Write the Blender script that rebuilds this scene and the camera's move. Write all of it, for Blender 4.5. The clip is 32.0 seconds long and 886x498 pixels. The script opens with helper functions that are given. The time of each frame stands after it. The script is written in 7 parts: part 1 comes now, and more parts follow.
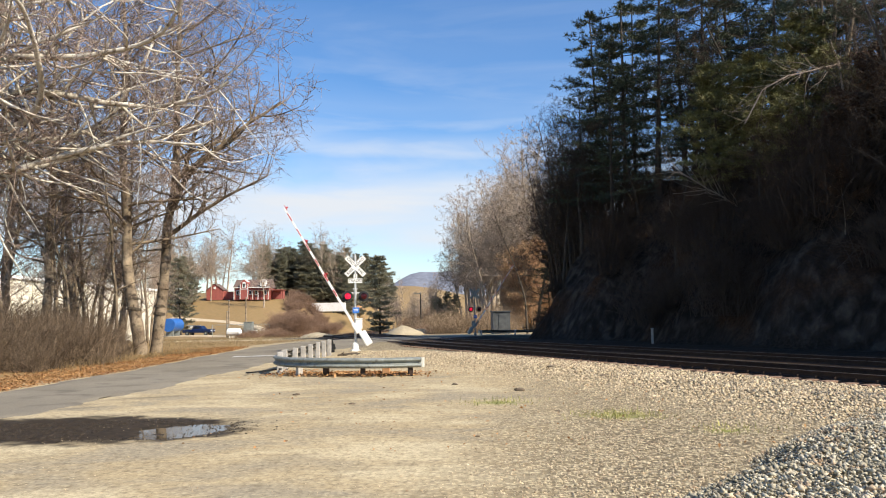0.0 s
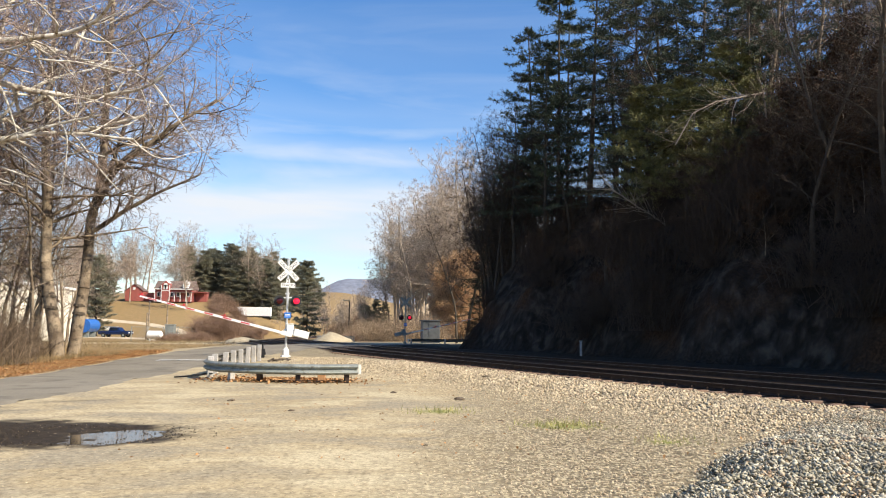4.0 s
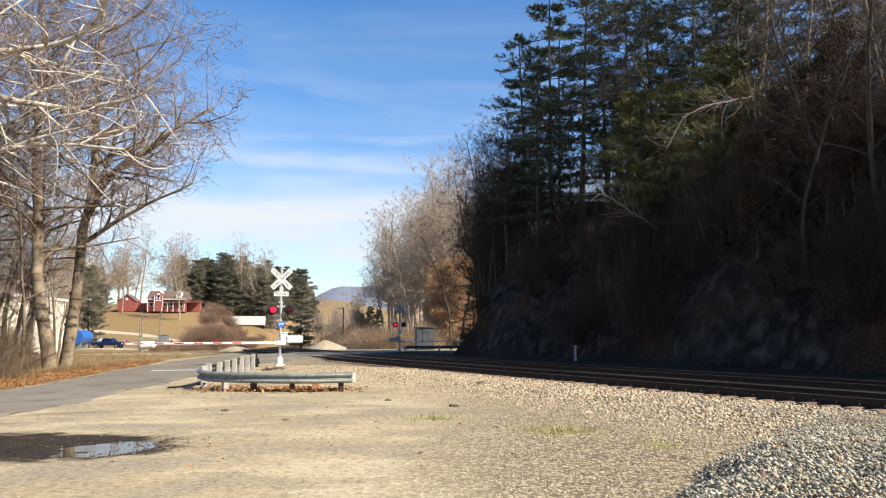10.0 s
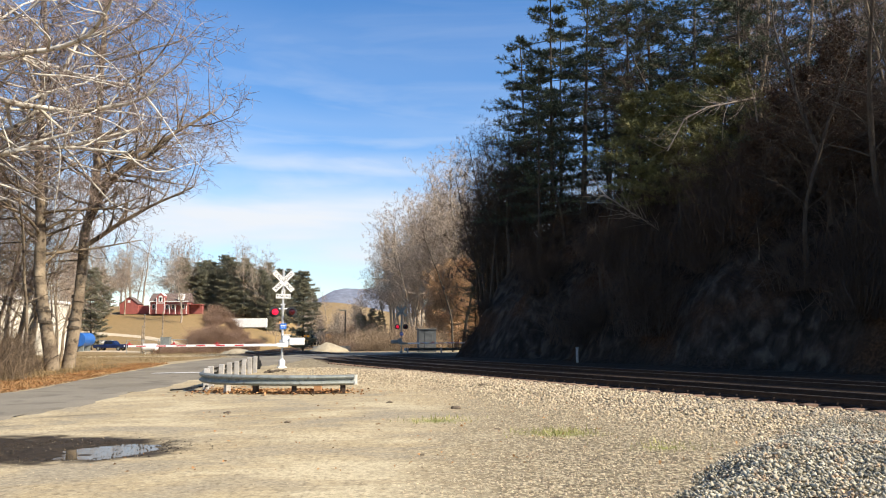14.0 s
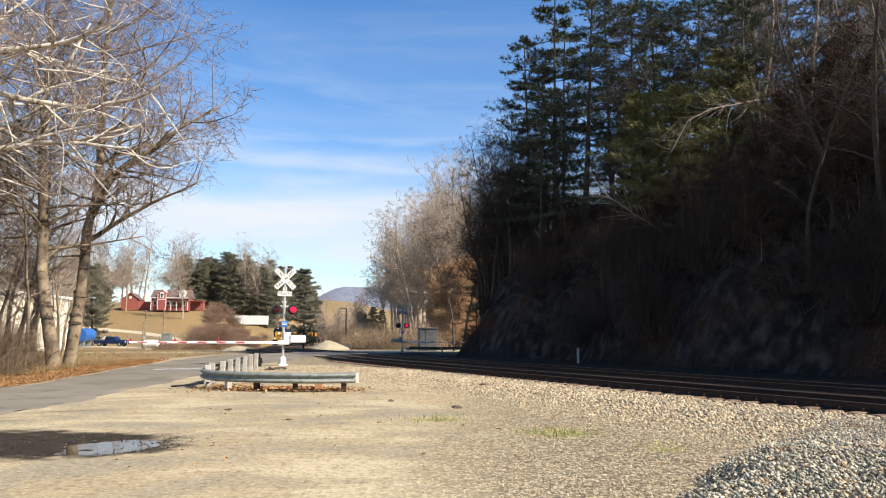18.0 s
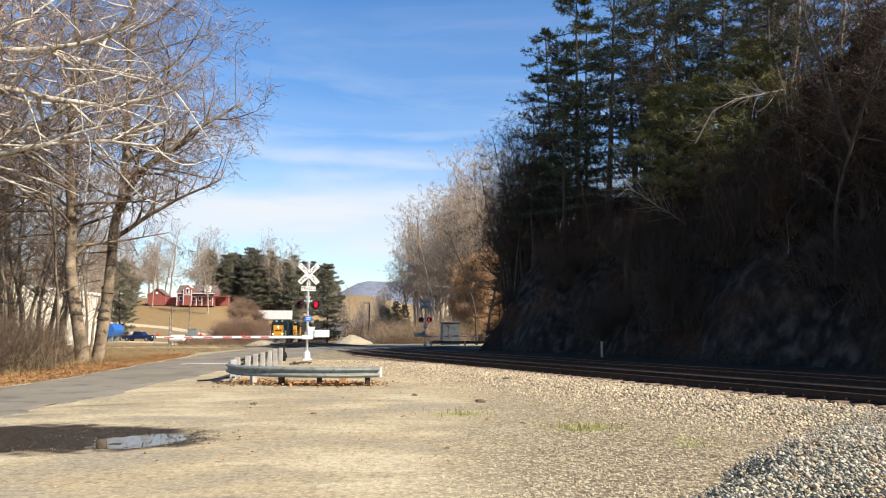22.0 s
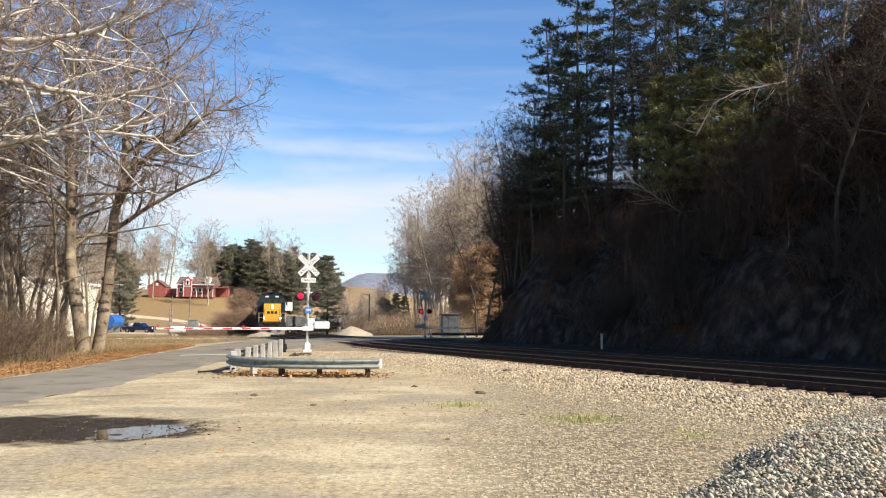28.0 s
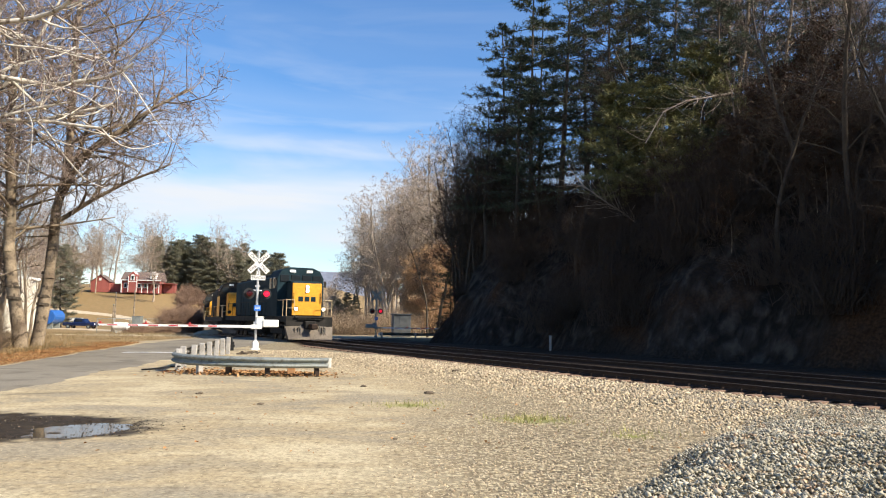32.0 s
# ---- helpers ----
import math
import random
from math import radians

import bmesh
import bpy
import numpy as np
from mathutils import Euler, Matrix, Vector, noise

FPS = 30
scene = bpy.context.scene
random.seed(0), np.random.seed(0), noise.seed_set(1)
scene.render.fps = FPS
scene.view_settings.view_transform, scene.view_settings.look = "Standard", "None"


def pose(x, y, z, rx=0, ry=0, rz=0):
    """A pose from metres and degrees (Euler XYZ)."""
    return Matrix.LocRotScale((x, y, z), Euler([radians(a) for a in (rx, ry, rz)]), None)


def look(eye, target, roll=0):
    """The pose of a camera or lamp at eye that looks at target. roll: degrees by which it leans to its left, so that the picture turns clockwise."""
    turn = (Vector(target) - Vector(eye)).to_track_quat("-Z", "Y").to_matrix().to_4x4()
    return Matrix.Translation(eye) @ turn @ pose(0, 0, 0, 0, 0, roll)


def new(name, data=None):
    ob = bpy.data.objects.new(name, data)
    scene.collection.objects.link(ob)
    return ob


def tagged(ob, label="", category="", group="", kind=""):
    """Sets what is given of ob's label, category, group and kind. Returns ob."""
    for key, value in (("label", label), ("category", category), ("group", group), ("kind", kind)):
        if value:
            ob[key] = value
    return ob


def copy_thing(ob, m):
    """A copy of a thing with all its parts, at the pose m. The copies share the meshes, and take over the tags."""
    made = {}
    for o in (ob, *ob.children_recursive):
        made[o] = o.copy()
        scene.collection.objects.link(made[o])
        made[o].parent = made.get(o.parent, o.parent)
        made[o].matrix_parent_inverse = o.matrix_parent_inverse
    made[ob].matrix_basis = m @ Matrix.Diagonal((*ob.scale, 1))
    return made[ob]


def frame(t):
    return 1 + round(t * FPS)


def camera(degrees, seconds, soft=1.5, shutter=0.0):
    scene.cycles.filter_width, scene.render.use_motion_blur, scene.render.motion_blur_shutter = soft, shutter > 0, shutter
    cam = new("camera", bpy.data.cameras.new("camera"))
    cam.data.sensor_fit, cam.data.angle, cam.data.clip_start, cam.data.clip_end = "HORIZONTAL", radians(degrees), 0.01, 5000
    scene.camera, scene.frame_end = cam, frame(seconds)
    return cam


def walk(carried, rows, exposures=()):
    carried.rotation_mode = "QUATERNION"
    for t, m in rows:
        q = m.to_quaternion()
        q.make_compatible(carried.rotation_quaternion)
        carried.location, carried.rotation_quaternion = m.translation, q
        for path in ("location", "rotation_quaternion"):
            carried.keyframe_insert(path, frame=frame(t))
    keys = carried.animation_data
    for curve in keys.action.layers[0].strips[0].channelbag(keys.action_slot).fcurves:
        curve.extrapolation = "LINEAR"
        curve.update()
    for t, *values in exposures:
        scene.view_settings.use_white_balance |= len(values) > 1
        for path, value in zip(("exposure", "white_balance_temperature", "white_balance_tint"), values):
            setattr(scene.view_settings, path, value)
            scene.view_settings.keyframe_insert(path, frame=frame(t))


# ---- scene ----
cam = camera(62.0, 32.0, soft=1.1)
PATH = [
    (0, (0.663, -0.468, 1.482), (0.629, 1.523, 1.67), -0.9),
    (0.5, (0.519, -0.435, 1.475), (0.504, 1.556, 1.656), -1.0),
    (1, (0.423, -0.385, 1.478), (0.467, 1.605, 1.677), -0.2),
    (1.5, (0.338, -0.39, 1.474), (0.46, 1.597, 1.673), -0.1),
    (2, (0.323, -0.393, 1.462), (0.48, 1.591, 1.66), 0.2),
    (2.5, (0.341, -0.39, 1.473), (0.508, 1.593, 1.672), 0.8),
    (3, (0.342, -0.427, 1.468), (0.505, 1.557, 1.666), 0.7),
    (3.5, (0.348, -0.397, 1.47), (0.504, 1.587, 1.674), 0.6),
    (5.5, (0.343, -0.426, 1.471), (0.509, 1.555, 1.687), 0.4),
    (6, (0.345, -0.403, 1.478), (0.509, 1.578, 1.69), 0.4),
    (6.5, (0.349, -0.428, 1.478), (0.518, 1.553, 1.692), 0.3),
    (7, (0.35, -0.437, 1.478), (0.528, 1.544, 1.692), 0.3),
    (7.5, (0.359, -0.446, 1.48), (0.537, 1.534, 1.692), 0.2),
    (8, (0.346, -0.419, 1.478), (0.524, 1.561, 1.694), 0.1),
    (8.5, (0.354, -0.412, 1.473), (0.532, 1.568, 1.692), -0.0),
    (9, (0.351, -0.422, 1.477), (0.526, 1.558, 1.699), -0.1),
    (9.5, (0.35, -0.44, 1.48), (0.525, 1.539, 1.704), -0.1),
    (10, (0.359, -0.408, 1.474), (0.534, 1.571, 1.702), -0.2),
    (10.5, (0.354, -0.442, 1.478), (0.532, 1.537, 1.706), -0.2),
    (11, (0.36, -0.419, 1.476), (0.534, 1.561, 1.703), -0.2),
    (11.5, (0.353, -0.426, 1.483), (0.525, 1.553, 1.713), -0.3),
    (12, (0.355, -0.435, 1.474), (0.527, 1.544, 1.702), -0.3),
    (12.5, (0.368, -0.428, 1.485), (0.544, 1.551, 1.709), -0.3),
    (13, (0.371, -0.457, 1.486), (0.549, 1.521, 1.716), -0.4),
    (13.5, (0.363, -0.42, 1.476), (0.536, 1.559, 1.709), -0.5),
    (14, (0.365, -0.439, 1.48), (0.535, 1.54, 1.713), -0.3),
    (14.5, (0.358, -0.444, 1.482), (0.526, 1.535, 1.715), -0.1),
    (16.5, (0.361, -0.459, 1.481), (0.53, 1.52, 1.716), 0.0),
    (17, (0.358, -0.443, 1.478), (0.527, 1.536, 1.713), -0.0),
    (17.5, (0.356, -0.445, 1.479), (0.528, 1.534, 1.71), 0.0),
    (18, (0.342, -0.427, 1.478), (0.508, 1.553, 1.709), 0.3),
    (18.5, (0.329, -0.41, 1.48), (0.48, 1.571, 1.71), 0.3),
    (19, (0.329, -0.393, 1.474), (0.463, 1.59, 1.697), 0.1),
    (19.5, (0.337, -0.398, 1.476), (0.452, 1.586, 1.696), 0.0),
    (20, (0.331, -0.406, 1.482), (0.426, 1.58, 1.696), 0.1),
    (20.5, (0.334, -0.393, 1.473), (0.429, 1.594, 1.683), 0.1),
    (21, (0.317, -0.39, 1.488), (0.415, 1.596, 1.7), 0.1),
    (21.5, (0.325, -0.389, 1.476), (0.425, 1.597, 1.69), 0.1),
    (22, (0.337, -0.419, 1.482), (0.443, 1.567, 1.697), 0.1),
    (22.5, (0.328, -0.4, 1.486), (0.436, 1.585, 1.703), 0.1),
    (23, (0.339, -0.433, 1.487), (0.447, 1.552, 1.703), 0.1),
    (23.5, (0.332, -0.398, 1.476), (0.439, 1.588, 1.688), -0.0),
    (24, (0.334, -0.397, 1.475), (0.439, 1.589, 1.685), -0.1),
    (24.5, (0.331, -0.408, 1.481), (0.434, 1.578, 1.69), -0.1),
    (25, (0.331, -0.41, 1.483), (0.432, 1.577, 1.688), -0.1),
    (25.5, (0.335, -0.402, 1.481), (0.431, 1.586, 1.681), -0.1),
    (27.5, (0.329, -0.397, 1.477), (0.426, 1.592, 1.663), 0.2),
    (28, (0.333, -0.397, 1.48), (0.439, 1.591, 1.673), 0.2),
    (28.5, (0.335, -0.38, 1.477), (0.449, 1.607, 1.671), 0.3),
    (29, (0.335, -0.399, 1.483), (0.453, 1.588, 1.674), 0.4),
    (29.5, (0.339, -0.405, 1.479), (0.463, 1.582, 1.672), 0.5),
    (30, (0.342, -0.395, 1.479), (0.477, 1.591, 1.672), 0.5),
    (30.5, (0.336, -0.394, 1.477), (0.484, 1.591, 1.67), 0.5),
    (31, (0.327, -0.406, 1.475), (0.493, 1.578, 1.669), 0.6),
    (31.5, (0.345, -0.422, 1.483), (0.53, 1.56, 1.677), 0.7),
    (32, (0.346, -0.458, 1.482), (0.58, 1.518, 1.677), 1.0),
]
walk(cam, [(t, look(eye, target, roll)) for t, eye, target, roll in PATH], exposures=[(0, 0.68), (1, 0.71), (2, 0.77), (32, 0.77)])

# ---- light ----
SUN_AZ, SUN_EL = 121.0, 39.0      # degrees clockwise from +y, and above the horizon
sky_world = bpy.data.worlds.new("sky")
scene.world = sky_world
sky_world.use_nodes = True


def sky_nodes():
    nt = sky_world.node_tree
    nt.nodes.clear()
    out = nt.nodes.new("ShaderNodeOutputWorld")
    bg = nt.nodes.new("ShaderNodeBackground")
    sky = nt.nodes.new("ShaderNodeTexSky")
    sky.sky_type, sky.sun_disc = "NISHITA", False
    sky.sun_elevation, sky.sun_rotation = radians(SUN_EL), radians(SUN_AZ)
    sky.air_density, sky.dust_density, sky.ozone_density = 1.0, 0.3, 3.0
    tc = nt.nodes.new("ShaderNodeTexCoord")
    # a low bank of cloud, a streak above it and faint wisps, all torn by noise
    sep = nt.nodes.new("ShaderNodeSeparateXYZ")
    nt.links.new(tc.outputs["Generated"], sep.inputs[0])

    def torn(scale, squeeze, detail, at, dist):
        mp = nt.nodes.new("ShaderNodeMapping")
        mp.inputs["Scale"].default_value, mp.inputs["Location"].default_value = (1, 1, squeeze), at
        nt.links.new(tc.outputs["Generated"], mp.inputs["Vector"])
        n = nt.nodes.new("ShaderNodeTexNoise")
        n.inputs["Scale"].default_value, n.inputs["Detail"].default_value, n.inputs["Distortion"].default_value = scale, detail, dist
        nt.links.new(mp.outputs[0], n.inputs["Vector"])
        return n.outputs["Fac"]

    def mathn(op, a, c):
        n = nt.nodes.new("ShaderNodeMath"); n.operation = op
        for k, v in enumerate((a, c)):
            if isinstance(v, (int, float)):
                n.inputs[k].default_value = v
            else:
                nt.links.new(v, n.inputs[k])
        return n.outputs[0]

    tilt = mathn("MULTIPLY", sep.outputs["X"], -0.035)
    lift = mathn("MULTIPLY", mathn("SUBTRACT", torn(3.2, 3.0, 4.0, (0.3, 0.7, 0.1), 0.2), 0.5), 0.09)
    level = mathn("SUBTRACT", mathn("ADD", sep.outputs["Z"], lift), tilt)
    band = nt.nodes.new("ShaderNodeValToRGB")
    cr = band.color_ramp
    stops = [(0.0, 0.25), (0.055, 0.18), (0.085, 0.30), (0.105, 0.92), (0.165, 0.88), (0.192, 0.30), (0.203, 0.14), (0.214, 0.45), (0.226, 0.42), (0.25, 0.10), (0.285, 0.19), (0.32, 0.05), (0.38, 0.09), (0.42, 0.02), (0.5, 0.0)]
    cr.elements[0].position, cr.elements[1].position = stops[0][0], stops[-1][0]
    for e, (_, v) in zip((cr.elements[0], cr.elements[1]), (stops[0], stops[-1])):
        e.color = (v, v, v, 1)
    for p, v in stops[1:-1]:
        cr.elements.new(p).color = (v, v, v, 1)
    nt.links.new(level, band.inputs[0])
    wisp = nt.nodes.new("ShaderNodeMapRange")
    wisp.inputs["From Min"].default_value, wisp.inputs["From Max"].default_value = 0.30, 0.62
    wisp.inputs["To Min"].default_value, wisp.inputs["To Max"].default_value = 0.62, 1.05
    nt.links.new(torn(2.6, 6.0, 6.0, (0.9, 0.2, 0.35), 0.5), wisp.inputs["Value"])
    ramp = nt.nodes.new("ShaderNodeMath"); ramp.operation = "MULTIPLY"; ramp.use_clamp = True
    nt.links.new(band.outputs[0], ramp.inputs[0]); nt.links.new(wisp.outputs[0], ramp.inputs[1])
    # thin slanting cirrus above the bank
    slant = nt.nodes.new("ShaderNodeMapping")
    slant.inputs["Rotation"].default_value, slant.inputs["Scale"].default_value = (0, radians(-24), 0), (1.1, 1.1, 8.0)
    nt.links.new(tc.outputs["Generated"], slant.inputs["Vector"])
    fibre = nt.nodes.new("ShaderNodeTexNoise")
    fibre.inputs["Scale"].default_value, fibre.inputs["Detail"].default_value, fibre.inputs["Distortion"].default_value = 2.4, 9.0, 0.9
    nt.links.new(slant.outputs[0], fibre.inputs["Vector"])
    thin = nt.nodes.new("ShaderNodeMapRange")
    thin.inputs["From Min"].default_value, thin.inputs["From Max"].default_value, thin.inputs["To Max"].default_value = 0.48, 0.80, 0.42
    nt.links.new(fibre.outputs["Fac"], thin.inputs["Value"])
    high = nt.nodes.new("ShaderNodeMapRange")
    high.inputs["From Min"].default_value, high.inputs["From Max"].default_value, high.inputs["To Min"].default_value, high.inputs["To Max"].default_value = 0.24, 0.46, 1.0, 0.0
    nt.links.new(sep.outputs["Z"], high.inputs["Value"])
    cover = nt.nodes.new("ShaderNodeMath"); cover.operation = "ADD"; cover.use_clamp = True
    nt.links.new(ramp.outputs[0], cover.inputs[0]); nt.links.new(mathn("MULTIPLY", thin.outputs[0], high.outputs[0]), cover.inputs[1])
    mix = nt.nodes.new("ShaderNodeMix")
    mix.data_type = "RGBA"
    mix.inputs["B"].default_value = (4.7, 4.95, 5.3, 1)
    sat = nt.nodes.new("ShaderNodeHueSaturation")
    sat.inputs["Saturation"].default_value, sat.inputs["Hue"].default_value, sat.inputs["Value"].default_value = 1.27, 0.504, 1.08
    nt.links.new(sky.outputs[0], sat.inputs["Color"])
    nt.links.new(cover.outputs[0], mix.inputs["Factor"]); nt.links.new(sat.outputs[0], mix.inputs["A"])
    nt.links.new(mix.outputs["Result"], bg.inputs["Color"])
    bg.inputs["Strength"].default_value = 0.108
    nt.links.new(bg.outputs[0], out.inputs[0])


sky_nodes()
sun_lamp = bpy.data.lights.new("sun", "SUN")
sun_lamp.energy, sun_lamp.angle, sun_lamp.color = 5.0, radians(0.55), (1.0, 0.89, 0.72)
sun = new("sun", sun_lamp)
_az, _el = radians(SUN_AZ), radians(SUN_EL)
SUN_TO = Vector((math.sin(_az) * math.cos(_el), math.cos(_az) * math.cos(_el), math.sin(_el)))
sun.matrix_world = look(SUN_TO * 200, (0, 0, 0))


# ---- materials ----
def surface(name, c1, c2, scale=2.0, fine=40.0, rough=0.8, bump=0.3, metal=0.0, spread=0.0, c3=None, island=False, height=0.02, spec=0.4):
    """A surface of two mottled colours, with grain, fine relief and an optional third colour in blotches."""
    m = bpy.data.materials.new(name)
    m.use_nodes = True
    nt = m.node_tree
    b = nt.nodes["Principled BSDF"]
    geo = nt.nodes.new("ShaderNodeTexCoord")
    n1, n2 = nt.nodes.new("ShaderNodeTexNoise"), nt.nodes.new("ShaderNodeTexNoise")
    for n, s in ((n1, scale), (n2, fine)):
        n.inputs["Scale"].default_value, n.inputs["Detail"].default_value = s, 5.0
        nt.links.new(geo.outputs["Object"], n.inputs["Vector"])
    r = nt.nodes.new("ShaderNodeMapRange")
    r.inputs["From Min"].default_value, r.inputs["From Max"].default_value = 0.35, 0.65
    nt.links.new(n1.outputs["Fac"], r.inputs["Value"])
    mix = nt.nodes.new("ShaderNodeMix")
    mix.data_type = "RGBA"
    mix.inputs["A"].default_value, mix.inputs["B"].default_value = (*c1, 1), (*c2, 1)
    nt.links.new(r.outputs[0], mix.inputs["Factor"])
    hsv = nt.nodes.new("ShaderNodeHueSaturation")
    v = nt.nodes.new("ShaderNodeMapRange")
    v.inputs["From Min"].default_value, v.inputs["From Max"].default_value = 0.25, 0.75
    v.inputs["To Min"].default_value, v.inputs["To Max"].default_value = 0.75, 1.25
    nt.links.new(n2.outputs["Fac"], v.inputs["Value"])
    col = mix.outputs["Result"]
    if c3:
        n3 = nt.nodes.new("ShaderNodeTexNoise")
        n3.inputs["Scale"].default_value, n3.inputs["Detail"].default_value = scale * 3.1, 3.0
        nt.links.new(geo.outputs["Object"], n3.inputs["Vector"])
        r3 = nt.nodes.new("ShaderNodeMapRange")
        r3.inputs["From Min"].default_value, r3.inputs["From Max"].default_value = 0.55, 0.68
        nt.links.new(n3.outputs["Fac"], r3.inputs["Value"])
        mx = nt.nodes.new("ShaderNodeMix")
        mx.data_type = "RGBA"
        mx.inputs["B"].default_value = (*c3, 1)
        nt.links.new(r3.outputs[0], mx.inputs["Factor"]); nt.links.new(col, mx.inputs["A"])
        col = mx.outputs["Result"]
    nt.links.new(col, hsv.inputs["Color"])
    val = v.outputs[0]
    if spread:
        if island:
            rnd = nt.nodes.new("ShaderNodeNewGeometry").outputs["Random Per Island"]
        else:
            rnd = nt.nodes.new("ShaderNodeObjectInfo").outputs["Random"]
        vr = nt.nodes.new("ShaderNodeMapRange")
        vr.inputs["To Min"].default_value, vr.inputs["To Max"].default_value = 1 - spread, 1 + spread
        nt.links.new(rnd, vr.inputs["Value"])
        mu = nt.nodes.new("ShaderNodeMath"); mu.operation = "MULTIPLY"
        nt.links.new(val, mu.inputs[0]); nt.links.new(vr.outputs[0], mu.inputs[1])
        val = mu.outputs[0]
    nt.links.new(val, hsv.inputs["Value"])
    nt.links.new(hsv.outputs[0], b.inputs["Base Color"])
    b.inputs["Roughness"].default_value, b.inputs["Metallic"].default_value = rough, metal
    b.inputs["Specular IOR Level"].default_value = spec
    if bump:
        bp = nt.nodes.new("ShaderNodeBump")
        bp.inputs["Strength"].default_value, bp.inputs["Distance"].default_value = bump, height
        nt.links.new(n2.outputs["Fac"], bp.inputs["Height"]); nt.links.new(bp.outputs[0], b.inputs["Normal"])
    return m


def plain(name, c, rough=0.5, metal=0.0, glow=0.0):
    m = surface(name, c, tuple(v * 0.85 for v in c), 3.0, 30.0, rough, 0.05, metal)
    if glow:
        b = m.node_tree.nodes["Principled BSDF"]
        b.inputs["Emission Color"].default_value, b.inputs["Emission Strength"].default_value = (*c, 1), glow
    return m


BARK = surface("grey_bark", (0.135, 0.10, 0.068), (0.345, 0.275, 0.19), 1.3, 14, 0.9, 0.9, c3=(0.07, 0.053, 0.038))
PALE_BARK = surface("pale_bark", (0.45, 0.40, 0.32), (0.68, 0.64, 0.56), 1.2, 9, 0.85, 0.4, c3=(0.17, 0.13, 0.09))
# bark and twigs of the hill, darkened: its shade is in the colour
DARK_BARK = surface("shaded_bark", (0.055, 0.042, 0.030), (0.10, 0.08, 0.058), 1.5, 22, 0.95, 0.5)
SHADE_TWIG = surface("shaded_twig_bark", (0.042, 0.027, 0.017), (0.078, 0.052, 0.033), 0.6, 12, 0.95, 0.0)
TWIG = surface("twig_bark", (0.20, 0.15, 0.125), (0.31, 0.24, 0.20), 0.6, 12, 0.9, 0.0, spread=0.5, island=True)
def leafy(m, share):
    """Lets part of the light through thin leaves or needles."""
    nt = m.node_tree
    b, out = nt.nodes["Principled BSDF"], nt.nodes["Material Output"]
    tr, mx = nt.nodes.new("ShaderNodeBsdfTranslucent"), nt.nodes.new("ShaderNodeMixShader")
    nt.links.new(b.inputs["Base Color"].links[0].from_socket, tr.inputs["Color"])
    mx.inputs["Fac"].default_value = share
    nt.links.new(b.outputs[0], mx.inputs[1]); nt.links.new(tr.outputs[0], mx.inputs[2]); nt.links.new(mx.outputs[0], out.inputs["Surface"])
    return m


VINE_LEAF = surface("tan_vine_leaves", (0.44, 0.275, 0.145), (0.58, 0.40, 0.235), 0.8, 9, 0.8, 0.0, spread=0.35, island=True)
BRUSH_TWIG = surface("grey_brown_brush", (0.10, 0.072, 0.048), (0.19, 0.138, 0.09), 0.6, 12, 0.9, 0.0, spread=0.6, island=True)
DRY_BRUSH = surface("dry_brown_brush", (0.24, 0.17, 0.11), (0.35, 0.26, 0.17), 0.6, 12, 0.9, 0.0, spread=0.4, island=True)
MOUND_TWIG = surface("dark_brown_twigs", (0.20, 0.125, 0.085), (0.29, 0.19, 0.13), 0.6, 12, 0.9, 0.0)
WOOD_BARK = surface("pale_grey_bark", (0.30, 0.235, 0.175), (0.46, 0.38, 0.295), 0.9, 10, 0.9, 0.3)
BROWN_TWIG = surface("brown_twig_bark", (0.30, 0.235, 0.18), (0.42, 0.335, 0.26), 0.6, 12, 0.9, 0.0, spread=0.5, island=True)
NEEDLE = surface("pine_needles", (0.034, 0.050, 0.029), (0.085, 0.102, 0.050), 0.35, 6, 0.6, 0.0, spread=0.35, island=True)
FAR_NEEDLE = surface("cedar_foliage", (0.22, 0.215, 0.15), (0.31, 0.295, 0.205), 0.25, 4, 0.7, 0.0, spread=0.3, island=True)
leafy(FAR_NEEDLE, 0.4), leafy(VINE_LEAF, 0.35)
# withered leaves with the hillside's shade mixed into their colour
SHADE_LEAF = surface("shaded_withered_leaves", (0.05, 0.025, 0.012), (0.09, 0.047, 0.022), 0.8, 9, 0.8, 0.0, spread=0.4, island=True)
DEAD_LEAF = surface("dead_leaves", (0.30, 0.14, 0.05), (0.42, 0.24, 0.10), 0.8, 9, 0.8, 0.0, spread=0.4, island=True)
ASPHALT = surface("worn_asphalt", (0.185, 0.165, 0.13), (0.24, 0.216, 0.172), 0.35, 60, 0.9, 0.25, c3=(0.15, 0.135, 0.11), height=0.01, spec=0.08)
STONE = surface("crushed_stone", (0.38, 0.305, 0.20), (0.53, 0.445, 0.30), 5, 30, 0.85, 0.2, c3=(0.32, 0.225, 0.14), spread=0.38, island=True)
PILE_STONE = surface("grey_crushed_stone", (0.25, 0.23, 0.17), (0.42, 0.385, 0.295), 5, 40, 0.85, 0.2, spread=0.45)
PILE_REST = surface("grey_rubble", (0.25, 0.23, 0.17), (0.44, 0.40, 0.305), 1.6, 40, 0.85, 0.2, c3=(0.46, 0.32, 0.20), spread=0.5, island=True)
TIE_WOOD = surface("weathered_tie", (0.15, 0.09, 0.06), (0.23, 0.15, 0.105), 4, 30, 0.9, 0.5, spread=0.25)
RUST = surface("rusty_steel", (0.032, 0.020, 0.014), (0.055, 0.034, 0.023), 5, 50, 0.75, 0.2, metal=0.3)
RAIL_TOP = surface("polished_rail", (0.20, 0.17, 0.15), (0.28, 0.25, 0.22), 2, 30, 0.45, 0.0, metal=1.0)
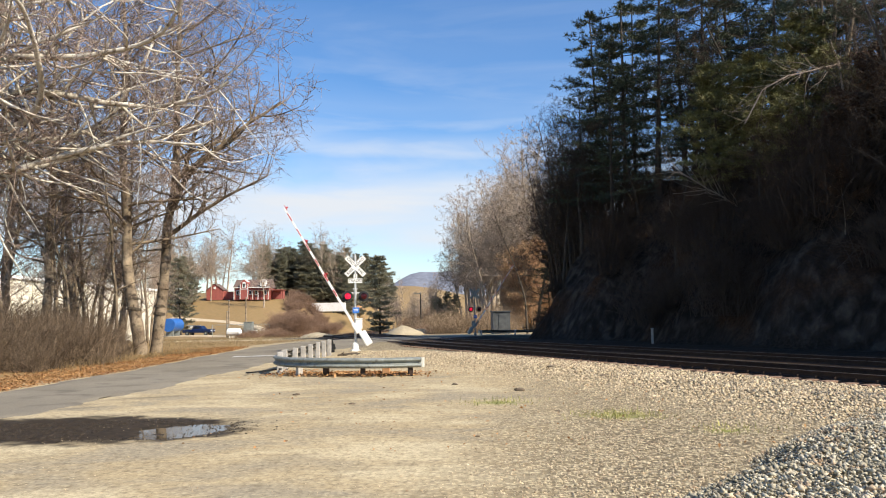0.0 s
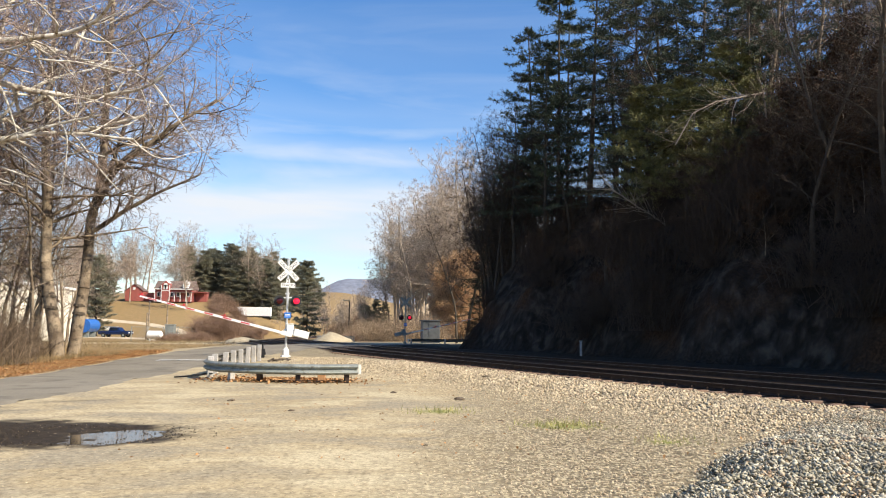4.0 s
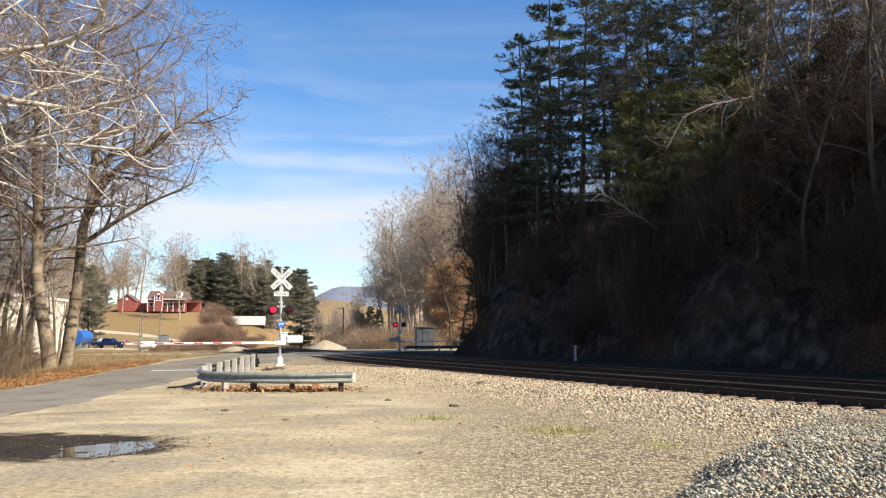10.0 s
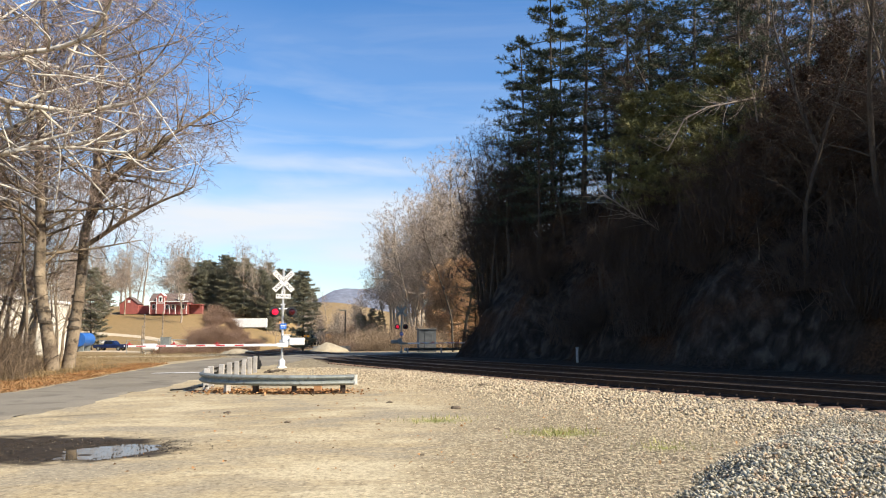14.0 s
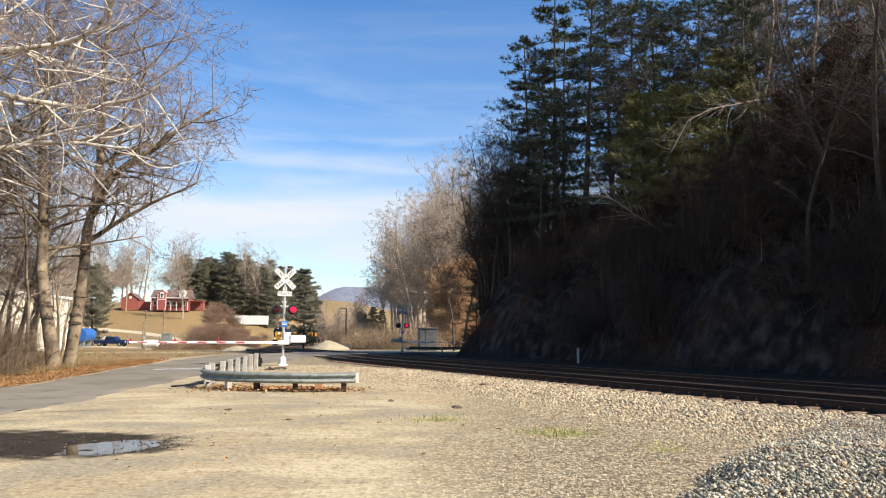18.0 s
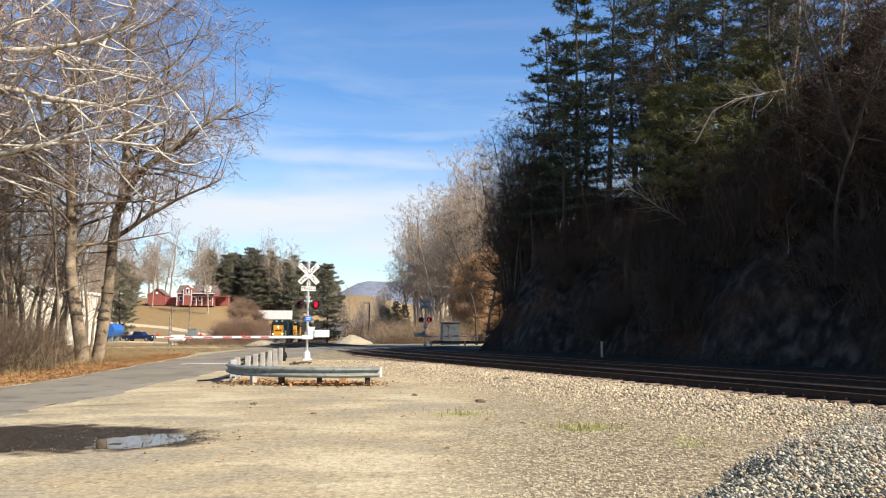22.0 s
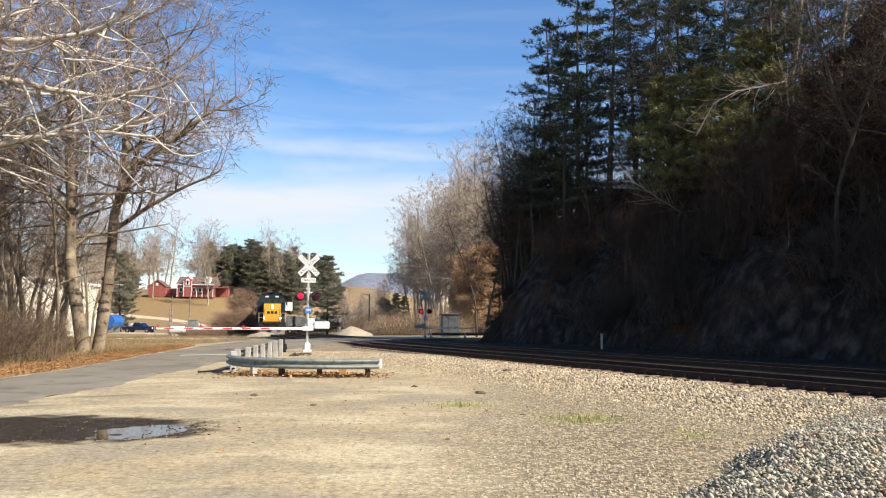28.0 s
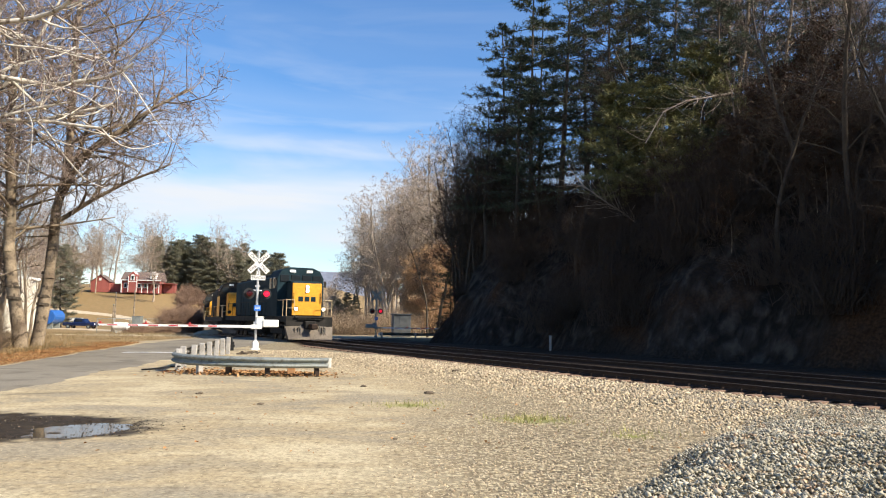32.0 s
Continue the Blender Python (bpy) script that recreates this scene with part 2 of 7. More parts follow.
GALV = surface("galvanised_steel", (0.21, 0.23, 0.21), (0.29, 0.31, 0.29), 3, 30, 0.6, 0.1, metal=0.3, c3=(0.17, 0.17, 0.15))
GALV_END = surface("bright_galvanised", (0.50, 0.50, 0.46), (0.62, 0.62, 0.57), 4, 30, 0.5, 0.1, metal=0.2)
BEAM_BACK = surface("stained_steel", (0.085, 0.085, 0.078), (0.14, 0.135, 0.12), 3, 30, 0.8, 0.1, metal=0.1, c3=(0.10, 0.075, 0.05))
POST_WOOD = surface("weathered_post", (0.33, 0.31, 0.28), (0.45, 0.43, 0.40), 4, 40, 0.9, 0.4)
WHITE = surface("white_paint", (0.78, 0.78, 0.75), (0.70, 0.70, 0.67), 3, 25, 0.5, 0.05)
ALU = surface("aluminium", (0.62, 0.63, 0.63), (0.7, 0.7, 0.7), 3, 25, 0.4, 0.05, metal=0.6)
BLACK = surface("black_paint", (0.015, 0.015, 0.016), (0.03, 0.03, 0.03), 4, 30, 0.5, 0.05)
RED_TAPE = plain("red_reflective", (0.45, 0.035, 0.04), 0.5)
WHITE_TAPE = plain("white_reflective", (0.80, 0.80, 0.80), 0.4)
LAMP_OFF = plain("dark_red_lens", (0.05, 0.004, 0.005), 0.25)
LAMP_ON = plain("lit_red_lens", (0.90, 0.012, 0.05), 0.3, glow=0.5)
BLUE = plain("blue_sign", (0.03, 0.17, 0.62), 0.5)
YELLOW = surface("golden_yellow_paint", (0.78, 0.36, 0.025), (0.68, 0.31, 0.025), 0.8, 14, 0.5, 0.05)
HANDRAIL = surface("tan_handrail_paint", (0.50, 0.40, 0.25), (0.42, 0.33, 0.20), 3, 20, 0.6, 0.05)
GRIME = surface("dusty_pilot", (0.11, 0.092, 0.074), (0.19, 0.16, 0.128), 1.2, 12, 0.9, 0.1)
LOCO_BLUE = surface("dark_blue_paint", (0.010, 0.024, 0.033), (0.018, 0.037, 0.047), 0.8, 12, 0.8, 0.05, spec=0.1)
LOCO_BLACK = surface("sooty_black", (0.02, 0.019, 0.018), (0.04, 0.037, 0.033), 1.5, 14, 0.85, 0.1, spec=0.15)
GLASS = plain("dark_glass", (0.02, 0.025, 0.03), 0.08)
HEADLIGHT = plain("headlight", (1.0, 0.86, 0.6), 0.3, glow=3.0)
CAR_GREY = surface("weathered_grey_paint", (0.16, 0.165, 0.17), (0.22, 0.22, 0.225), 0.5, 8, 0.7, 0.1, c3=(0.13, 0.10, 0.08))
RED_SIDING = surface("red_siding", (0.34, 0.10, 0.082), (0.29, 0.085, 0.07), 1, 20, 0.7, 0.1)
ROOF = surface("brown_shingles", (0.12, 0.085, 0.075), (0.17, 0.12, 0.10), 1.5, 20, 0.9, 0.2)
CREAM = surface("cream_metal_siding", (0.72, 0.68, 0.56), (0.66, 0.62, 0.51), 0.3, 6, 0.6, 0.05)
PAINT_LINE = surface("worn_white_line", (0.70, 0.70, 0.68), (0.5, 0.5, 0.48), 3, 30, 0.7, 0.1)
PICKUP_BLUE = plain("dark_blue_car_paint", (0.012, 0.022, 0.07), 0.2)
TANK_BLUE = plain("blue_tank_paint", (0.03, 0.13, 0.42), 0.4)
RUBBER = plain("tyre_rubber", (0.02, 0.02, 0.02), 0.9)
SAND = surface("pale_sand", (0.45, 0.365, 0.245), (0.53, 0.44, 0.315), 1, 20, 0.95, 0.4)
DULL_SAND = surface("dull_sand", (0.29, 0.245, 0.165), (0.38, 0.325, 0.225), 1, 20, 0.95, 0.5)
# asphalt again, darkened to paint the shade on the far road
SHADE_ASPHALT = surface("shade_dark_asphalt", (0.045, 0.041, 0.036), (0.07, 0.064, 0.055), 0.5, 50, 0.9, 0.25, height=0.01, spec=0.08)
BRICK_RED = surface("red_earth", (0.40, 0.20, 0.09), (0.45, 0.26, 0.13), 1, 12, 0.9, 0.3)


def ground_material():
    """Dirt, gravel, grass, leaf litter and rock, mixed by zones of the plan, with stains and stones."""
    m = bpy.data.materials.new("ground_cover")
    m.use_nodes = True
    nt = m.node_tree
    b = nt.nodes["Principled BSDF"]
    tc = nt.nodes.new("ShaderNodeTexCoord")
    zone = nt.nodes.new("ShaderNodeAttribute"); zone.attribute_name = "zone"
    sep = nt.nodes.new("ShaderNodeSeparateColor")
    nt.links.new(zone.outputs["Color"], sep.inputs[0])

    def tex(scale, detail=5.0, dist=0.0):
        n = nt.nodes.new("ShaderNodeTexNoise")
        n.inputs["Scale"].default_value, n.inputs["Detail"].default_value, n.inputs["Distortion"].default_value = scale, detail, dist
        nt.links.new(tc.outputs["Object"], n.inputs["Vector"])
        return n.outputs["Fac"]

    def rng(v, a, c, lo=0.0, hi=1.0):
        r = nt.nodes.new("ShaderNodeMapRange")
        for k, x in (("From Min", a), ("From Max", c), ("To Min", lo), ("To Max", hi)):
            r.inputs[k].default_value = x
        nt.links.new(v, r.inputs["Value"])
        return r.outputs[0]

    def blend(f, a, c):
        x = nt.nodes.new("ShaderNodeMix"); x.data_type = "RGBA"
        for k, v in (("A", a), ("B", c)):
            if isinstance(v, tuple):
                x.inputs[k].default_value = (*v, 1)
            else:
                nt.links.new(v, x.inputs[k])
        nt.links.new(f, x.inputs["Factor"])
        return x.outputs["Result"]

    big, mid, small, tiny = tex(0.22), tex(1.3), tex(9.0), tex(45.0)
    vor = nt.nodes.new("ShaderNodeTexVoronoi"); vor.inputs["Scale"].default_value = 19.0
    nt.links.new(tc.outputs["Object"], vor.inputs["Vector"])
    stone_hue = nt.nodes.new("ShaderNodeSeparateColor"); nt.links.new(vor.outputs["Color"], stone_hue.inputs[0])
    dirt = blend(rng(big, 0.35, 0.65), (0.42, 0.33, 0.19), (0.54, 0.445, 0.28))
    dirt = blend(rng(mid, 0.5, 0.7, 0, 0.55), dirt, (0.31, 0.27, 0.185))
    dirt = blend(rng(tex(0.55, 6.0, 0.6), 0.52, 0.68, 0, 0.7), dirt, (0.32, 0.28, 0.205))
    dirt = blend(rng(small, 0.52, 0.72, 0, 0.65), dirt, (0.23, 0.185, 0.115))
    way = nt.nodes.new("ShaderNodeMapping")
    way.inputs["Rotation"].default_value, way.inputs["Scale"].default_value = (0, 0, radians(-12)), (0.45, 0.95, 1)
    nt.links.new(tc.outputs["Object"], way.inputs["Vector"])
    worn = nt.nodes.new("ShaderNodeTexNoise")
    worn.inputs["Scale"].default_value, worn.inputs["Detail"].default_value, worn.inputs["Distortion"].default_value = 1.0, 7.0, 0.5
    nt.links.new(way.outputs[0], worn.inputs["Vector"])
    dirt = blend(rng(worn.outputs["Fac"], 0.52, 0.62, 0, 0.7), dirt, (0.29, 0.26, 0.20))
    dirt = blend(rng(worn.outputs["Fac"], 0.36, 0.47, 0.75, 0.0), dirt, (0.62, 0.53, 0.345))
    dirt = blend(rng(tex(24.0, 3.0), 0.58, 0.70, 0, 0.6), dirt, (0.19, 0.15, 0.095))
    stones = blend(rng(stone_hue.outputs[0], 0.1, 0.9), (0.22, 0.176, 0.105), (0.56, 0.48, 0.315))
    # gaps between stones are darkened, their shade put into the colour
    gap = rng(vor.outputs["Distance"], 0.28, 0.62, 0.0, 0.75)
    stones = blend(gap, stones, (0.07, 0.055, 0.04))
    dirt = blend(rng(tiny, 0.46, 0.66, 0.0, 0.45), dirt, stones)
    grassy = blend(rng(mid, 0.35, 0.65), (0.27, 0.18, 0.085), (0.22, 0.155, 0.07))
    grassy = blend(rng(small, 0.45, 0.7, 0, 0.5), grassy, (0.31, 0.23, 0.125))
    # hill litter and rock are far darker than real: shade painted into both
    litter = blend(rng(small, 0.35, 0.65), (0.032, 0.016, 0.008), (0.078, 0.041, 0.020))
    steep = nt.nodes.new("ShaderNodeMapping")
    steep.inputs["Scale"].default_value = (1.0, 1.0, 0.5)
    nt.links.new(tc.outputs["Object"], steep.inputs["Vector"])
    crag = nt.nodes.new("ShaderNodeTexNoise")
    crag.inputs["Scale"].default_value, crag.inputs["Detail"].default_value, crag.inputs["Distortion"].default_value = 1.7, 9.0, 0.35
    nt.links.new(steep.outputs[0], crag.inputs["Vector"])
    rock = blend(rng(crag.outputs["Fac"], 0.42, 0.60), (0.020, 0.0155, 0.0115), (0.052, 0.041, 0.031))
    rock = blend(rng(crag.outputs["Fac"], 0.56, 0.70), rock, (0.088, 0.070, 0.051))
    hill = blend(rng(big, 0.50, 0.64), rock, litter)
    f_gravel = rng(sep.outputs[2], 0.2, 0.8)
    c = blend(f_gravel, blend(rng(small, 0.3, 0.75, 0.0, 0.5), dirt, stones), stones)
    c = blend(sep.outputs[0], c, grassy)
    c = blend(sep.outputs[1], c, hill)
    wet = nt.nodes.new("ShaderNodeAttribute"); wet.attribute_name = "wet"
    c = blend(rng(wet.outputs["Fac"], 0.0, 1.0, 0.0, 0.97), c, blend(rng(small, 0.4, 0.62), (0.012, 0.0085, 0.0055), (0.042, 0.030, 0.019)))
    # oily ballast of the track bed, with the hill's shadow painted in too
    fouled_shade = nt.nodes.new("ShaderNodeAttribute"); fouled_shade.attribute_name = "fouled_shade"
    c = blend(fouled_shade.outputs["Fac"], c, blend(rng(small, 0.4, 0.62), (0.022, 0.015, 0.010), (0.056, 0.038, 0.025)))
    moss = nt.nodes.new("ShaderNodeAttribute"); moss.attribute_name = "moss"
    c = blend(moss.outputs["Fac"], c, (0.22, 0.24, 0.06))
    nt.links.new(c, b.inputs["Base Color"])
    nt.links.new(rng(wet.outputs["Fac"], 0.0, 1.0, 0.92, 0.6), b.inputs["Roughness"])
    b.inputs["Specular IOR Level"].default_value = 0.12
    bp = nt.nodes.new("ShaderNodeBump")
    bp.inputs["Strength"].default_value, bp.inputs["Distance"].default_value = 0.16, 0.012
    h = nt.nodes.new("ShaderNodeMath"); h.operation = "ADD"
    nt.links.new(small, h.inputs[0]); nt.links.new(vor.outputs["Distance"], h.inputs[1])
    nt.links.new(h.outputs[0], bp.inputs["Height"])
    cut = nt.nodes.new("ShaderNodeBump")
    cut.inputs["Distance"].default_value = 0.5
    nt.links.new(rng(sep.outputs[1], 0.3, 1.0, 0.0, 0.9), cut.inputs["Strength"])
    nt.links.new(crag.outputs["Fac"], cut.inputs["Height"]); nt.links.new(bp.outputs[0], cut.inputs["Normal"])
    nt.links.new(cut.outputs[0], b.inputs["Normal"])
    return m


# ---- mesh helpers ----
class Geo:
    """Collects boxes, tubes and loose faces and turns them into one mesh."""

    def __init__(self):
        self.v, self.f = [], []

    def face(self, *pts):
        k = len(self.v)
        self.v += [tuple(p) for p in pts]
        self.f.append(tuple(range(k, k + len(pts))))
        return self

    def box(self, x, y, z, sx, sy, sz, m=None, bevel=0.0):
        """A box centred at x, y, z, with chamfered edges if bevel is set."""
        bm = bmesh.new()
        bmesh.ops.create_cube(bm, size=1.0)
        bmesh.ops.scale(bm, vec=(sx, sy, sz), verts=bm.verts)
        if bevel:
            bmesh.ops.bevel(bm, geom=bm.edges[:], offset=bevel, segments=1, affect="EDGES")
        t = Matrix.Translation((x, y, z))
        bmesh.ops.transform(bm, matrix=m @ t if m else t, verts=bm.verts)
        self.add(bm)
        bm.free()
        return self

    def add(self, bm):
        k = len(self.v)
        bm.verts.index_update()
        self.v += [tuple(p.co) for p in bm.verts]
        self.f += [tuple(k + q.index for q in fc.verts) for fc in bm.faces]

    def tube(self, p0, p1, r0, r1=None, n=8, caps=True):
        r1 = r0 if r1 is None else r1
        p0, p1 = Vector(p0), Vector(p1)
        a = (p1 - p0).normalized()
        u = a.orthogonal().normalized()
        w = a.cross(u)
        k = len(self.v)
        for p, r in ((p0, r0), (p1, r1)):
            for i in range(n):
                g = 2 * math.pi * i / n
                self.v.append(tuple(p + (u * math.cos(g) + w * math.sin(g)) * r))
        for i in range(n):
            j = (i + 1) % n
            self.f.append((k + i, k + j, k + n + j, k + n + i))
        if caps:
            self.f.append(tuple(k + i for i in reversed(range(n))))
            self.f.append(tuple(k + n + i for i in range(n)))
        return self

    def prism(self, outline, axis_pts, flip=1):
        """Sweeps a closed 2D outline (side, up) along points in the plan with heights."""
        k, n, pts = len(self.v), len(outline), [Vector(p) for p in axis_pts]
        for i, p in enumerate(pts):
            d = (pts[min(i + 1, len(pts) - 1)] - pts[max(i - 1, 0)])
            d.z = 0
            d.normalize()
            side = Vector((d.y, -d.x, 0)) * flip
            self.v += [tuple(p + side * a + Vector((0, 0, c))) for a, c in outline]
        for i in range(len(pts) - 1):
            for j in range(n):
                q = (j + 1) % n
                self.f.append((k + i * n + j, k + i * n + q, k + (i + 1) * n + q, k + (i + 1) * n + j))
        self.f.append(tuple(k + j for j in reversed(range(n))))
        self.f.append(tuple(k + (len(pts) - 1) * n + j for j in range(n)))
        return self

    def mesh(self, name, material=None, smooth=False):
        me = bpy.data.meshes.new(name)
        me.from_pydata(self.v, [], self.f)
        me.validate()
        if smooth:
            me.polygons.foreach_set("use_smooth", [True] * len(me.polygons))
        if material:
            me.materials.append(material)
        return me


def part(name, geo, material, parent=None, label="", smooth=False):
    me = geo.mesh(name, material, smooth) if isinstance(geo, Geo) else geo
    ob = new(name, me)
    if parent:
        ob.parent = parent
    return tagged(ob, label)


def thing(name, m, label, category, group="", kind=""):
    ob = new(name)
    ob.matrix_world = m
    return tagged(ob, label, category, group, kind)


def tube_mesh(name, segs, sides, material):
    """Many tapered tubes at once: rows of start, end, two radii."""
    s = np.asarray(segs, float)
    p0, p1, r = s[:, 0:3], s[:, 3:6], s[:, 6:8]
    a = p1 - p0
    a /= np.maximum(np.linalg.norm(a, axis=1, keepdims=True), 1e-9)
    ref = np.where(np.abs(a[:, 2:3]) < 0.9, [[0.0, 0.0, 1.0]], [[1.0, 0.0, 0.0]])
    u = np.cross(a, ref)
    u /= np.linalg.norm(u, axis=1, keepdims=True)
    w = np.cross(a, u)
    g = 2 * np.pi * np.arange(sides) / sides
    ring = u[:, None] * np.cos(g)[None, :, None] + w[:, None] * np.sin(g)[None, :, None]
    v = np.stack([p0[:, None] + ring * r[:, 0, None, None], p1[:, None] + ring * r[:, 1, None, None]], 1).reshape(-1, 3)
    n, i = len(s), np.arange(sides)
    j = (i + 1) % sides
    q = np.stack([i, j, sides + j, sides + i], 1)
    f = (np.arange(n)[:, None, None] * 2 * sides + q[None]).reshape(-1, 4)
    return raw_mesh(name, v, f, material)


def raw_mesh(name, v, f, material, smooth=False):
    me = bpy.data.meshes.new(name)
    k = f.shape[1]
    me.vertices.add(len(v)); me.vertices.foreach_set("co", v.astype(np.float32).ravel())
    me.loops.add(f.size); me.loops.foreach_set("vertex_index", f.astype(np.int32).ravel())
    me.polygons.add(len(f)); me.polygons.foreach_set("loop_start", np.arange(0, f.size, k, dtype=np.int32))
    me.update(calc_edges=True)
    if smooth:
        me.polygons.foreach_set("use_smooth", [True] * len(f))
    me.materials.append(material)
    return me


# ---- the plan: tracks, hill and ground heights ----
ORIGIN, MAST_AHEAD, MAST_SIDE = np.array((0.34, -0.40)), np.array((-0.127, 0.992)), np.array((0.992, 0.127))
ALONG, ACROSS = np.array((-0.398, 0.917)), np.array((0.917, 0.398))
TRACK_BASE = np.array((10.23, 16.49))
RAIL_Z, TIE_Z = 0.12, -0.05


def track_line():
    near = [TRACK_BASE + ALONG * s for s in (-110, -75, -40, -12, 0, 12)]
    far = [(44.6, 3.5), (60, -0.1), (70, -1.95), (83.5, -3.8), (100, -5.2), (115, -5.9), (130, -6.0), (150, -5.0), (170, -2.8),
           (190, 0.0), (206, 2.8), (222, 6.6), (242, 13.6), (265, 25), (300, 48), (350, 90), (400, 140)]
    p = np.array(near + [ORIGIN + MAST_AHEAD * d + MAST_SIDE * u for d, u in far])
    out = []
    for i in range(len(p) - 1):
        a, b, c, d = p[max(i - 1, 0)], p[i], p[i + 1], p[min(i + 2, len(p) - 1)]
        n = max(int(np.linalg.norm(c - b)), 2)
        for k in range(n):
            t = k / n
            out.append(0.5 * (2 * b + (c - a) * t + (2 * a - 5 * b + 4 * c - d) * t * t + (3 * b - a - 3 * c + d) * t ** 3))
    out = np.array(out)
    for _ in range(30):
        out[1:-1] = 0.5 * out[1:-1] + 0.25 * (out[:-2] + out[2:])
    return out


LINE = track_line()
LINE_S = np.r_[0, np.cumsum(np.linalg.norm(np.diff(LINE, axis=0), axis=1))]


def on_track(s, off=0.0):
    """The place at s metres along the near track, off metres to the hill's side, and the way ahead."""
    over = max(0.0, s - LINE_S[-1] + 3)
    s = s - over
    x, y = np.interp(s, LINE_S, LINE[:, 0]), np.interp(s, LINE_S, LINE[:, 1])
    d = np.array((np.interp(s + 2, LINE_S, LINE[:, 0]) - np.interp(s - 2, LINE_S, LINE[:, 0]), np.interp(s + 2, LINE_S, LINE[:, 1]) - np.interp(s - 2, LINE_S, LINE[:, 1])))
    d = d / np.linalg.norm(d)
    x, y = x + d[0] * over, y + d[1] * over
    return np.array((x + d[1] * off, y - d[0] * off)), d


def track_z(s):
    """How far the line has fallen at s, towards the valley."""
    t = np.clip((np.asarray(s, float) - 155) / 110, 0, 1)
    return -1.7 * t * t * (3 - 2 * t)


def smooth01(a, b, x):
    t = np.clip((x - a) / (b - a), 0, 1)
    return t * t * (3 - 2 * t)


def wobble(x, y, k=1.0):
    return (np.sin(0.9 * k * x + 1.3 * np.sin(0.37 * k * y)) * np.sin(1.1 * k * y + 1.7 * np.sin(0.29 * k * x + 1.0))
            + 0.5 * np.sin(2.3 * k * x + 0.8 * k * y + 2) * np.sin(1.9 * k * y - 1.1 * k * x + 0.5)) / 1.5


def hill_height(x, y):
    """The cut and wooded slope beyond the tracks."""
    rx, ry = x - TRACK_BASE[0], y - TRACK_BASE[1]
    s, o = rx * ALONG[0] + ry * ALONG[1], rx * ACROSS[0] + ry * ACROSS[1]
    q = o - 10.3 - 0.5 * np.sin(s * 0.33) - 0.4 * np.sin(s * 0.81 + 1)
    top = 11.6 - 0.045 * np.clip(s, -40, 44)
    rise = np.where(q < 0, 0, np.minimum(q * 1.9, 3.4 + (np.maximum(q, 1.8) - 1.8) * 1.1))
    rise = np.where(rise > top, top + (q - (top - 1.4) / 1.1) * 0.10, rise)
    e = 33.5 + 1.25 * np.clip(o - 9.6, 0, 8.5) - 0.3 * np.clip(o - 25, 0, 60) - s + 0.5 * np.sin(o * 0.9)
    end = np.where(e < 0, 0, np.where(e < 3.8, e * 1.27, 4.83 + (e - 3.8) * 0.5))
    h = np.minimum(rise, end)
    crag = 0.5 * wobble(x, y, 0.9) + 0.35 * np.abs(wobble(x, y, 1.6)) + 0.22 * np.abs(wobble(x + 3, y, 3.1)) + 0.12 * wobble(x, y, 5.3)
    h = np.where(h > 0, h + np.clip(h, 0, 3) / 3 * (crag - 0.15), 0)
    return np.maximum(h, 0)


def level_track(x, y, z):
    """Beds the far stretch of the track into the ground."""
    fx, fy, fz = np.atleast_1d(x).ravel(), np.atleast_1d(y).ravel(), np.atleast_1d(z).ravel().copy()
    near = np.where((fy > 45) & (fy < 330) & (fx > -60) & (fx < 120))[0]
    pts = LINE[::4]
    for k in range(0, len(near), 4000):
        i = near[k:k + 4000]
        d2 = (fx[i, None] - pts[None, :, 0]) ** 2 + (fy[i, None] - pts[None, :, 1]) ** 2
        d, lower = np.sqrt(d2.min(1)), track_z(LINE_S[::4])[d2.argmin(1)]
        w = smooth01(22, 7, d) * smooth01(45, 60, fy[i])
        fz[i] = fz[i] * (1 - w) + (TIE_Z - 0.06 + lower) * w
    return fz.reshape(np.shape(z))


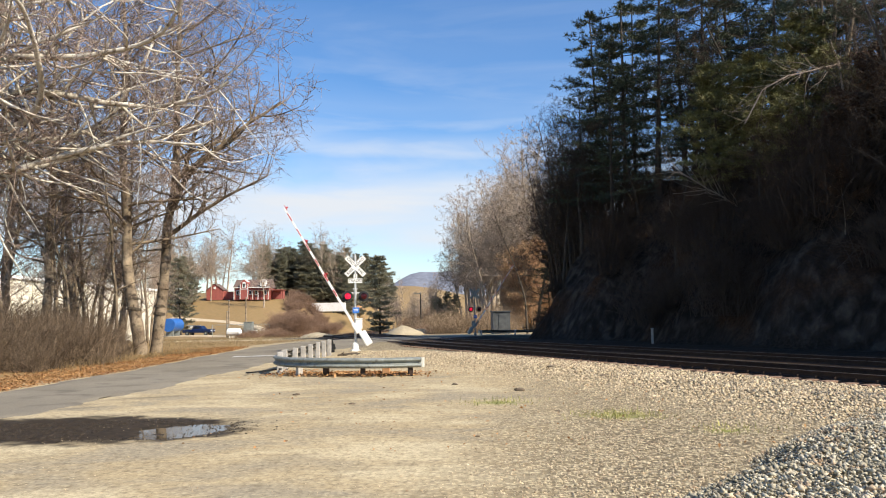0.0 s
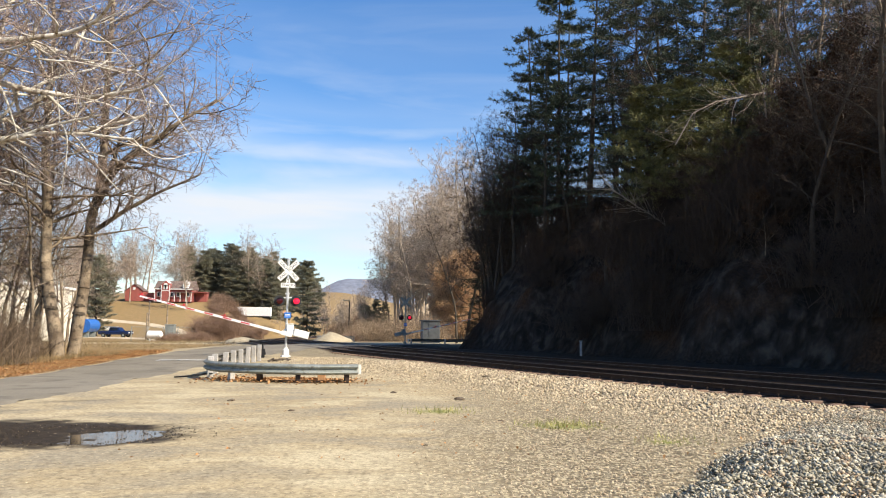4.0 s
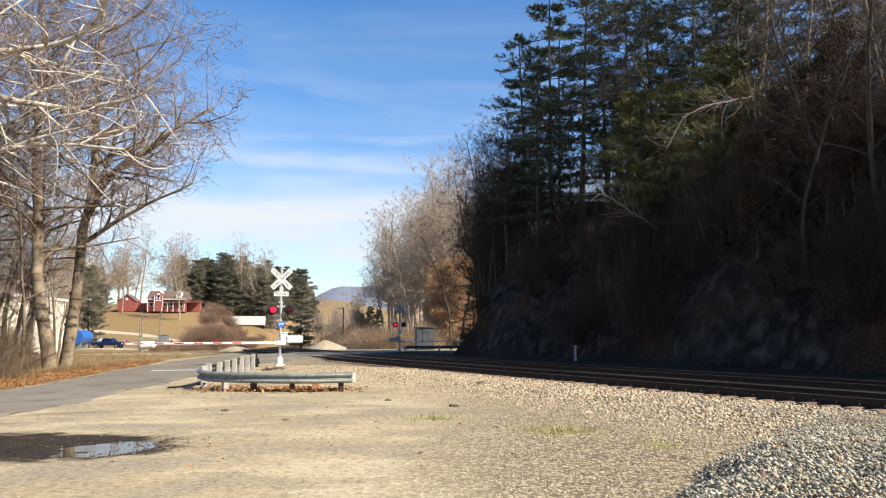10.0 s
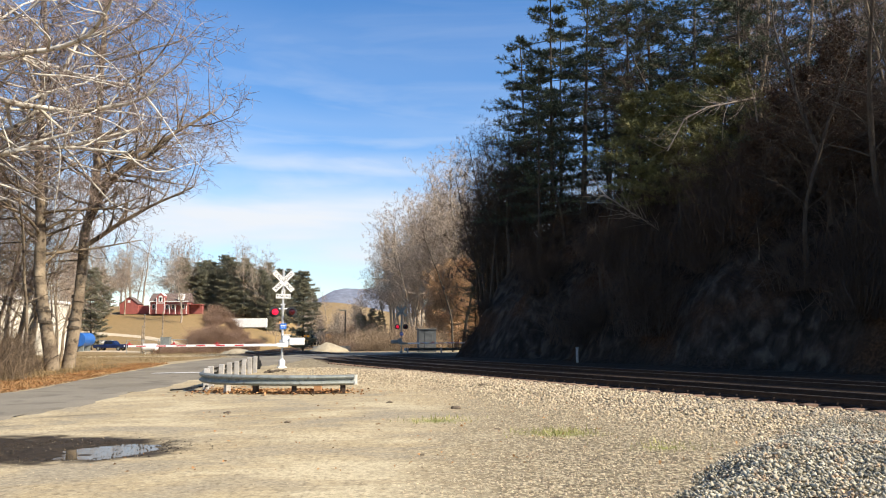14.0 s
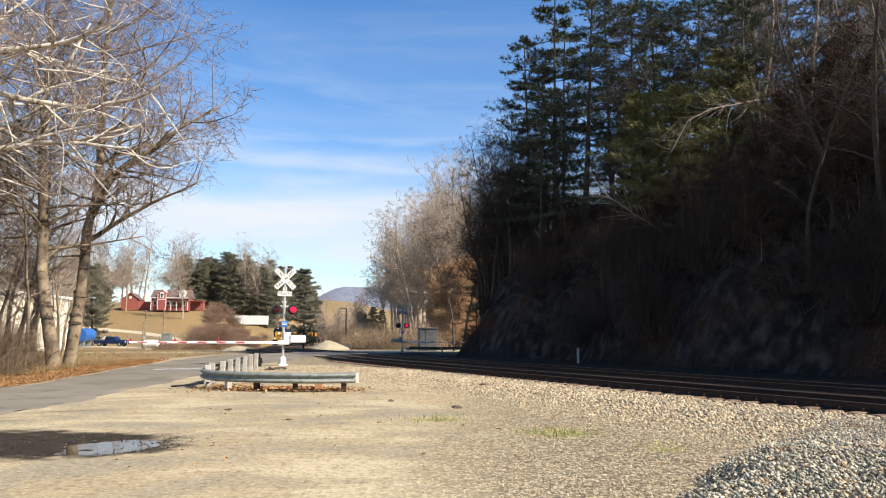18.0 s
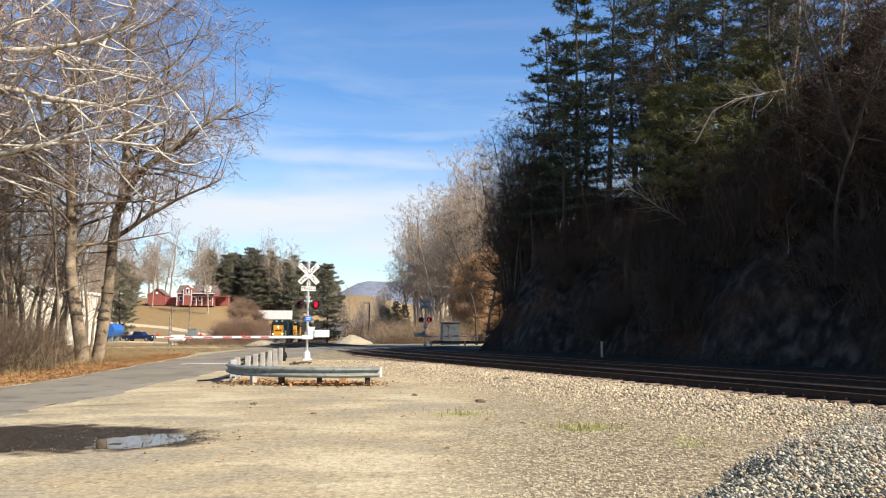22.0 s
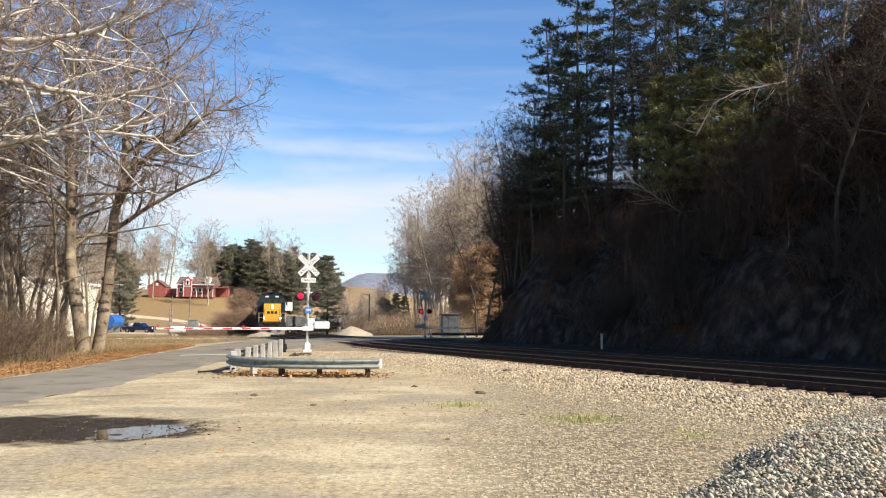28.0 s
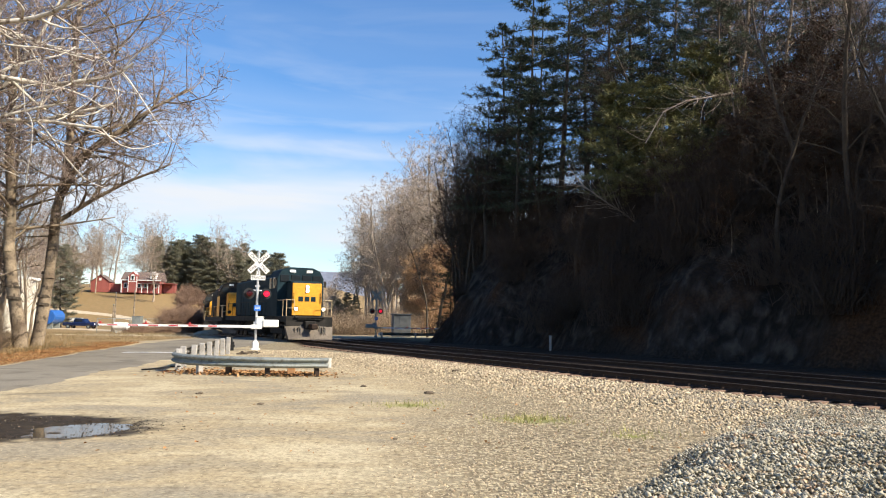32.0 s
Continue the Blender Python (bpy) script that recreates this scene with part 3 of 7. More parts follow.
def ground_height(x, y):
    x, y = np.asarray(x, float), np.asarray(y, float)
    far_left = smooth01(-8, -30, x)
    z = -0.9 * smooth01(45, 110, y) * (0.4 + 0.6 * far_left)
    z = z + 9.9 * smooth01(150, 214, y) * smooth01(22, -40, x) * (1 - 0.5 * smooth01(-90, -300, x))
    z = z + 22 * smooth01(230, 700, y)
    z = z + 3 * smooth01(16, 70, x) * smooth01(62, 130, y)
    z = level_track(x, y, z)
    shelf = smooth01(13, 8, np.abs(x + 38)) * smooth01(16, 8, np.abs(y - 216))
    z = z * (1 - shelf) + 3.0 * shelf
    z = z + 0.03 * wobble(x, y, 0.45) * smooth01(3, 12, np.hypot(x, y))
    # ballast shoulder of the near track and the bed between the tracks
    rx, ry = x - TRACK_BASE[0], y - TRACK_BASE[1]
    o = rx * ACROSS[0] + ry * ACROSS[1]
    bed = smooth01(-4.5, -1.6, o) * smooth01(9.2, 6.5, o) * smooth01(75, 50, y)
    z = z * (1 - bed) + (TIE_Z - 0.05 + 0.065 * smooth01(-1.05, -0.6, o)) * bed
    # the road climbs to the height of the rails
    a, b, c = np.array((-7.6, 42.0)), np.array((-2.5, 56.5)), np.array((4.5, 63.0))
    near = np.full(x.shape, 1e9)
    for p, q in ((a, b), (b, c)):
        u = np.clip(((x - p[0]) * (q - p)[0] + (y - p[1]) * (q - p)[1]) / ((q - p) @ (q - p)), 0, 1)
        near = np.minimum(near, np.hypot(x - p[0] - u * (q - p)[0], y - p[1] - u * (q - p)[1]))
    climb = smooth01(5.0, 3.6, near) * smooth01(41, 46, y) * smooth01(64, 58, y)
    z = z * (1 - climb) + 0.085 * climb
    # shallow hollow that holds the puddle
    e = ((x + 3.2) / 0.62) ** 2 + ((y - 9.95) / 0.72) ** 2 + 0.3 * wobble(x, y, 3.0)
    z = z - (0.042 + 0.022 * wobble(x, y, 5.0) + 0.02 * wobble(x, y, 13.0)) * smooth01(1.7, 0.4, e)
    return z + hill_height(x, y)


def graded(parts):
    out = [parts[0][0]]
    for a, b, step in parts:
        n = max(int(round((b - a) / step)), 1)
        out += list(a + (b - a) * (np.arange(n) + 1) / n)
    return np.array(out)


def road_edge(y):
    """The verge's side of the road."""
    return np.interp(y, (-25, 8, 14, 21, 28, 36, 42), (-12.6, -10.1, -9.6, -9.8, -10.2, -11.0, -11.4))


def build_ground():
    xs = graded([(-3000, -600, 400), (-600, -120, 40), (-120, -40, 6), (-40, -16, 1.2), (-16, -7.6, 0.3), (-7.6, -1.6, 0.08), (-1.6, 34, 0.3), (34, 70, 1.2), (70, 140, 5), (140, 600, 50), (600, 3000, 400)])
    ys = graded([(-1200, -150, 150), (-150, -40, 10), (-40, -4, 2), (-4, 8.3, 0.3), (8.3, 14.9, 0.08), (14.9, 62, 0.3), (62, 110, 1.5), (110, 260, 4), (260, 900, 40), (900, 4200, 300)])
    gx, gy = np.meshgrid(xs, ys)
    z = ground_height(gx, gy)
    v = np.stack([gx, gy, z], -1).reshape(-1, 3)
    nx, ny = len(xs), len(ys)
    i = (np.arange(ny - 1)[:, None] * nx + np.arange(nx - 1)[None]).ravel()
    me = raw_mesh("ground", v, np.stack([i, i + 1, i + nx + 1, i + nx], 1), ground_material(), smooth=True)
    x, y = v[:, 0], v[:, 1]
    rx, ry = x - TRACK_BASE[0], y - TRACK_BASE[1]
    s, o = rx * ALONG[0] + ry * ALONG[1], rx * ACROSS[0] + ry * ACROSS[1]
    hill = hill_height(x, y)
    grass = np.maximum(smooth01(-0.1, -1.1, x - road_edge(y) + 0.3 * wobble(x, y, 1.3)) * (y < 62), smooth01(62, 80, y) * smooth01(-14, -20, x + 0 * y))
    grass = np.maximum(grass, smooth01(70, 95, y))
    # the shade-darkened hill colours also cover the flat strip beyond the far track
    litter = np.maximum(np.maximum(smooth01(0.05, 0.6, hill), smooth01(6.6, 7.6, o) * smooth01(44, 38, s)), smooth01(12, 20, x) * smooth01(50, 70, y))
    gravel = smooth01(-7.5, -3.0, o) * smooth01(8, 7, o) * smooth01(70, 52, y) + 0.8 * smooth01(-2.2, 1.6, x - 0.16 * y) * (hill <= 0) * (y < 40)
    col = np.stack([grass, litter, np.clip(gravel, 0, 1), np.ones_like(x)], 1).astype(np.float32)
    at = me.attributes.new("zone", "FLOAT_COLOR", "POINT"); at.data.foreach_set("color", col.ravel())
    e = ((x + 5.35) / 2.75) ** 2 + ((y - 10.05) / 1.22) ** 2 + 0.35 * wobble(x, y, 2.4) + 0.3 * wobble(x, y, 7.0) + 0.25 * wobble(x, y, 15.0)
    wet = me.attributes.new("wet", "FLOAT", "POINT"); 
    mud_and_streaks = smooth01(1.6, 0.95, e)
    # thin darker streaks on the dirt beyond the puddle, broken by noise
    for a, b, k, w in ((-7.2, 14.0, 0.38, 0.20), (-6.4, 12.5, 0.62, 0.16), (-6.2, 13.3, 0.30, 0.13)):
        streak = np.exp(-((y - b - k * (x - a) - 0.12 * wobble(x, y, 1.7)) / w) ** 2) * smooth01(-4.2, -6.0, x) * np.clip(0.35 + 0.7 * wobble(x, y, 2.1), 0, 0.6)
        mud_and_streaks = np.maximum(mud_and_streaks, streak * (y < 20))
    wet.data.foreach_set("value", mud_and_streaks.astype(np.float32))
    g = sum(np.exp(-(((x - a) / r) ** 2 + ((y - b) / (r * 0.8)) ** 2)) for a, b, r in ((3.05, 10.7, 0.35), (1.35, 12.6, 0.3), (4.1, 9.2, 0.2)))
    # where ballast fouling and painted hill shade darken bed and ditch
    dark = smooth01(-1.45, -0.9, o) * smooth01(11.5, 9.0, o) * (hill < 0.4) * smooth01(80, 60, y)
    foul_shade = me.attributes.new("fouled_shade", "FLOAT", "POINT"); foul_shade.data.foreach_set("value", dark.astype(np.float32))
    moss = me.attributes.new("moss", "FLOAT", "POINT"); moss.data.foreach_set("value", np.clip(g * 1.1, 0, 0.95).astype(np.float32))
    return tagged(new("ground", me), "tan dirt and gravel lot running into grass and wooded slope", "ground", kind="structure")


build_ground()


def zat(x, y):
    return float(ground_height(x, y))


def ribbon(name, pts, widths, material, lift, label, category):
    """A road-like strip that follows the ground, with a crowned top and short side faces."""
    p = np.array(pts, float)
    dense = []
    for i in range(len(p) - 1):
        a, b, c, d = p[max(i - 1, 0)], p[i], p[i + 1], p[min(i + 2, len(p) - 1)]
        for k in range(14):
            t = k / 14
            dense.append(0.5 * (2 * b + (c - a) * t + (2 * a - 5 * b + 4 * c - d) * t * t + (3 * b - a - 3 * c + d) * t ** 3))
    dense = np.array(dense + [p[-1]])
    w = np.interp(np.linspace(0, 1, len(dense)), np.linspace(0, 1, len(widths)), widths)
    tan = np.gradient(dense, axis=0)
    tan /= np.linalg.norm(tan, axis=1, keepdims=True)
    side = np.stack([tan[:, 1], -tan[:, 0]], 1)
    g, cols = Geo(), 13
    for i in range(len(dense)):
        for c in range(cols):
            u = c / (cols - 1) * 2 - 1
            q = dense[i] + side[i] * (u * w[i] / 2 + ((0.2 * math.sin(i * 1.7 + u) + 0.22 * math.sin(i * 0.61 + 3 * u)) if abs(u) == 1 else 0))
            g.v.append((q[0], q[1], zat(*q) + (lift if abs(u) < 1 else -0.03)))
    for i in range(len(dense) - 1):
        for c in range(cols - 1):
            k = i * cols + c
            g.f.append((k, k + 1, k + cols + 1, k + cols))
    return tagged(part(name, g, material, smooth=True), label, category, kind="structure")


ribbon("road", [(-10.4, -25), (-9.2, -5), (-8.3, 8), (-7.95, 14), (-7.85, 21), (-7.95, 28), (-8.1, 36), (-7.8, 42), (-6.0, 49.5), (-2.5, 56.5), (0.6, 59.8)],
       [4.4, 4.0, 3.5, 3.3, 3.9, 4.5, 5.8, 6.6, 6.6, 7, 7], ASPHALT, 0.02, "worn grey asphalt road curving over the tracks", "road")
ribbon("far_road", [(0.6, 59.8), (4.5, 63), (16, 69), (40, 76), (80, 84)], [7, 7, 6.5, 6.5, 6.5], SHADE_ASPHALT, 0.022, "asphalt road beyond the crossing, painted dark for its shade", "road")


# ---- railway ----
RAIL_SHAPE = [(-0.07, -0.17), (0.07, -0.17), (0.07, -0.155), (0.012, -0.13), (0.012, -0.045), (0.037, -0.035), (0.037, -0.004),
              (0.03, 0.0), (-0.03, 0.0), (-0.037, -0.004), (-0.037, -0.035), (-0.012, -0.045), (-0.012, -0.13), (-0.07, -0.155)]


def build_track(name, off, label):
    top = thing(name, Matrix(), label, "railway track", "railway tracks", "structure")
    for side in (-0.755, 0.755):
        pts = [(*on_track(s, off + side)[0], RAIL_Z + float(track_z(s))) for s in np.arange(30, 420, 2.0)]
        part("rail", Geo().prism(RAIL_SHAPE, pts), RUST, top, "rust-brown steel rail")
        part("rail_head", Geo().prism([(-0.028, 0.001), (0.028, 0.001), (0.028, 0.003), (-0.028, 0.003)], pts), RAIL_TOP, top, "polished running surface")
    return top


track_near = build_track("track_near", 0.0, "rusty railway track on wooden ties in ballast")
track_far = build_track("track_far", 4.0, "rusty railway track beside the hill")


# ---- level crossing ----
def letters(name, text, size, m, material, parent, depth=0.003):
    cu = bpy.data.curves.new(name, "FONT")
    cu.body, cu.size, cu.extrude, cu.align_x, cu.align_y = text, size, depth, "CENTER", "CENTER"
    tmp = bpy.data.objects.new(name, cu)
    scene.collection.objects.link(tmp)
    me = bpy.data.meshes.new_from_object(tmp.evaluated_get(bpy.context.evaluated_depsgraph_get()))
    bpy.data.objects.remove(tmp)
    me.materials.clear(); me.materials.append(material)
    ob = new(name, me)
    ob.parent = parent
    ob.matrix_local = m
    return ob


def lamp_drum(parent, x, y, z, r):
    """A lamp with hood and backplate; the light source inside is a drum of which one half glows."""
    back = Geo().tube((x, y - 0.0, z), (x, y + 0.02, z), r * 1.75, n=28)
    plate = part("backplate", back, BLACK, parent, "round black backplate")
    hood = Geo()
    n = 20
    for i in range(n):
        a, b = math.pi * (i / n) * 1.16 - 0.25, math.pi * ((i + 1) / n) * 1.16 - 0.25
        for q, w in ((r * 1.02, r * 1.06),):
            p = [(x + q * math.cos(a), y - 0.02, z + q * math.sin(a)), (x + q * math.cos(b), y - 0.02, z + q * math.sin(b)),
                 (x + q * math.cos(b), y - 0.30 + 0.1 * abs(math.cos(b)), z + q * math.sin(b)), (x + q * math.cos(a), y - 0.30 + 0.1 * abs(math.cos(a)), z + q * math.sin(a))]
            o = [(x + (u - x) * w / q, v, z + (c - z) * w / q) for u, v, c in p]
            hood.face(*p); hood.face(*reversed(o)); hood.face(p[2], p[3], o[3], o[2])
    part("hood", hood, BLACK, plate)
    rim = Geo().tube((x, y - 0.05, z), (x, y, z), r * 1.04, n=24)
    part("lamp_rim", rim, BLACK, plate)
    drum_me = bpy.data.meshes.new("lamp_lens")
    v, f = [], []
    k = 24
    for i in range(k):
        g = 2 * math.pi * i / k
        v += [(r * math.cos(g), -0.062, r * math.sin(g)), (r * math.cos(g), 0.062, r * math.sin(g))]
    v += [(0, -0.085, 0), (0, 0.085, 0)]
    for i in range(k):
        j = (i + 1) % k
        f += [(2 * i, 2 * j, 2 * k), (2 * j + 1, 2 * i + 1, 2 * k + 1), (2 * i, 2 * i + 1, 2 * j + 1, 2 * j)]
    drum_me.from_pydata(v, [], f)
    drum_me.materials.append(LAMP_OFF); drum_me.materials.append(LAMP_ON)
    for p in drum_me.polygons:
        p.material_index = 1 if p.center.y < -0.05 else 0
    drum = new("lamp_lens", drum_me)
    drum.parent = parent
    drum.location = (x, y - 0.14, z)
    return tagged(drum, "round red flashing lamp lens")


def crossing_signal(m, label, mirrored, dull, sign):
    """Mast, crossbuck, track plate, two lamps, gate machine with arm. The arm reaches to -x, or +x if mirrored."""
    k = -1 if mirrored else 1
    metal = GALV if dull else ALU
    white = GALV if dull else WHITE
    top = thing("crossing_signal", m, label, "crossing signal", "crossing signals")
    foot = Geo().box(0, 0, 0.05, 0.42, 0.42, 0.10, bevel=0.02).box(0, 0, 0.24, 0.28, 0.28, 0.30, bevel=0.04).tube((0, 0, 0.38), (0, 0, 0.46), 0.12, 0.075, 12)
    part("foot", foot, white, top, "white cast pedestal")
    part("mast", Geo().tube((0, 0, 0.3), (0, 0, 4.55), 0.055, n=14).tube((0, 0, 4.55), (0, 0, 4.6), 0.065, 0.02, 14), metal, top, "aluminium mast")
    z = 4.02
    for tilt, text in ((45, "RAILROAD"), (-45, "CROSSING")):
        r = Matrix.Translation((0, -0.085 - (0.008 if tilt > 0 else 0), z)) @ Matrix.Rotation(radians(-tilt), 4, "Y")
        if sign:
            blade = part("crossbuck_blade", Geo().box(0, 0, 0, 1.22, 0.006, 0.23, r), WHITE, top, "white reflective crossbuck blade")
            t = "RAIL  ROAD" if tilt > 0 else "CROSS  ING"
            letters("lettering", t, 0.20, r @ Matrix.Translation((0, -0.006, 0)) @ Matrix.Rotation(radians(90), 4, "X"), BLACK, blade)
        else:
            part("crossbuck_blade", Geo().box(0, 0, 0, 1.22, 0.006, 0.23, r), GALV, top, "grey back of a crossbuck blade")
    if sign:
        plate = part("track_plate", Geo().box(0, -0.08, 3.52, 0.17, 0.006, 0.24).box(0, -0.081, 3.33, 0.66, 0.006, 0.21), WHITE, top, "white plate with the number of tracks")
        up = Matrix.Rotation(radians(90), 4, "X")
        letters("lettering", "2", 0.24, Matrix.Translation((0, -0.087, 3.53)) @ up, BLACK, plate)
        letters("lettering", "TRACKS", 0.17, Matrix.Translation((0, -0.088, 3.33)) @ up, BLACK, plate)
    lamps = []
    part("lamp_bar", Geo().tube((-0.42, 0, 2.75), (0.42, 0, 2.75), 0.03, n=8).tube((0, 0, 2.65), (0, 0, 2.95), 0.075, n=12)
         .box(0, 0, 2.95, 0.22, 0.1, 0.06), metal, top, "cross bar that carries the lamps")
    for x in (-0.38, 0.38):
        lamps.append(lamp_drum(top, x, -0.10, 2.60, 0.142))
    part("notice_plate", Geo().box(0.02, -0.07, 1.94, 0.30, 0.008, 0.26), BLUE, top, "blue notice plate")
    part("notice_lines", Geo().box(0.02, -0.077, 1.98, 0.22, 0.004, 0.03).box(0.02, -0.077, 1.91, 0.2, 0.004, 0.025), WHITE, top, "unreadable white lines")
    mach = Geo().box(0.14 * k, -0.02, 1.28, 0.34, 0.34, 0.46, bevel=0.03).box(-0.04 * k, 0, 1.2, 0.16, 0.2, 0.24, bevel=0.02).box(0.14 * k, -0.02, 1.53, 0.38, 0.38, 0.05, bevel=0.015)
    part("gate_machine", mach, white, top, "white painted gate machine housing")
    arm = new("gate_arm")
    arm.parent = top
    arm.location = (0, -0.26, 1.08)
    base = Geo().box(0.02 * -k, 0, 0, 0.5, 0.08, 0.2, bevel=0.02).box(-0.35 * k, 0, 0.0, 0.5, 0.06, 0.12, bevel=0.015)
    part("arm_bracket", base, white, arm, "white arm bracket")
    cw = Geo().box(0.62 * k, 0.0, 0.16, 0.72, 0.16, 0.34, bevel=0.03).box(0.25 * k, 0.02, 0.1, 0.4, 0.1, 0.16, bevel=0.02)
    part("counterweight", cw, white, arm, "white counterweight")
    reach, x = 6.55, 0.5
    n = 0
    while x < reach:
        step = min(0.41, reach - x)
        h = max(0.115 - 0.003 * n, 0.07)
        board = part("arm_board", Geo().box(-k * (x + step / 2), 0, 0.01, step, 0.035, h, bevel=0.004), WHITE_TAPE, arm)
        if n % 2 and n > 2:
            part("red_bar", Geo().box(-k * (x + step / 2), 0, 0.01, step * 0.96, 0.041, h * 0.62, bevel=0.002), RED_TAPE, board, "red reflective bar")
        x, n = x + step, n + 1
    for x in (2.9, 4.7, 6.5):
        light = part("arm_lamp", Geo().tube((-k * x, 0, 0.06), (-k * x, 0, 0.17), 0.05, 0.035, 10).box(-k * x, 0, 0.075, 0.26, 0.06, 0.03), RED_TAPE, arm, "small red gate lamp")
    return top, arm, lamps


def guardrail(pts, posts, label, top_end=0.355):
    """A W-shaped steel beam on posts along points of the plan; top_end: the beam's height at its far end."""
    top = thing("guardrail", Matrix(), label, "guardrail", "guardrails")
    w = [(-0.0, -0.135), (0.03, -0.12), (0.075, -0.098), (0.085, -0.075), (0.075, -0.052), (0.02, -0.02), (0.005, 0), (0.02, 0.02), (0.075, 0.052), (0.085, 0.075), (0.075, 0.098), (0.03, 0.12), (0.0, 0.135)]
    w = w + [(a - 0.008, c) for a, c in reversed(w)]
    p = np.array(pts, float)
    dense = []
    for i in range(len(p) - 1):
        a, b, c, d = p[max(i - 1, 0)], p[i], p[i + 1], p[min(i + 2, len(p) - 1)]
        for k in range(10):
            t = k / 10
            dense.append(0.5 * (2 * b + (c - a) * t + (2 * a - 5 * b + 4 * c - d) * t * t + (3 * b - a - 3 * c + d) * t ** 3))
    dense = np.array(dense + [p[-1]])
    n = len(dense)
    up = [0.355 + (top_end - 0.355) * float(smooth01(0.4, 1.0, i / n)) for i in range(n)]
    path = [(x, y, zat(x, y) + up[i]) for i, (x, y) in enumerate(dense)]
    beam = part("beam", Geo().prism(w, path, -1), GALV, top, "weathered galvanised W-shaped beam", smooth=False)
    inner = [(a - 0.011, c) for a, c in w[:13]] + [(a - 0.014, c) for a, c in reversed(w[:13])]
    part("beam_back", Geo().prism(inner, path, -1), BEAM_BACK, top, "dull stained back of the beam")
    # the rounded terminal wraps back round the first post
    e, d0 = path[0], (dense[0] - dense[2]) / np.linalg.norm(dense[0] - dense[2])
    side = np.array((-d0[1], d0[0]))
    hoop = Geo()
    ring = [np.array(e[:2]) + side * 0.09 * (math.cos(a) - 1) * -1 + d0 * 0.11 * math.sin(a) for a in np.linspace(0, math.pi, 9)]
    for q0, q1 in zip(ring[:-1], ring[1:]):
        for za, zb in ((-0.125, -0.02), (0.02, 0.125)):
            hoop.face((*q0, e[2] + za), (*q1, e[2] + za), (*q1, e[2] + zb), (*q0, e[2] + zb))
            i0, i1 = q0 * 0.93 + np.array(e[:2]) * 0.07, q1 * 0.93 + np.array(e[:2]) * 0.07
            hoop.face((*i1, e[2] + za), (*i0, e[2] + za), (*i0, e[2] + zb), (*i1, e[2] + zb))
        hoop.face((*q0, e[2] - 0.02), (*q1, e[2] - 0.02), (*q1, e[2] + 0.02), (*q0, e[2] + 0.02))
    part("end_piece", hoop, GALV_END, top, "pale rounded end of the beam")
    d = np.gradient(dense, axis=0)
    for k, (px, py, tall) in enumerate(posts):
        i = int(np.argmin(np.hypot(dense[:, 0] - px, dense[:, 1] - py)))
        t = d[i] / np.linalg.norm(d[i])
        q = dense[i] + np.array((t[1], -t[0])) * 0.10
        g = zat(*q)
        m = Matrix.Translation((q[0], q[1], g)) @ Matrix.Rotation(math.atan2(t[1], t[0]), 4, "Z") @ Matrix.Rotation(radians(2.5 * math.sin(k * 2.3)), 4, "X")
        # the first three posts of the long rail get a darker colour
        steel = k < 3 and len(posts) > 6
        part("post", Geo().box(0, 0, tall / 2 - 0.1, 0.12, 0.16, tall + 0.2, m, 0.012), RUST if steel else POST_WOOD, top, "dark guardrail post" if steel else "weathered guardrail post")
        o = dense[i] - np.array((t[1], -t[0])) * 0.02
        part("bolt", Geo().tube((dense[i][0] + t[1] * 0.02, dense[i][1] - t[0] * 0.02, path[i][2]), (o[0], o[1], path[i][2]), 0.018, n=6), GALV, beam)
    return top


SIGNAL, GATE_ARM, SIGNAL_LAMPS = crossing_signal(pose(-4.12, 34.4, 0, 0, 0, 14), "white railway crossing signal with crossbuck and lowering gate", False, False, True)
FAR_SIGNAL, FAR_ARM, FAR_LAMPS = crossing_signal(pose(2.35, 68.0, -0.3, 0, 0, 4), "shaded grey crossing signal seen from behind its gate", True, True, False)
guardrail([(-0.30, 19.12), (-0.65, 19.05), (-1.2, 18.9), (-2.08, 18.85), (-2.98, 19.0), (-3.73, 19.5), (-4.25, 20.1), (-4.56, 20.9), (-4.64, 22.2), (-4.64, 24.0), (-4.73, 26.3), (-4.85, 28.6), (-4.88, 31.2)],
          [(-0.55, 19.1, 0.42), (-1.84, 18.85, 0.45), (-2.85, 18.95, 0.45), (-3.68, 19.45, 0.47), (-4.45, 20.75, 0.60), (-4.6, 21.95, 0.62), (-4.64, 23.2, 0.62), (-4.66, 24.7, 0.63), (-4.73, 26.4, 0.63), (-4.84, 28.2, 0.64), (-4.86, 29.8, 0.66), (-4.88, 31.1, 0.68)],
          "curved galvanised steel guardrail on grey posts beside the road", 0.46)
guardrail([(2.6, 66.2), (6, 68.2), (10, 69.6), (16, 71.5)], [(2.7, 66.3, 0.5), (6, 68.2, 0.5), (10, 69.6, 0.5), (13, 70.6, 0.5), (15.9, 71.4, 0.5)], "shaded steel guardrail beyond the tracks")


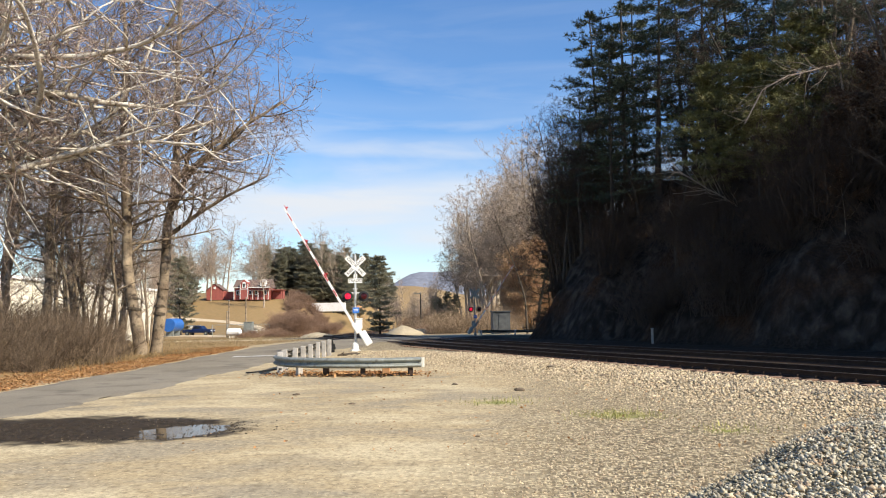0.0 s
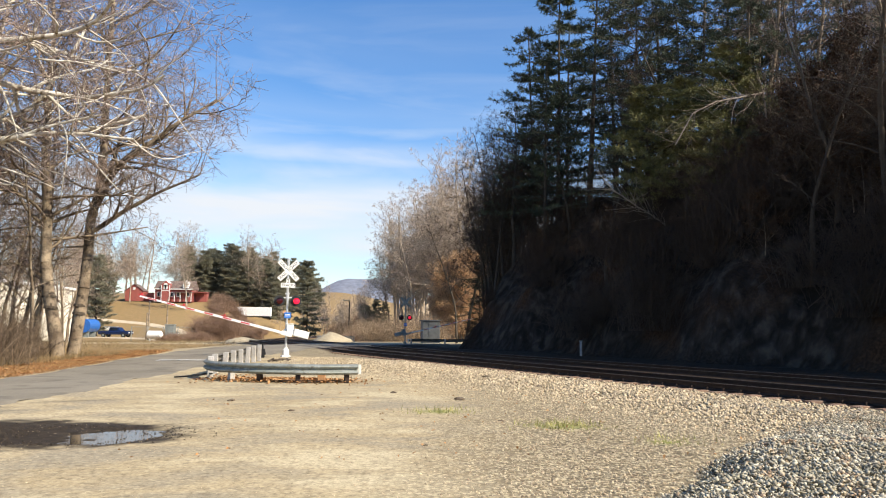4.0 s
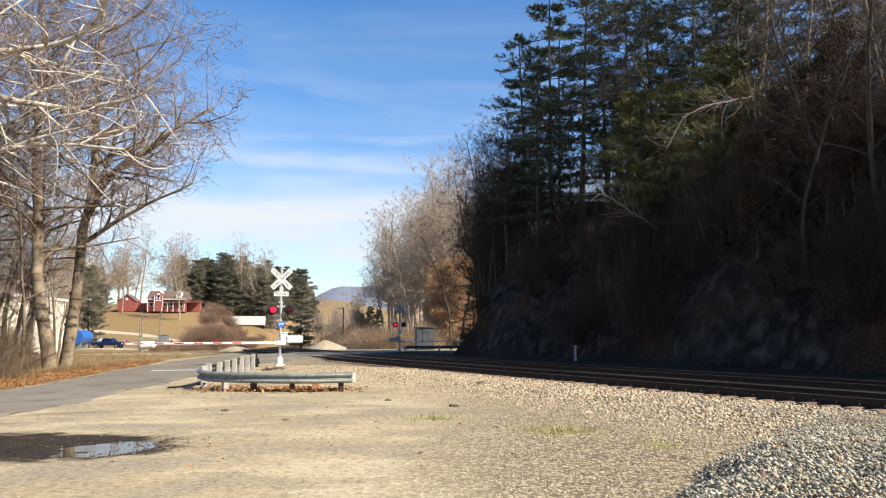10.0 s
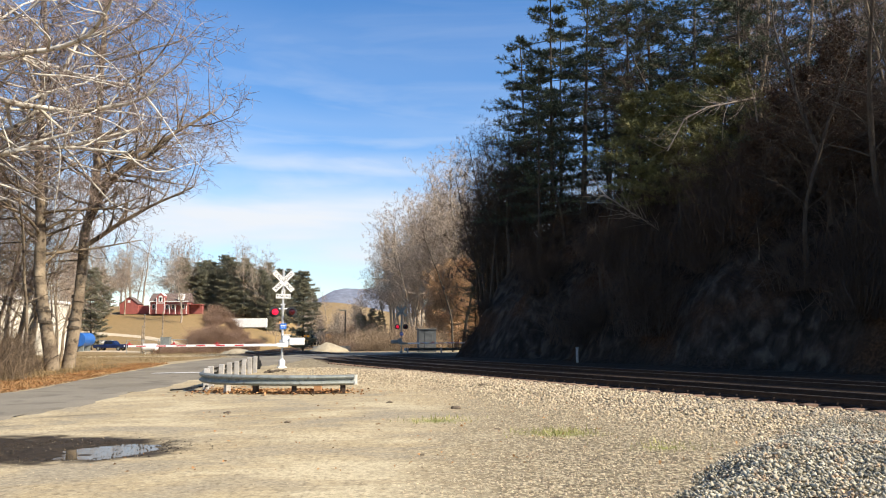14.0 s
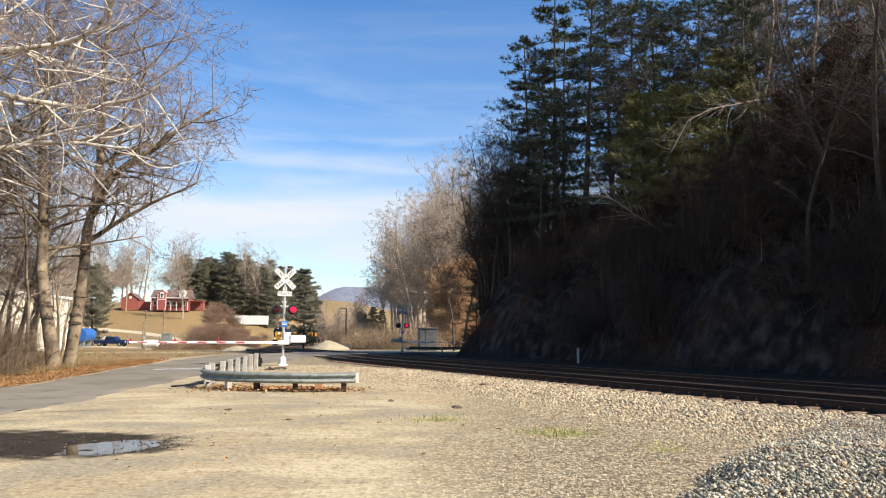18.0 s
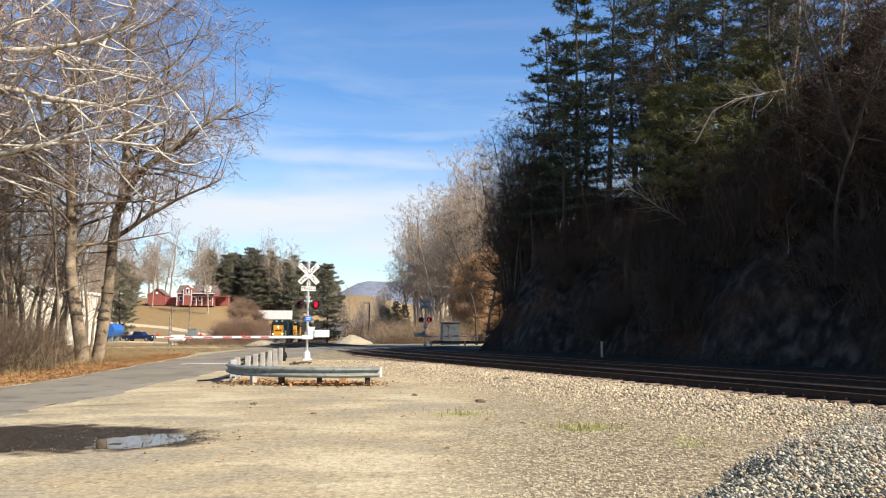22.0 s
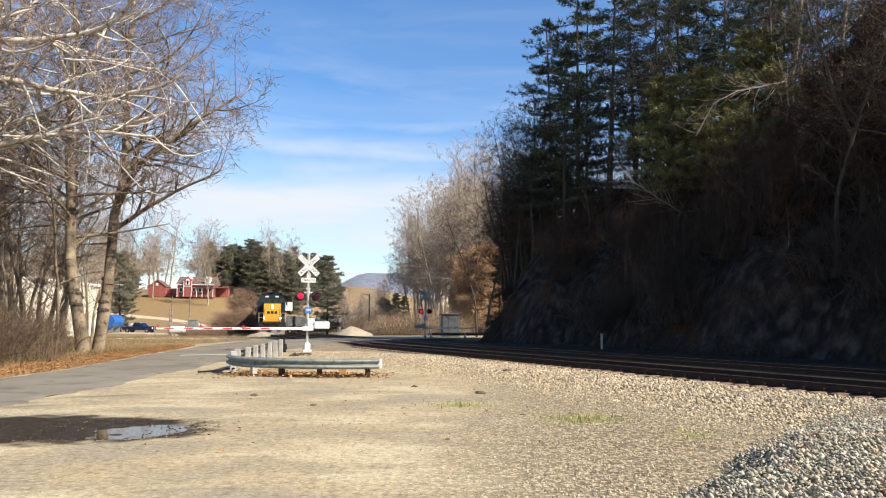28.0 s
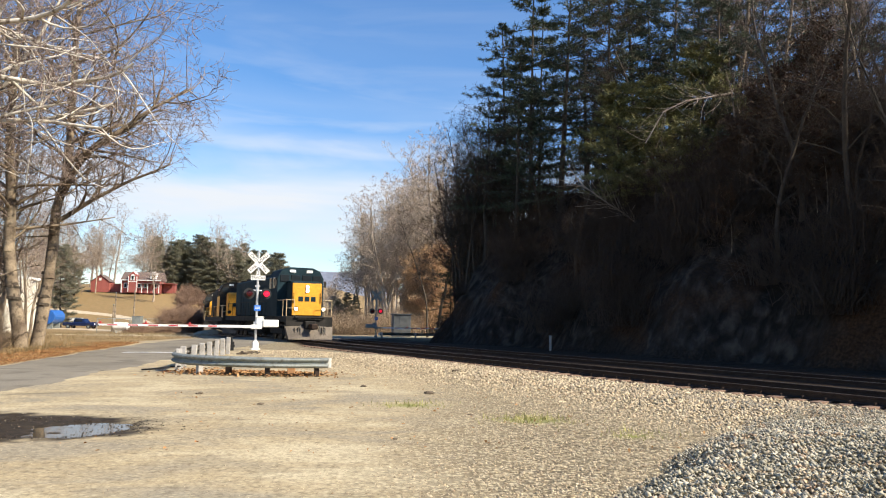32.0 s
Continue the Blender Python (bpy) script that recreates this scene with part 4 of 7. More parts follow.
# ---- train ----
def loco_truck(parent, x):
    fr = part("truck", Geo().box(x, 0.98, 0.55, 3.9, 0.14, 0.35, bevel=0.04).box(x, -0.98, 0.55, 3.9, 0.14, 0.35, bevel=0.04).box(x, 0, 0.75, 1.0, 2.0, 0.3), LOCO_BLACK, parent, "sooty truck frame")
    for dx in (-1.65, 0, 1.65):
        part("wheelset", Geo().tube((x + dx, -0.80, 0.51), (x + dx, -0.68, 0.51), 0.51, n=20).tube((x + dx, 0.68, 0.51), (x + dx, 0.80, 0.51), 0.51, n=20)
             .tube((x + dx, -0.7, 0.51), (x + dx, 0.7, 0.51), 0.09, n=8), RUST, fr)


def locomotive(lead):
    """Six-axle road switcher; x points ahead, z = 0 on the rail, the nose at x = 0."""
    top = thing("locomotive", Matrix(), "dark blue diesel locomotive with a golden yellow nose" if lead else "sooty dark diesel locomotive with a yellow cab end", "locomotive", "locomotives")
    body = LOCO_BLUE if lead else LOCO_BLACK
    part("underframe", Geo().box(-10.2, 0, 1.32, 19.2, 2.9, 0.36, bevel=0.03), LOCO_BLACK, top, "walkway and underframe")
    part("long_hood", Geo().box(-12.2, 0, 2.85, 13.2, 1.75, 2.75, bevel=0.12), body, top, "long engine hood")
    part("exhaust", Geo().box(-9.0, 0, 4.3, 2.4, 1.2, 0.25, bevel=0.05), LOCO_BLACK, top)
    part("blower_housing", Geo().box(-14.2, 0, 4.28, 2.0, 1.5, 0.2, bevel=0.05), LOCO_BLACK, top)
    for x in (-16.0, -17.3, -18.3):
        part("fan", Geo().tube((x, 0, 4.2), (x, 0, 4.38), 0.6, n=18), LOCO_BLACK, top)
    for i in range(12):
        for y in (-0.885, 0.885):
            part("hood_door", Geo().box(-6.6 - i * 0.95, y, 2.7, 0.86, 0.02, 1.9), body, top)
    cab = Geo()
    prof = [(-1.5, 1.5), (1.5, 1.5), (1.5, 3.95), (1.25, 4.42), (0.75, 4.62), (-0.75, 4.62), (-1.25, 4.42), (-1.5, 3.95)]
    cab.v += [(-2.62, y, z) for y, z in prof] + [(-5.0, y, z) for y, z in prof]
    n = len(prof)
    cab.f += [tuple(range(n)), tuple(reversed(range(n, 2 * n)))] + [(i, n + i, n + (i + 1) % n, (i + 1) % n) for i in range(n)]
    c = part("cab", cab, body, top, "angular crew cab")
    for y in (-0.55, 0.55):
        part("number_board", Geo().box(-2.6, y, 4.38, 0.06, 0.38, 0.17), WHITE_TAPE, c, "white number board")
    for y in (-1.05, -0.36, 0.36, 1.05):
        part("windshield", Geo().box(-2.6, y, 3.9, 0.05, 0.58, 0.46, bevel=0.02), GLASS, c, "dark glass")
    for y in (-1.51, 1.51):
        part("side_window", Geo().box(-3.4, y, 3.62, 0.72, 0.03, 0.72, bevel=0.015), GLASS, c, "dark glass")
        part("side_window", Geo().box(-4.4, y, 3.62, 0.6, 0.03, 0.72, bevel=0.015), GLASS, c, "dark glass")
        part("mirror", Geo().box(-2.7, y * 1.08, 3.6, 0.05, 0.16, 0.4), LOCO_BLACK, c)
    nose = part("nose", Geo().box(-1.9, 0, 2.58, 1.55, 1.90, 2.15, bevel=0.12), body if lead else YELLOW, top, "dark short nose with a yellow front")
    part("nose_front", Geo().box(-1.16, 0, 2.56, 0.1, 1.86, 2.0, bevel=0.03), YELLOW, nose, "golden yellow nose front")
    part("nose_cap", Geo().box(-2.2, 0, 3.68, 0.95, 1.9, 0.1, bevel=0.04), body, nose)
    for y in (-0.4, 0, 0.4):
        part("emblem_block", Geo().box(-1.10, y, 2.58, 0.02, 0.30, 0.30, bevel=0.008).box(-1.10, y + 0.04, 2.58, 0.04, 0.16, 0.10), LOCO_BLUE, nose, "dark blue emblem block")
    for y in (-0.85, 0.85):
        part("grab_iron", Geo().tube((-1.06, y, 2.35), (-1.06, y, 2.95), 0.02, n=6).tube((-1.12, y, 2.35), (-1.05, y, 2.35), 0.015, n=6).tube((-1.12, y, 2.95), (-1.05, y, 2.95), 0.015, n=6), LOCO_BLACK, nose)
    part("headlight", Geo().box(-1.08, 0, 3.2, 0.08, 0.22, 0.46, bevel=0.03), WHITE_TAPE, nose, "headlight housing")
    part("headlight_lens", Geo().tube((-1.05, 0, 3.32), (-1.03, 0, 3.32), 0.1, n=14).tube((-1.05, 0, 3.07), (-1.03, 0, 3.07), 0.1, n=14), HEADLIGHT if lead else GLASS, nose, "lit headlights" if lead else "")
    for y in (-0.86, 0.86):
        part("ditch_light", Geo().tube((-0.55, y, 1.95), (-0.42, y, 1.95), 0.14, 0.16, 14), LOCO_BLACK, top)
        part("ditch_lens", Geo().tube((-0.42, y, 1.95), (-0.41, y, 1.95), 0.105, n=14), HEADLIGHT if lead else GLASS, top, "lit ditch light" if lead else "")
    part("pilot", Geo().box(-0.55, 0, 1.2, 0.25, 2.95, 0.6, bevel=0.03), LOCO_BLACK, top, "black pilot beam")
    part("anticlimber", Geo().box(-0.42, 0, 1.46, 0.3, 1.9, 0.1, bevel=0.02).box(-0.36, 0, 1.34, 0.2, 1.5, 0.06, bevel=0.02), LOCO_BLACK, top)
    for y in (-0.95, -0.75, 0.75, 0.95):
        part("plow_rib", Geo().box(-0.22 - 0.1 * abs(y), y, 0.5, 0.3, 0.05, 0.62, bevel=0.01), GRIME, top)
    plow = Geo()
    plow.v += [(-0.5, -1.5, 0.95), (-0.5, 1.5, 0.95), (-0.05, 1.35, 0.12), (-0.05, -1.35, 0.12), (-0.7, -1.5, 0.95), (-0.7, 1.5, 0.95), (-0.7, 1.35, 0.12), (-0.7, -1.35, 0.12), (-0.42, 0, 0.95), (0.2, 0, 0.12)]
    plow.f += [(0, 8, 9, 3), (8, 1, 2, 9), (4, 7, 6, 5), (0, 3, 7, 4), (1, 5, 6, 2), (3, 9, 2, 6, 7), (0, 4, 5, 1, 8)]
    part("snow_plow", plow, GRIME, top, "grimy plow blade")
    part("coupler", Geo().box(-0.1, 0, 0.9, 0.9, 0.26, 0.3, bevel=0.04).box(0.4, 0.05, 0.9, 0.26, 0.42, 0.34, bevel=0.06), RUST, top, "knuckle coupler")
    part("draft_gear", Geo().box(-0.3, 0, 0.98, 0.3, 0.7, 0.5, bevel=0.05), LOCO_BLACK, top)
    for y in (-1, 1):
        st = Geo()
        for i in range(4):
            st.box(-0.9, y * 1.36, 0.35 + i * 0.3, 0.5, 0.2, 0.04)
        st.box(-0.64, y * 1.45, 0.8, 0.03, 0.03, 1.1).box(-1.16, y * 1.45, 0.8, 0.03, 0.03, 1.1)
        part("steps", st, LOCO_BLACK, top)
        r = Geo().tube((-0.55, y * 1.42, 1.5), (-0.55, y * 1.42, 2.55), 0.03, n=6).tube((-0.55, y * 1.42, 2.5), (-2.6, y * 1.45, 2.5), 0.022, n=6).tube((-1.4, y * 1.42, 1.5), (-1.4, y * 1.42, 2.5), 0.022, n=6)
        r.tube((-0.55, y * 1.42, 2.5), (-0.5, y * 0.95, 2.5), 0.022, n=6).tube((-0.5, y * 0.95, 1.5), (-0.5, y * 0.95, 2.5), 0.022, n=6).tube((-0.55, y * 1.42, 2.0), (-0.5, y * 0.95, 2.0), 0.018, n=6)
        part("front_handrail", r, HANDRAIL, top, "tan handrail")
        h = Geo().tube((-5.2, y * 1.42, 2.5), (-19.2, y * 1.42, 2.5), 0.02, n=6)
        for i in range(9):
            h.tube((-5.3 - i * 1.7, y * 1.42, 1.5), (-5.3 - i * 1.7, y * 1.42, 2.5), 0.018, n=6)
        part("side_handrail", h, YELLOW if not lead else LOCO_BLACK, top)
    part("fuel_tank", Geo().box(-10.2, 0, 0.75, 5.4, 2.5, 0.9, bevel=0.2), LOCO_BLACK, top, "fuel tank")
    part("hoses", Geo().tube((-0.3, 0.6, 0.95), (-0.05, 0.65, 0.4), 0.03, n=6).tube((-0.3, -0.6, 0.95), (-0.05, -0.65, 0.4), 0.03, n=6).tube((-0.3, 0.85, 0.95), (-0.08, 0.9, 0.45), 0.03, n=6), BLACK, top)
    loco_truck(top, -4.0)
    loco_truck(top, -16.4)
    if not lead:
        part("cab_panel", Geo().box(-3.8, -1.52, 2.45, 2.3, 0.02, 1.75).box(-3.8, 1.52, 2.45, 2.3, 0.02, 1.75), YELLOW, c, "yellow cab side")
    return top


def hopper_car():
    top = thing("hopper_car", Matrix(), "weathered grey steel hopper car", "freight car", "hopper cars")
    g = Geo()
    prof = [(-0.9, 0.9), (0.9, 0.9), (1.55, 1.7), (1.55, 3.7), (-1.55, 3.7), (-1.55, 1.7)]
    n = len(prof)
    g.v += [(-0.9, y, z) for y, z in prof] + [(-14.6, y, z) for y, z in prof]
    g.f += [tuple(range(n)), tuple(reversed(range(n, 2 * n)))] + [(i, n + i, n + (i + 1) % n, (i + 1) % n) for i in range(n)]
    part("body", g, CAR_GREY, top, "grey steel hopper body")
    for i in range(12):
        for y in (-1.6, 1.6):
            part("rib", Geo().box(-1.3 - i * 1.17, y, 2.7, 0.14, 0.1, 2.0), CAR_GREY, top)
    part("top_rim", Geo().box(-7.75, 1.58, 3.72, 13.9, 0.16, 0.14).box(-7.75, -1.58, 3.72, 13.9, 0.16, 0.14), CAR_GREY, top)
    part("sill", Geo().box(-7.75, 0, 0.95, 15.2, 0.5, 0.3), LOCO_BLACK, top)
    for x in (-2.2, -13.2):
        t = part("truck", Geo().box(x, 0.95, 0.5, 2.3, 0.14, 0.3, bevel=0.04).box(x, -0.95, 0.5, 2.3, 0.14, 0.3, bevel=0.04), LOCO_BLACK, top)
        for dx in (-0.85, 0.85):
            part("wheelset", Geo().tube((x + dx, -0.8, 0.42), (x + dx, -0.68, 0.42), 0.42, n=16).tube((x + dx, 0.68, 0.42), (x + dx, 0.8, 0.42), 0.42, n=16).tube((x + dx, -0.7, 0.42), (x + dx, 0.7, 0.42), 0.08, n=6), RUST, t)
    return top


TRAIN = [(locomotive(True), 20.6, 0.0), (locomotive(False), 20.6, 21.2)]
TRAIN.append((copy_thing(TRAIN[1][0], Matrix()), 20.6, 42.4))
_car = hopper_car()
for _i in range(8):
    TRAIN.append((_car if _i == 0 else copy_thing(_car, Matrix()), 15.4, 63.8 + 15.9 * _i))


# ---- trees ----
def bare_tree(seed, height, r0, limbs=14, lean=(0, 0), first=0.3, spread=0.55, twigs=3, fine=2, droop=0.0, reach=0.45, special=(), thick=0.36, rise=0.25, kinks=(), sway=0.045):
    """Skeleton of a leafless tree: heavy wood (trunk, limbs) and light wood (branches, twigs)."""
    g = np.random.default_rng(seed)
    heavy, mid, light = [], [], []

    def grow(p, d, length, r, steps, bend, up, out):
        pts = [(p.copy(), r)]
        for i in range(steps):
            d = d + g.normal(0, bend, 3) + np.array((0, 0, up))
            d = d / np.linalg.norm(d)
            q = p + d * length / steps
            r1 = r * (1 - 0.75 / steps)
            out.append((*p, *q, r, r1))
            p, r = q, r1
            pts.append((p.copy(), r, d.copy()))
        return pts

    d0 = np.array((lean[0], lean[1], 1.0)); d0 /= np.linalg.norm(d0)
    if kinks:
        # the trunk leans from level to level: side shifts at heights
        trunk, p, r = [(np.zeros(3), r0)], np.zeros(3), r0
        for i in range(11):
            h = height * 0.93 * (i + 1) / 11
            q = np.array((np.interp(h, [k[0] for k in kinks], [k[1] for k in kinks]) + g.normal(0, 0.05), g.normal(0, 0.06), h))
            ring = [1.0] + [(1 - 0.025 * k) * g.uniform(0.88, 1.14) for k in (1, 2, 3)] + [0.90]
            for k in range(4):
                heavy.append((*(p + (q - p) * k / 4), *(p + (q - p) * (k + 1) / 4), r * ring[k], r * ring[k + 1]))
            trunk.append((q, r * 0.90, (q - p) / np.linalg.norm(q - p)))
            p, r = q, r * 0.90
    else:
        trunk = grow(np.zeros(3), d0, height * 0.93, r0, 11, sway, 0.02, heavy)
    for i in range(limbs + len(special)):
        u = first + (1 - first) * (i + g.random()) / limbs if i < limbs else special[i - limbs][0]
        k = min(int(u * 11), 10)
        p, r = trunk[k + 1][0], trunk[k + 1][1]
        a = 2.4 * i + g.normal(0, 0.5)
        el = rise + 0.6 * u
        fat, bend = thick, 0.17
        d = np.array((math.cos(a) * math.cos(el), math.sin(a) * math.cos(el), math.sin(el)))
        ln = height * reach * (1.05 - 0.6 * u) * g.uniform(0.7, 1.15)
        if i >= limbs:
            _, a, el, ln, fat = special[i - limbs]
            bend = 0.13
            a, el = radians(a), radians(el)
            d = np.array((math.cos(a) * math.cos(el), math.sin(a) * math.cos(el), math.sin(el)))
        limb = grow(p, d, ln, max(r * fat, r0 * 0.07), 7, bend, 0.03 - droop, heavy)
        for q, rq, dq in limb[1:]:
            for _ in range(2):
                d2 = dq + g.normal(0, spread, 3) + np.array((0, 0, 0.06 - droop)); d2 /= np.linalg.norm(d2)
                br = grow(q, d2, ln * g.uniform(0.28, 0.5), max(rq * 0.42, 0.012), 5, 0.36, 0.02 - droop, mid)
                for q2, r2, d3 in br[1:]:
                    for _ in range(twigs):
                        d4 = d3 + g.normal(0, 0.85, 3); d4 /= np.linalg.norm(d4)
                        tw = grow(q2, d4, ln * g.uniform(0.10, 0.2), max(r2 * 0.5, 0.008), 2, 0.45, 0.0 - droop * 2, light)
                        for q3, r3, d5 in tw[1:]:
                            for _ in range(fine):
                                d6 = d5 + g.normal(0, 0.6, 3); d6 /= np.linalg.norm(d6)
                                e = q3 + d6 * ln * g.uniform(0.04, 0.1)
                                light.append((*q3, *e, max(r3 * 0.7, 0.006), 0.004))
    return heavy, mid, light


def crooked_tree(seed, height, r0, limbs=24, first=0.28, reach=0.34, kinks=(), special=(), density=0.85, curl=0.30, rise=0.3, thick=0.34, levels=3, sway=0.05, fine=0.012):
    """Skeleton of a leafless tree whose limbs wander, fork and hook: heavy wood, branches and twigs."""
    g = np.random.default_rng(seed)
    sets = ([], [], [], [])

    def grow(p, d, length, r, level):
        n = max(2, int(length / (0.55, 0.45, 0.32, 0.24)[level]))
        turn, first_r = g.normal(0, curl, 3), r
        for i in range(n):
            turn = 0.7 * turn + g.normal(0, curl * 0.75, 3)
            if level == 0:
                turn[2] *= 0.5
            d = d + turn * 0.55 + (0, 0, 0.025)
            d = d / np.linalg.norm(d)
            q, r1 = p + d * length / n, max(first_r * (1 - (0.7 if level == 0 else 0.78) * (i + 1) / n), fine * 0.6)
            sets[level].append((*p, *q, r, r1))
            p, r = q, r1
            for _ in range(0 if level >= levels or (i == 0 and level < 2) or g.random() > density else (1, 1, 2)[level] + (g.random() < 0.55)):
                side = np.cross(d, g.normal(0, 1, 3))
                side /= np.linalg.norm(side) + 1e-9
                d2 = d * g.uniform(0.35, 0.9) + side * g.uniform(0.5, 1.0)
                ln = max(length * g.uniform(0.28, 0.58) * (1 - 0.35 * i / n), 0.38)
                grow(q, d2 / np.linalg.norm(d2), ln, max(r1 * g.uniform(0.45, 0.7), fine), level + 1)

    # the trunk, straight or leaning from level to level
    p, r, trunk, d = np.zeros(3), r0, [(np.zeros(3), r0)], np.array((0, 0, 1.0))
    for i in range(14):
        h = height * 0.95 * (i + 1) / 14
        if kinks:
            q = np.array((np.interp(h, [k[0] for k in kinks], [k[1] for k in kinks]) + g.normal(0, 0.05), g.normal(0, 0.06), h))
        else:
            d = d + g.normal(0, sway, 3) + (0, 0, 0.06)
            d = d / np.linalg.norm(d)
            q = p + d * height * 0.95 / 14
        ring = [1.0] + [(1 - 0.025 * k) * g.uniform(0.9, 1.1) for k in (1, 2)] + [0.915 if i < 9 else 0.8]
        for k in range(3):
            sets[0].append((*(p + (q - p) * k / 3), *(p + (q - p) * (k + 1) / 3), r * ring[k], r * ring[k + 1]))
        p, r = q, r * ring[3]
        trunk.append((p, r))
    for i in range(limbs + len(special)):
        if i < limbs:
            u = min(first + (1 - first) * (i + g.random()) / limbs, 0.99)
            a, el, fat = 2.4 * i + g.normal(0, 0.5), rise + 0.55 * u + g.normal(0, 0.12), thick
            ln = height * reach * (1.1 - 0.65 * u) * g.uniform(0.65, 1.2)
        else:
            u, a, el, ln, fat = special[i - limbs]
            a, el = radians(a), radians(el)
        k = min(int(u * 14), 13)
        w = u * 14 - k
        base, br = trunk[k][0] * (1 - w) + trunk[k + 1][0] * w, trunk[k][1] * (1 - w) + trunk[k + 1][1] * w
        grow(base, np.array((math.cos(a) * math.cos(el), math.sin(a) * math.cos(el), math.sin(el))), ln, max(br * fat, r0 * 0.09), 0)
    return sets[0], sets[1], sets[2] + sets[3]


def tree_thing(skel, bark, twig, label, category="tree", group=""):
    heavy, mid, light = skel
    top = thing("tree", Matrix(), label, category, group)
    part("trunk", tube_mesh("trunk", heavy, 7, bark), bark, top)
    tagged(part("branchwork", tube_mesh("branchwork", mid, 5, bark), bark, top, "slender branches"), kind="stuff")
    tagged(part("crown", tube_mesh("crown", light, 3, twig), twig, top, "fine leafless twigs"), kind="stuff")
    return top


def needle_mesh(name, pts, dirs, size, count, seed, material):
    """Tufts of thin pointed needles round each point."""
    g = np.random.default_rng(seed)
    p = np.repeat(np.asarray(pts, float), count, 0)
    d = np.repeat(np.asarray(dirs, float), count, 0) + g.normal(0, 0.75, (len(p), 3))
    d /= np.linalg.norm(d, axis=1, keepdims=True)
    w = np.cross(d, g.normal(0, 1, (len(p), 3)))
    w /= np.linalg.norm(w, axis=1, keepdims=True)
    ln = size * g.uniform(0.6, 1.3, (len(p), 1))
    v = np.stack([p - w * ln * 0.075, p + w * ln * 0.075, p + d * ln], 1).reshape(-1, 3)
    return raw_mesh(name, v, np.arange(len(v)).reshape(-1, 3), material)


def pine_tree(seed, height, r0, label, first=0.3, width=0.2, whorls=17, tuft=0.29, count=8, material=None, droop=-0.08, group=""):
    g = np.random.default_rng(seed)
    heavy, mid, pts, dirs = [], [], [], []
    p, r, lean = np.zeros(3), r0, g.normal(0, 0.035, 2)
    stem = [(p, r)]
    for i in range(12):
        q = p + np.array((lean[0] + g.normal(0, 0.012), lean[1] + g.normal(0, 0.012), 1.0)) * height / 12
        heavy.append((*p, *q, r, r * 0.86))
        p, r = q, r * 0.86
        stem.append((p, r))
    for i in range(whorls):
        u = first + (1 - first) * (i + g.uniform(-0.4, 0.4)) / whorls
        u = min(max(u, 0.05), 0.985)
        k = int(u * 12)
        base = stem[k][0] + (stem[k + 1][0] - stem[k][0]) * (u * 12 - k)
        taper = math.sin(min(1.0, (1 - u) / (1 - first) * 1.2 + 0.16) * math.pi / 2)
        turn0 = g.uniform(0, 2 * math.pi)
        for j in range(g.integers(3, 6)):
            a = turn0 + j * 1.5 + g.normal(0, 0.35)
            ln = height * width * taper * g.choice((0.5, 0.8, 1.0, 1.25)) * g.uniform(0.8, 1.15)
            d = np.array((math.cos(a), math.sin(a), g.uniform(-0.05, 0.4)))
            b = base.copy()
            for n in range(6):
                d = d + np.array((g.normal(0, 0.12), g.normal(0, 0.12), (droop if n < 3 else -droop * 0.9))); d /= np.linalg.norm(d)
                e = b + d * ln / 6
                mid.append((*b, *e, r0 * 0.13 * (1 - n * 0.14), r0 * 0.13 * (0.86 - n * 0.14)))
                if n > 0:
                    for side in (-1, 1, g.choice((-1, 1))):
                        f = d + np.array((-d[1], d[0], 0)) * side * g.uniform(0.4, 1.1) + (0, 0, g.uniform(-0.05, 0.2))
                        f /= np.linalg.norm(f)
                        tl = ln * g.uniform(0.10, 0.22) + tuft * 0.5
                        mid.append((*b, *(b + f * tl), r0 * 0.03, r0 * 0.012))
                        for w in (0.45, 0.75, 1.0):
                            pts.append(b + f * tl * w + g.normal(0, 0.1, 3) * tuft); dirs.append(f * 0.9 + np.array((0, 0, 0.3)))
                b = e
    top = thing("pine_tree", Matrix(), label, "tree", group)
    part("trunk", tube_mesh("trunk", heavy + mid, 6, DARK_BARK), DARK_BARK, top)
    tagged(part("crown", needle_mesh("crown", pts, dirs, tuft, count, seed, material or NEEDLE), NEEDLE, top, "layered clumps of green needles"), kind="stuff")
    return top


def put(ob, x, y, turn=0.0, size=1.0, sink=0.1, z=None):
    m = Matrix.Translation((x, y, (zat(x, y) if z is None else z) - sink)) @ Matrix.Rotation(radians(turn), 4, "Z")
    ob.scale = (size,) * 3
    ob.matrix_world = m @ Matrix.Diagonal((size, size, size, 1))
    return ob


def again(ob, x, y, turn=0.0, size=1.0, sink=0.1, z=None):
    return put(copy_thing(ob, Matrix()), x, y, turn, size, sink, z)


rnd = random.Random(7)
# the pair of bare trees by the road and the pale-limbed tree that reaches over it
PAIR_A = put(tree_thing(crooked_tree(11, 21, 0.33, 40, 0.26, 0.30, ((0, 0), (2.4, -0.46), (4.2, -0.77), (6.6, -0.92), (20, -1.3)),
    special=[(0.30, 40, 45, 5.0, 0.3), (0.24, 30, 38, 4.0, 0.22)]), BARK, TWIG, "bare grey tree at the roadside", group="roadside trees"), -14.11, 34.1, 0)
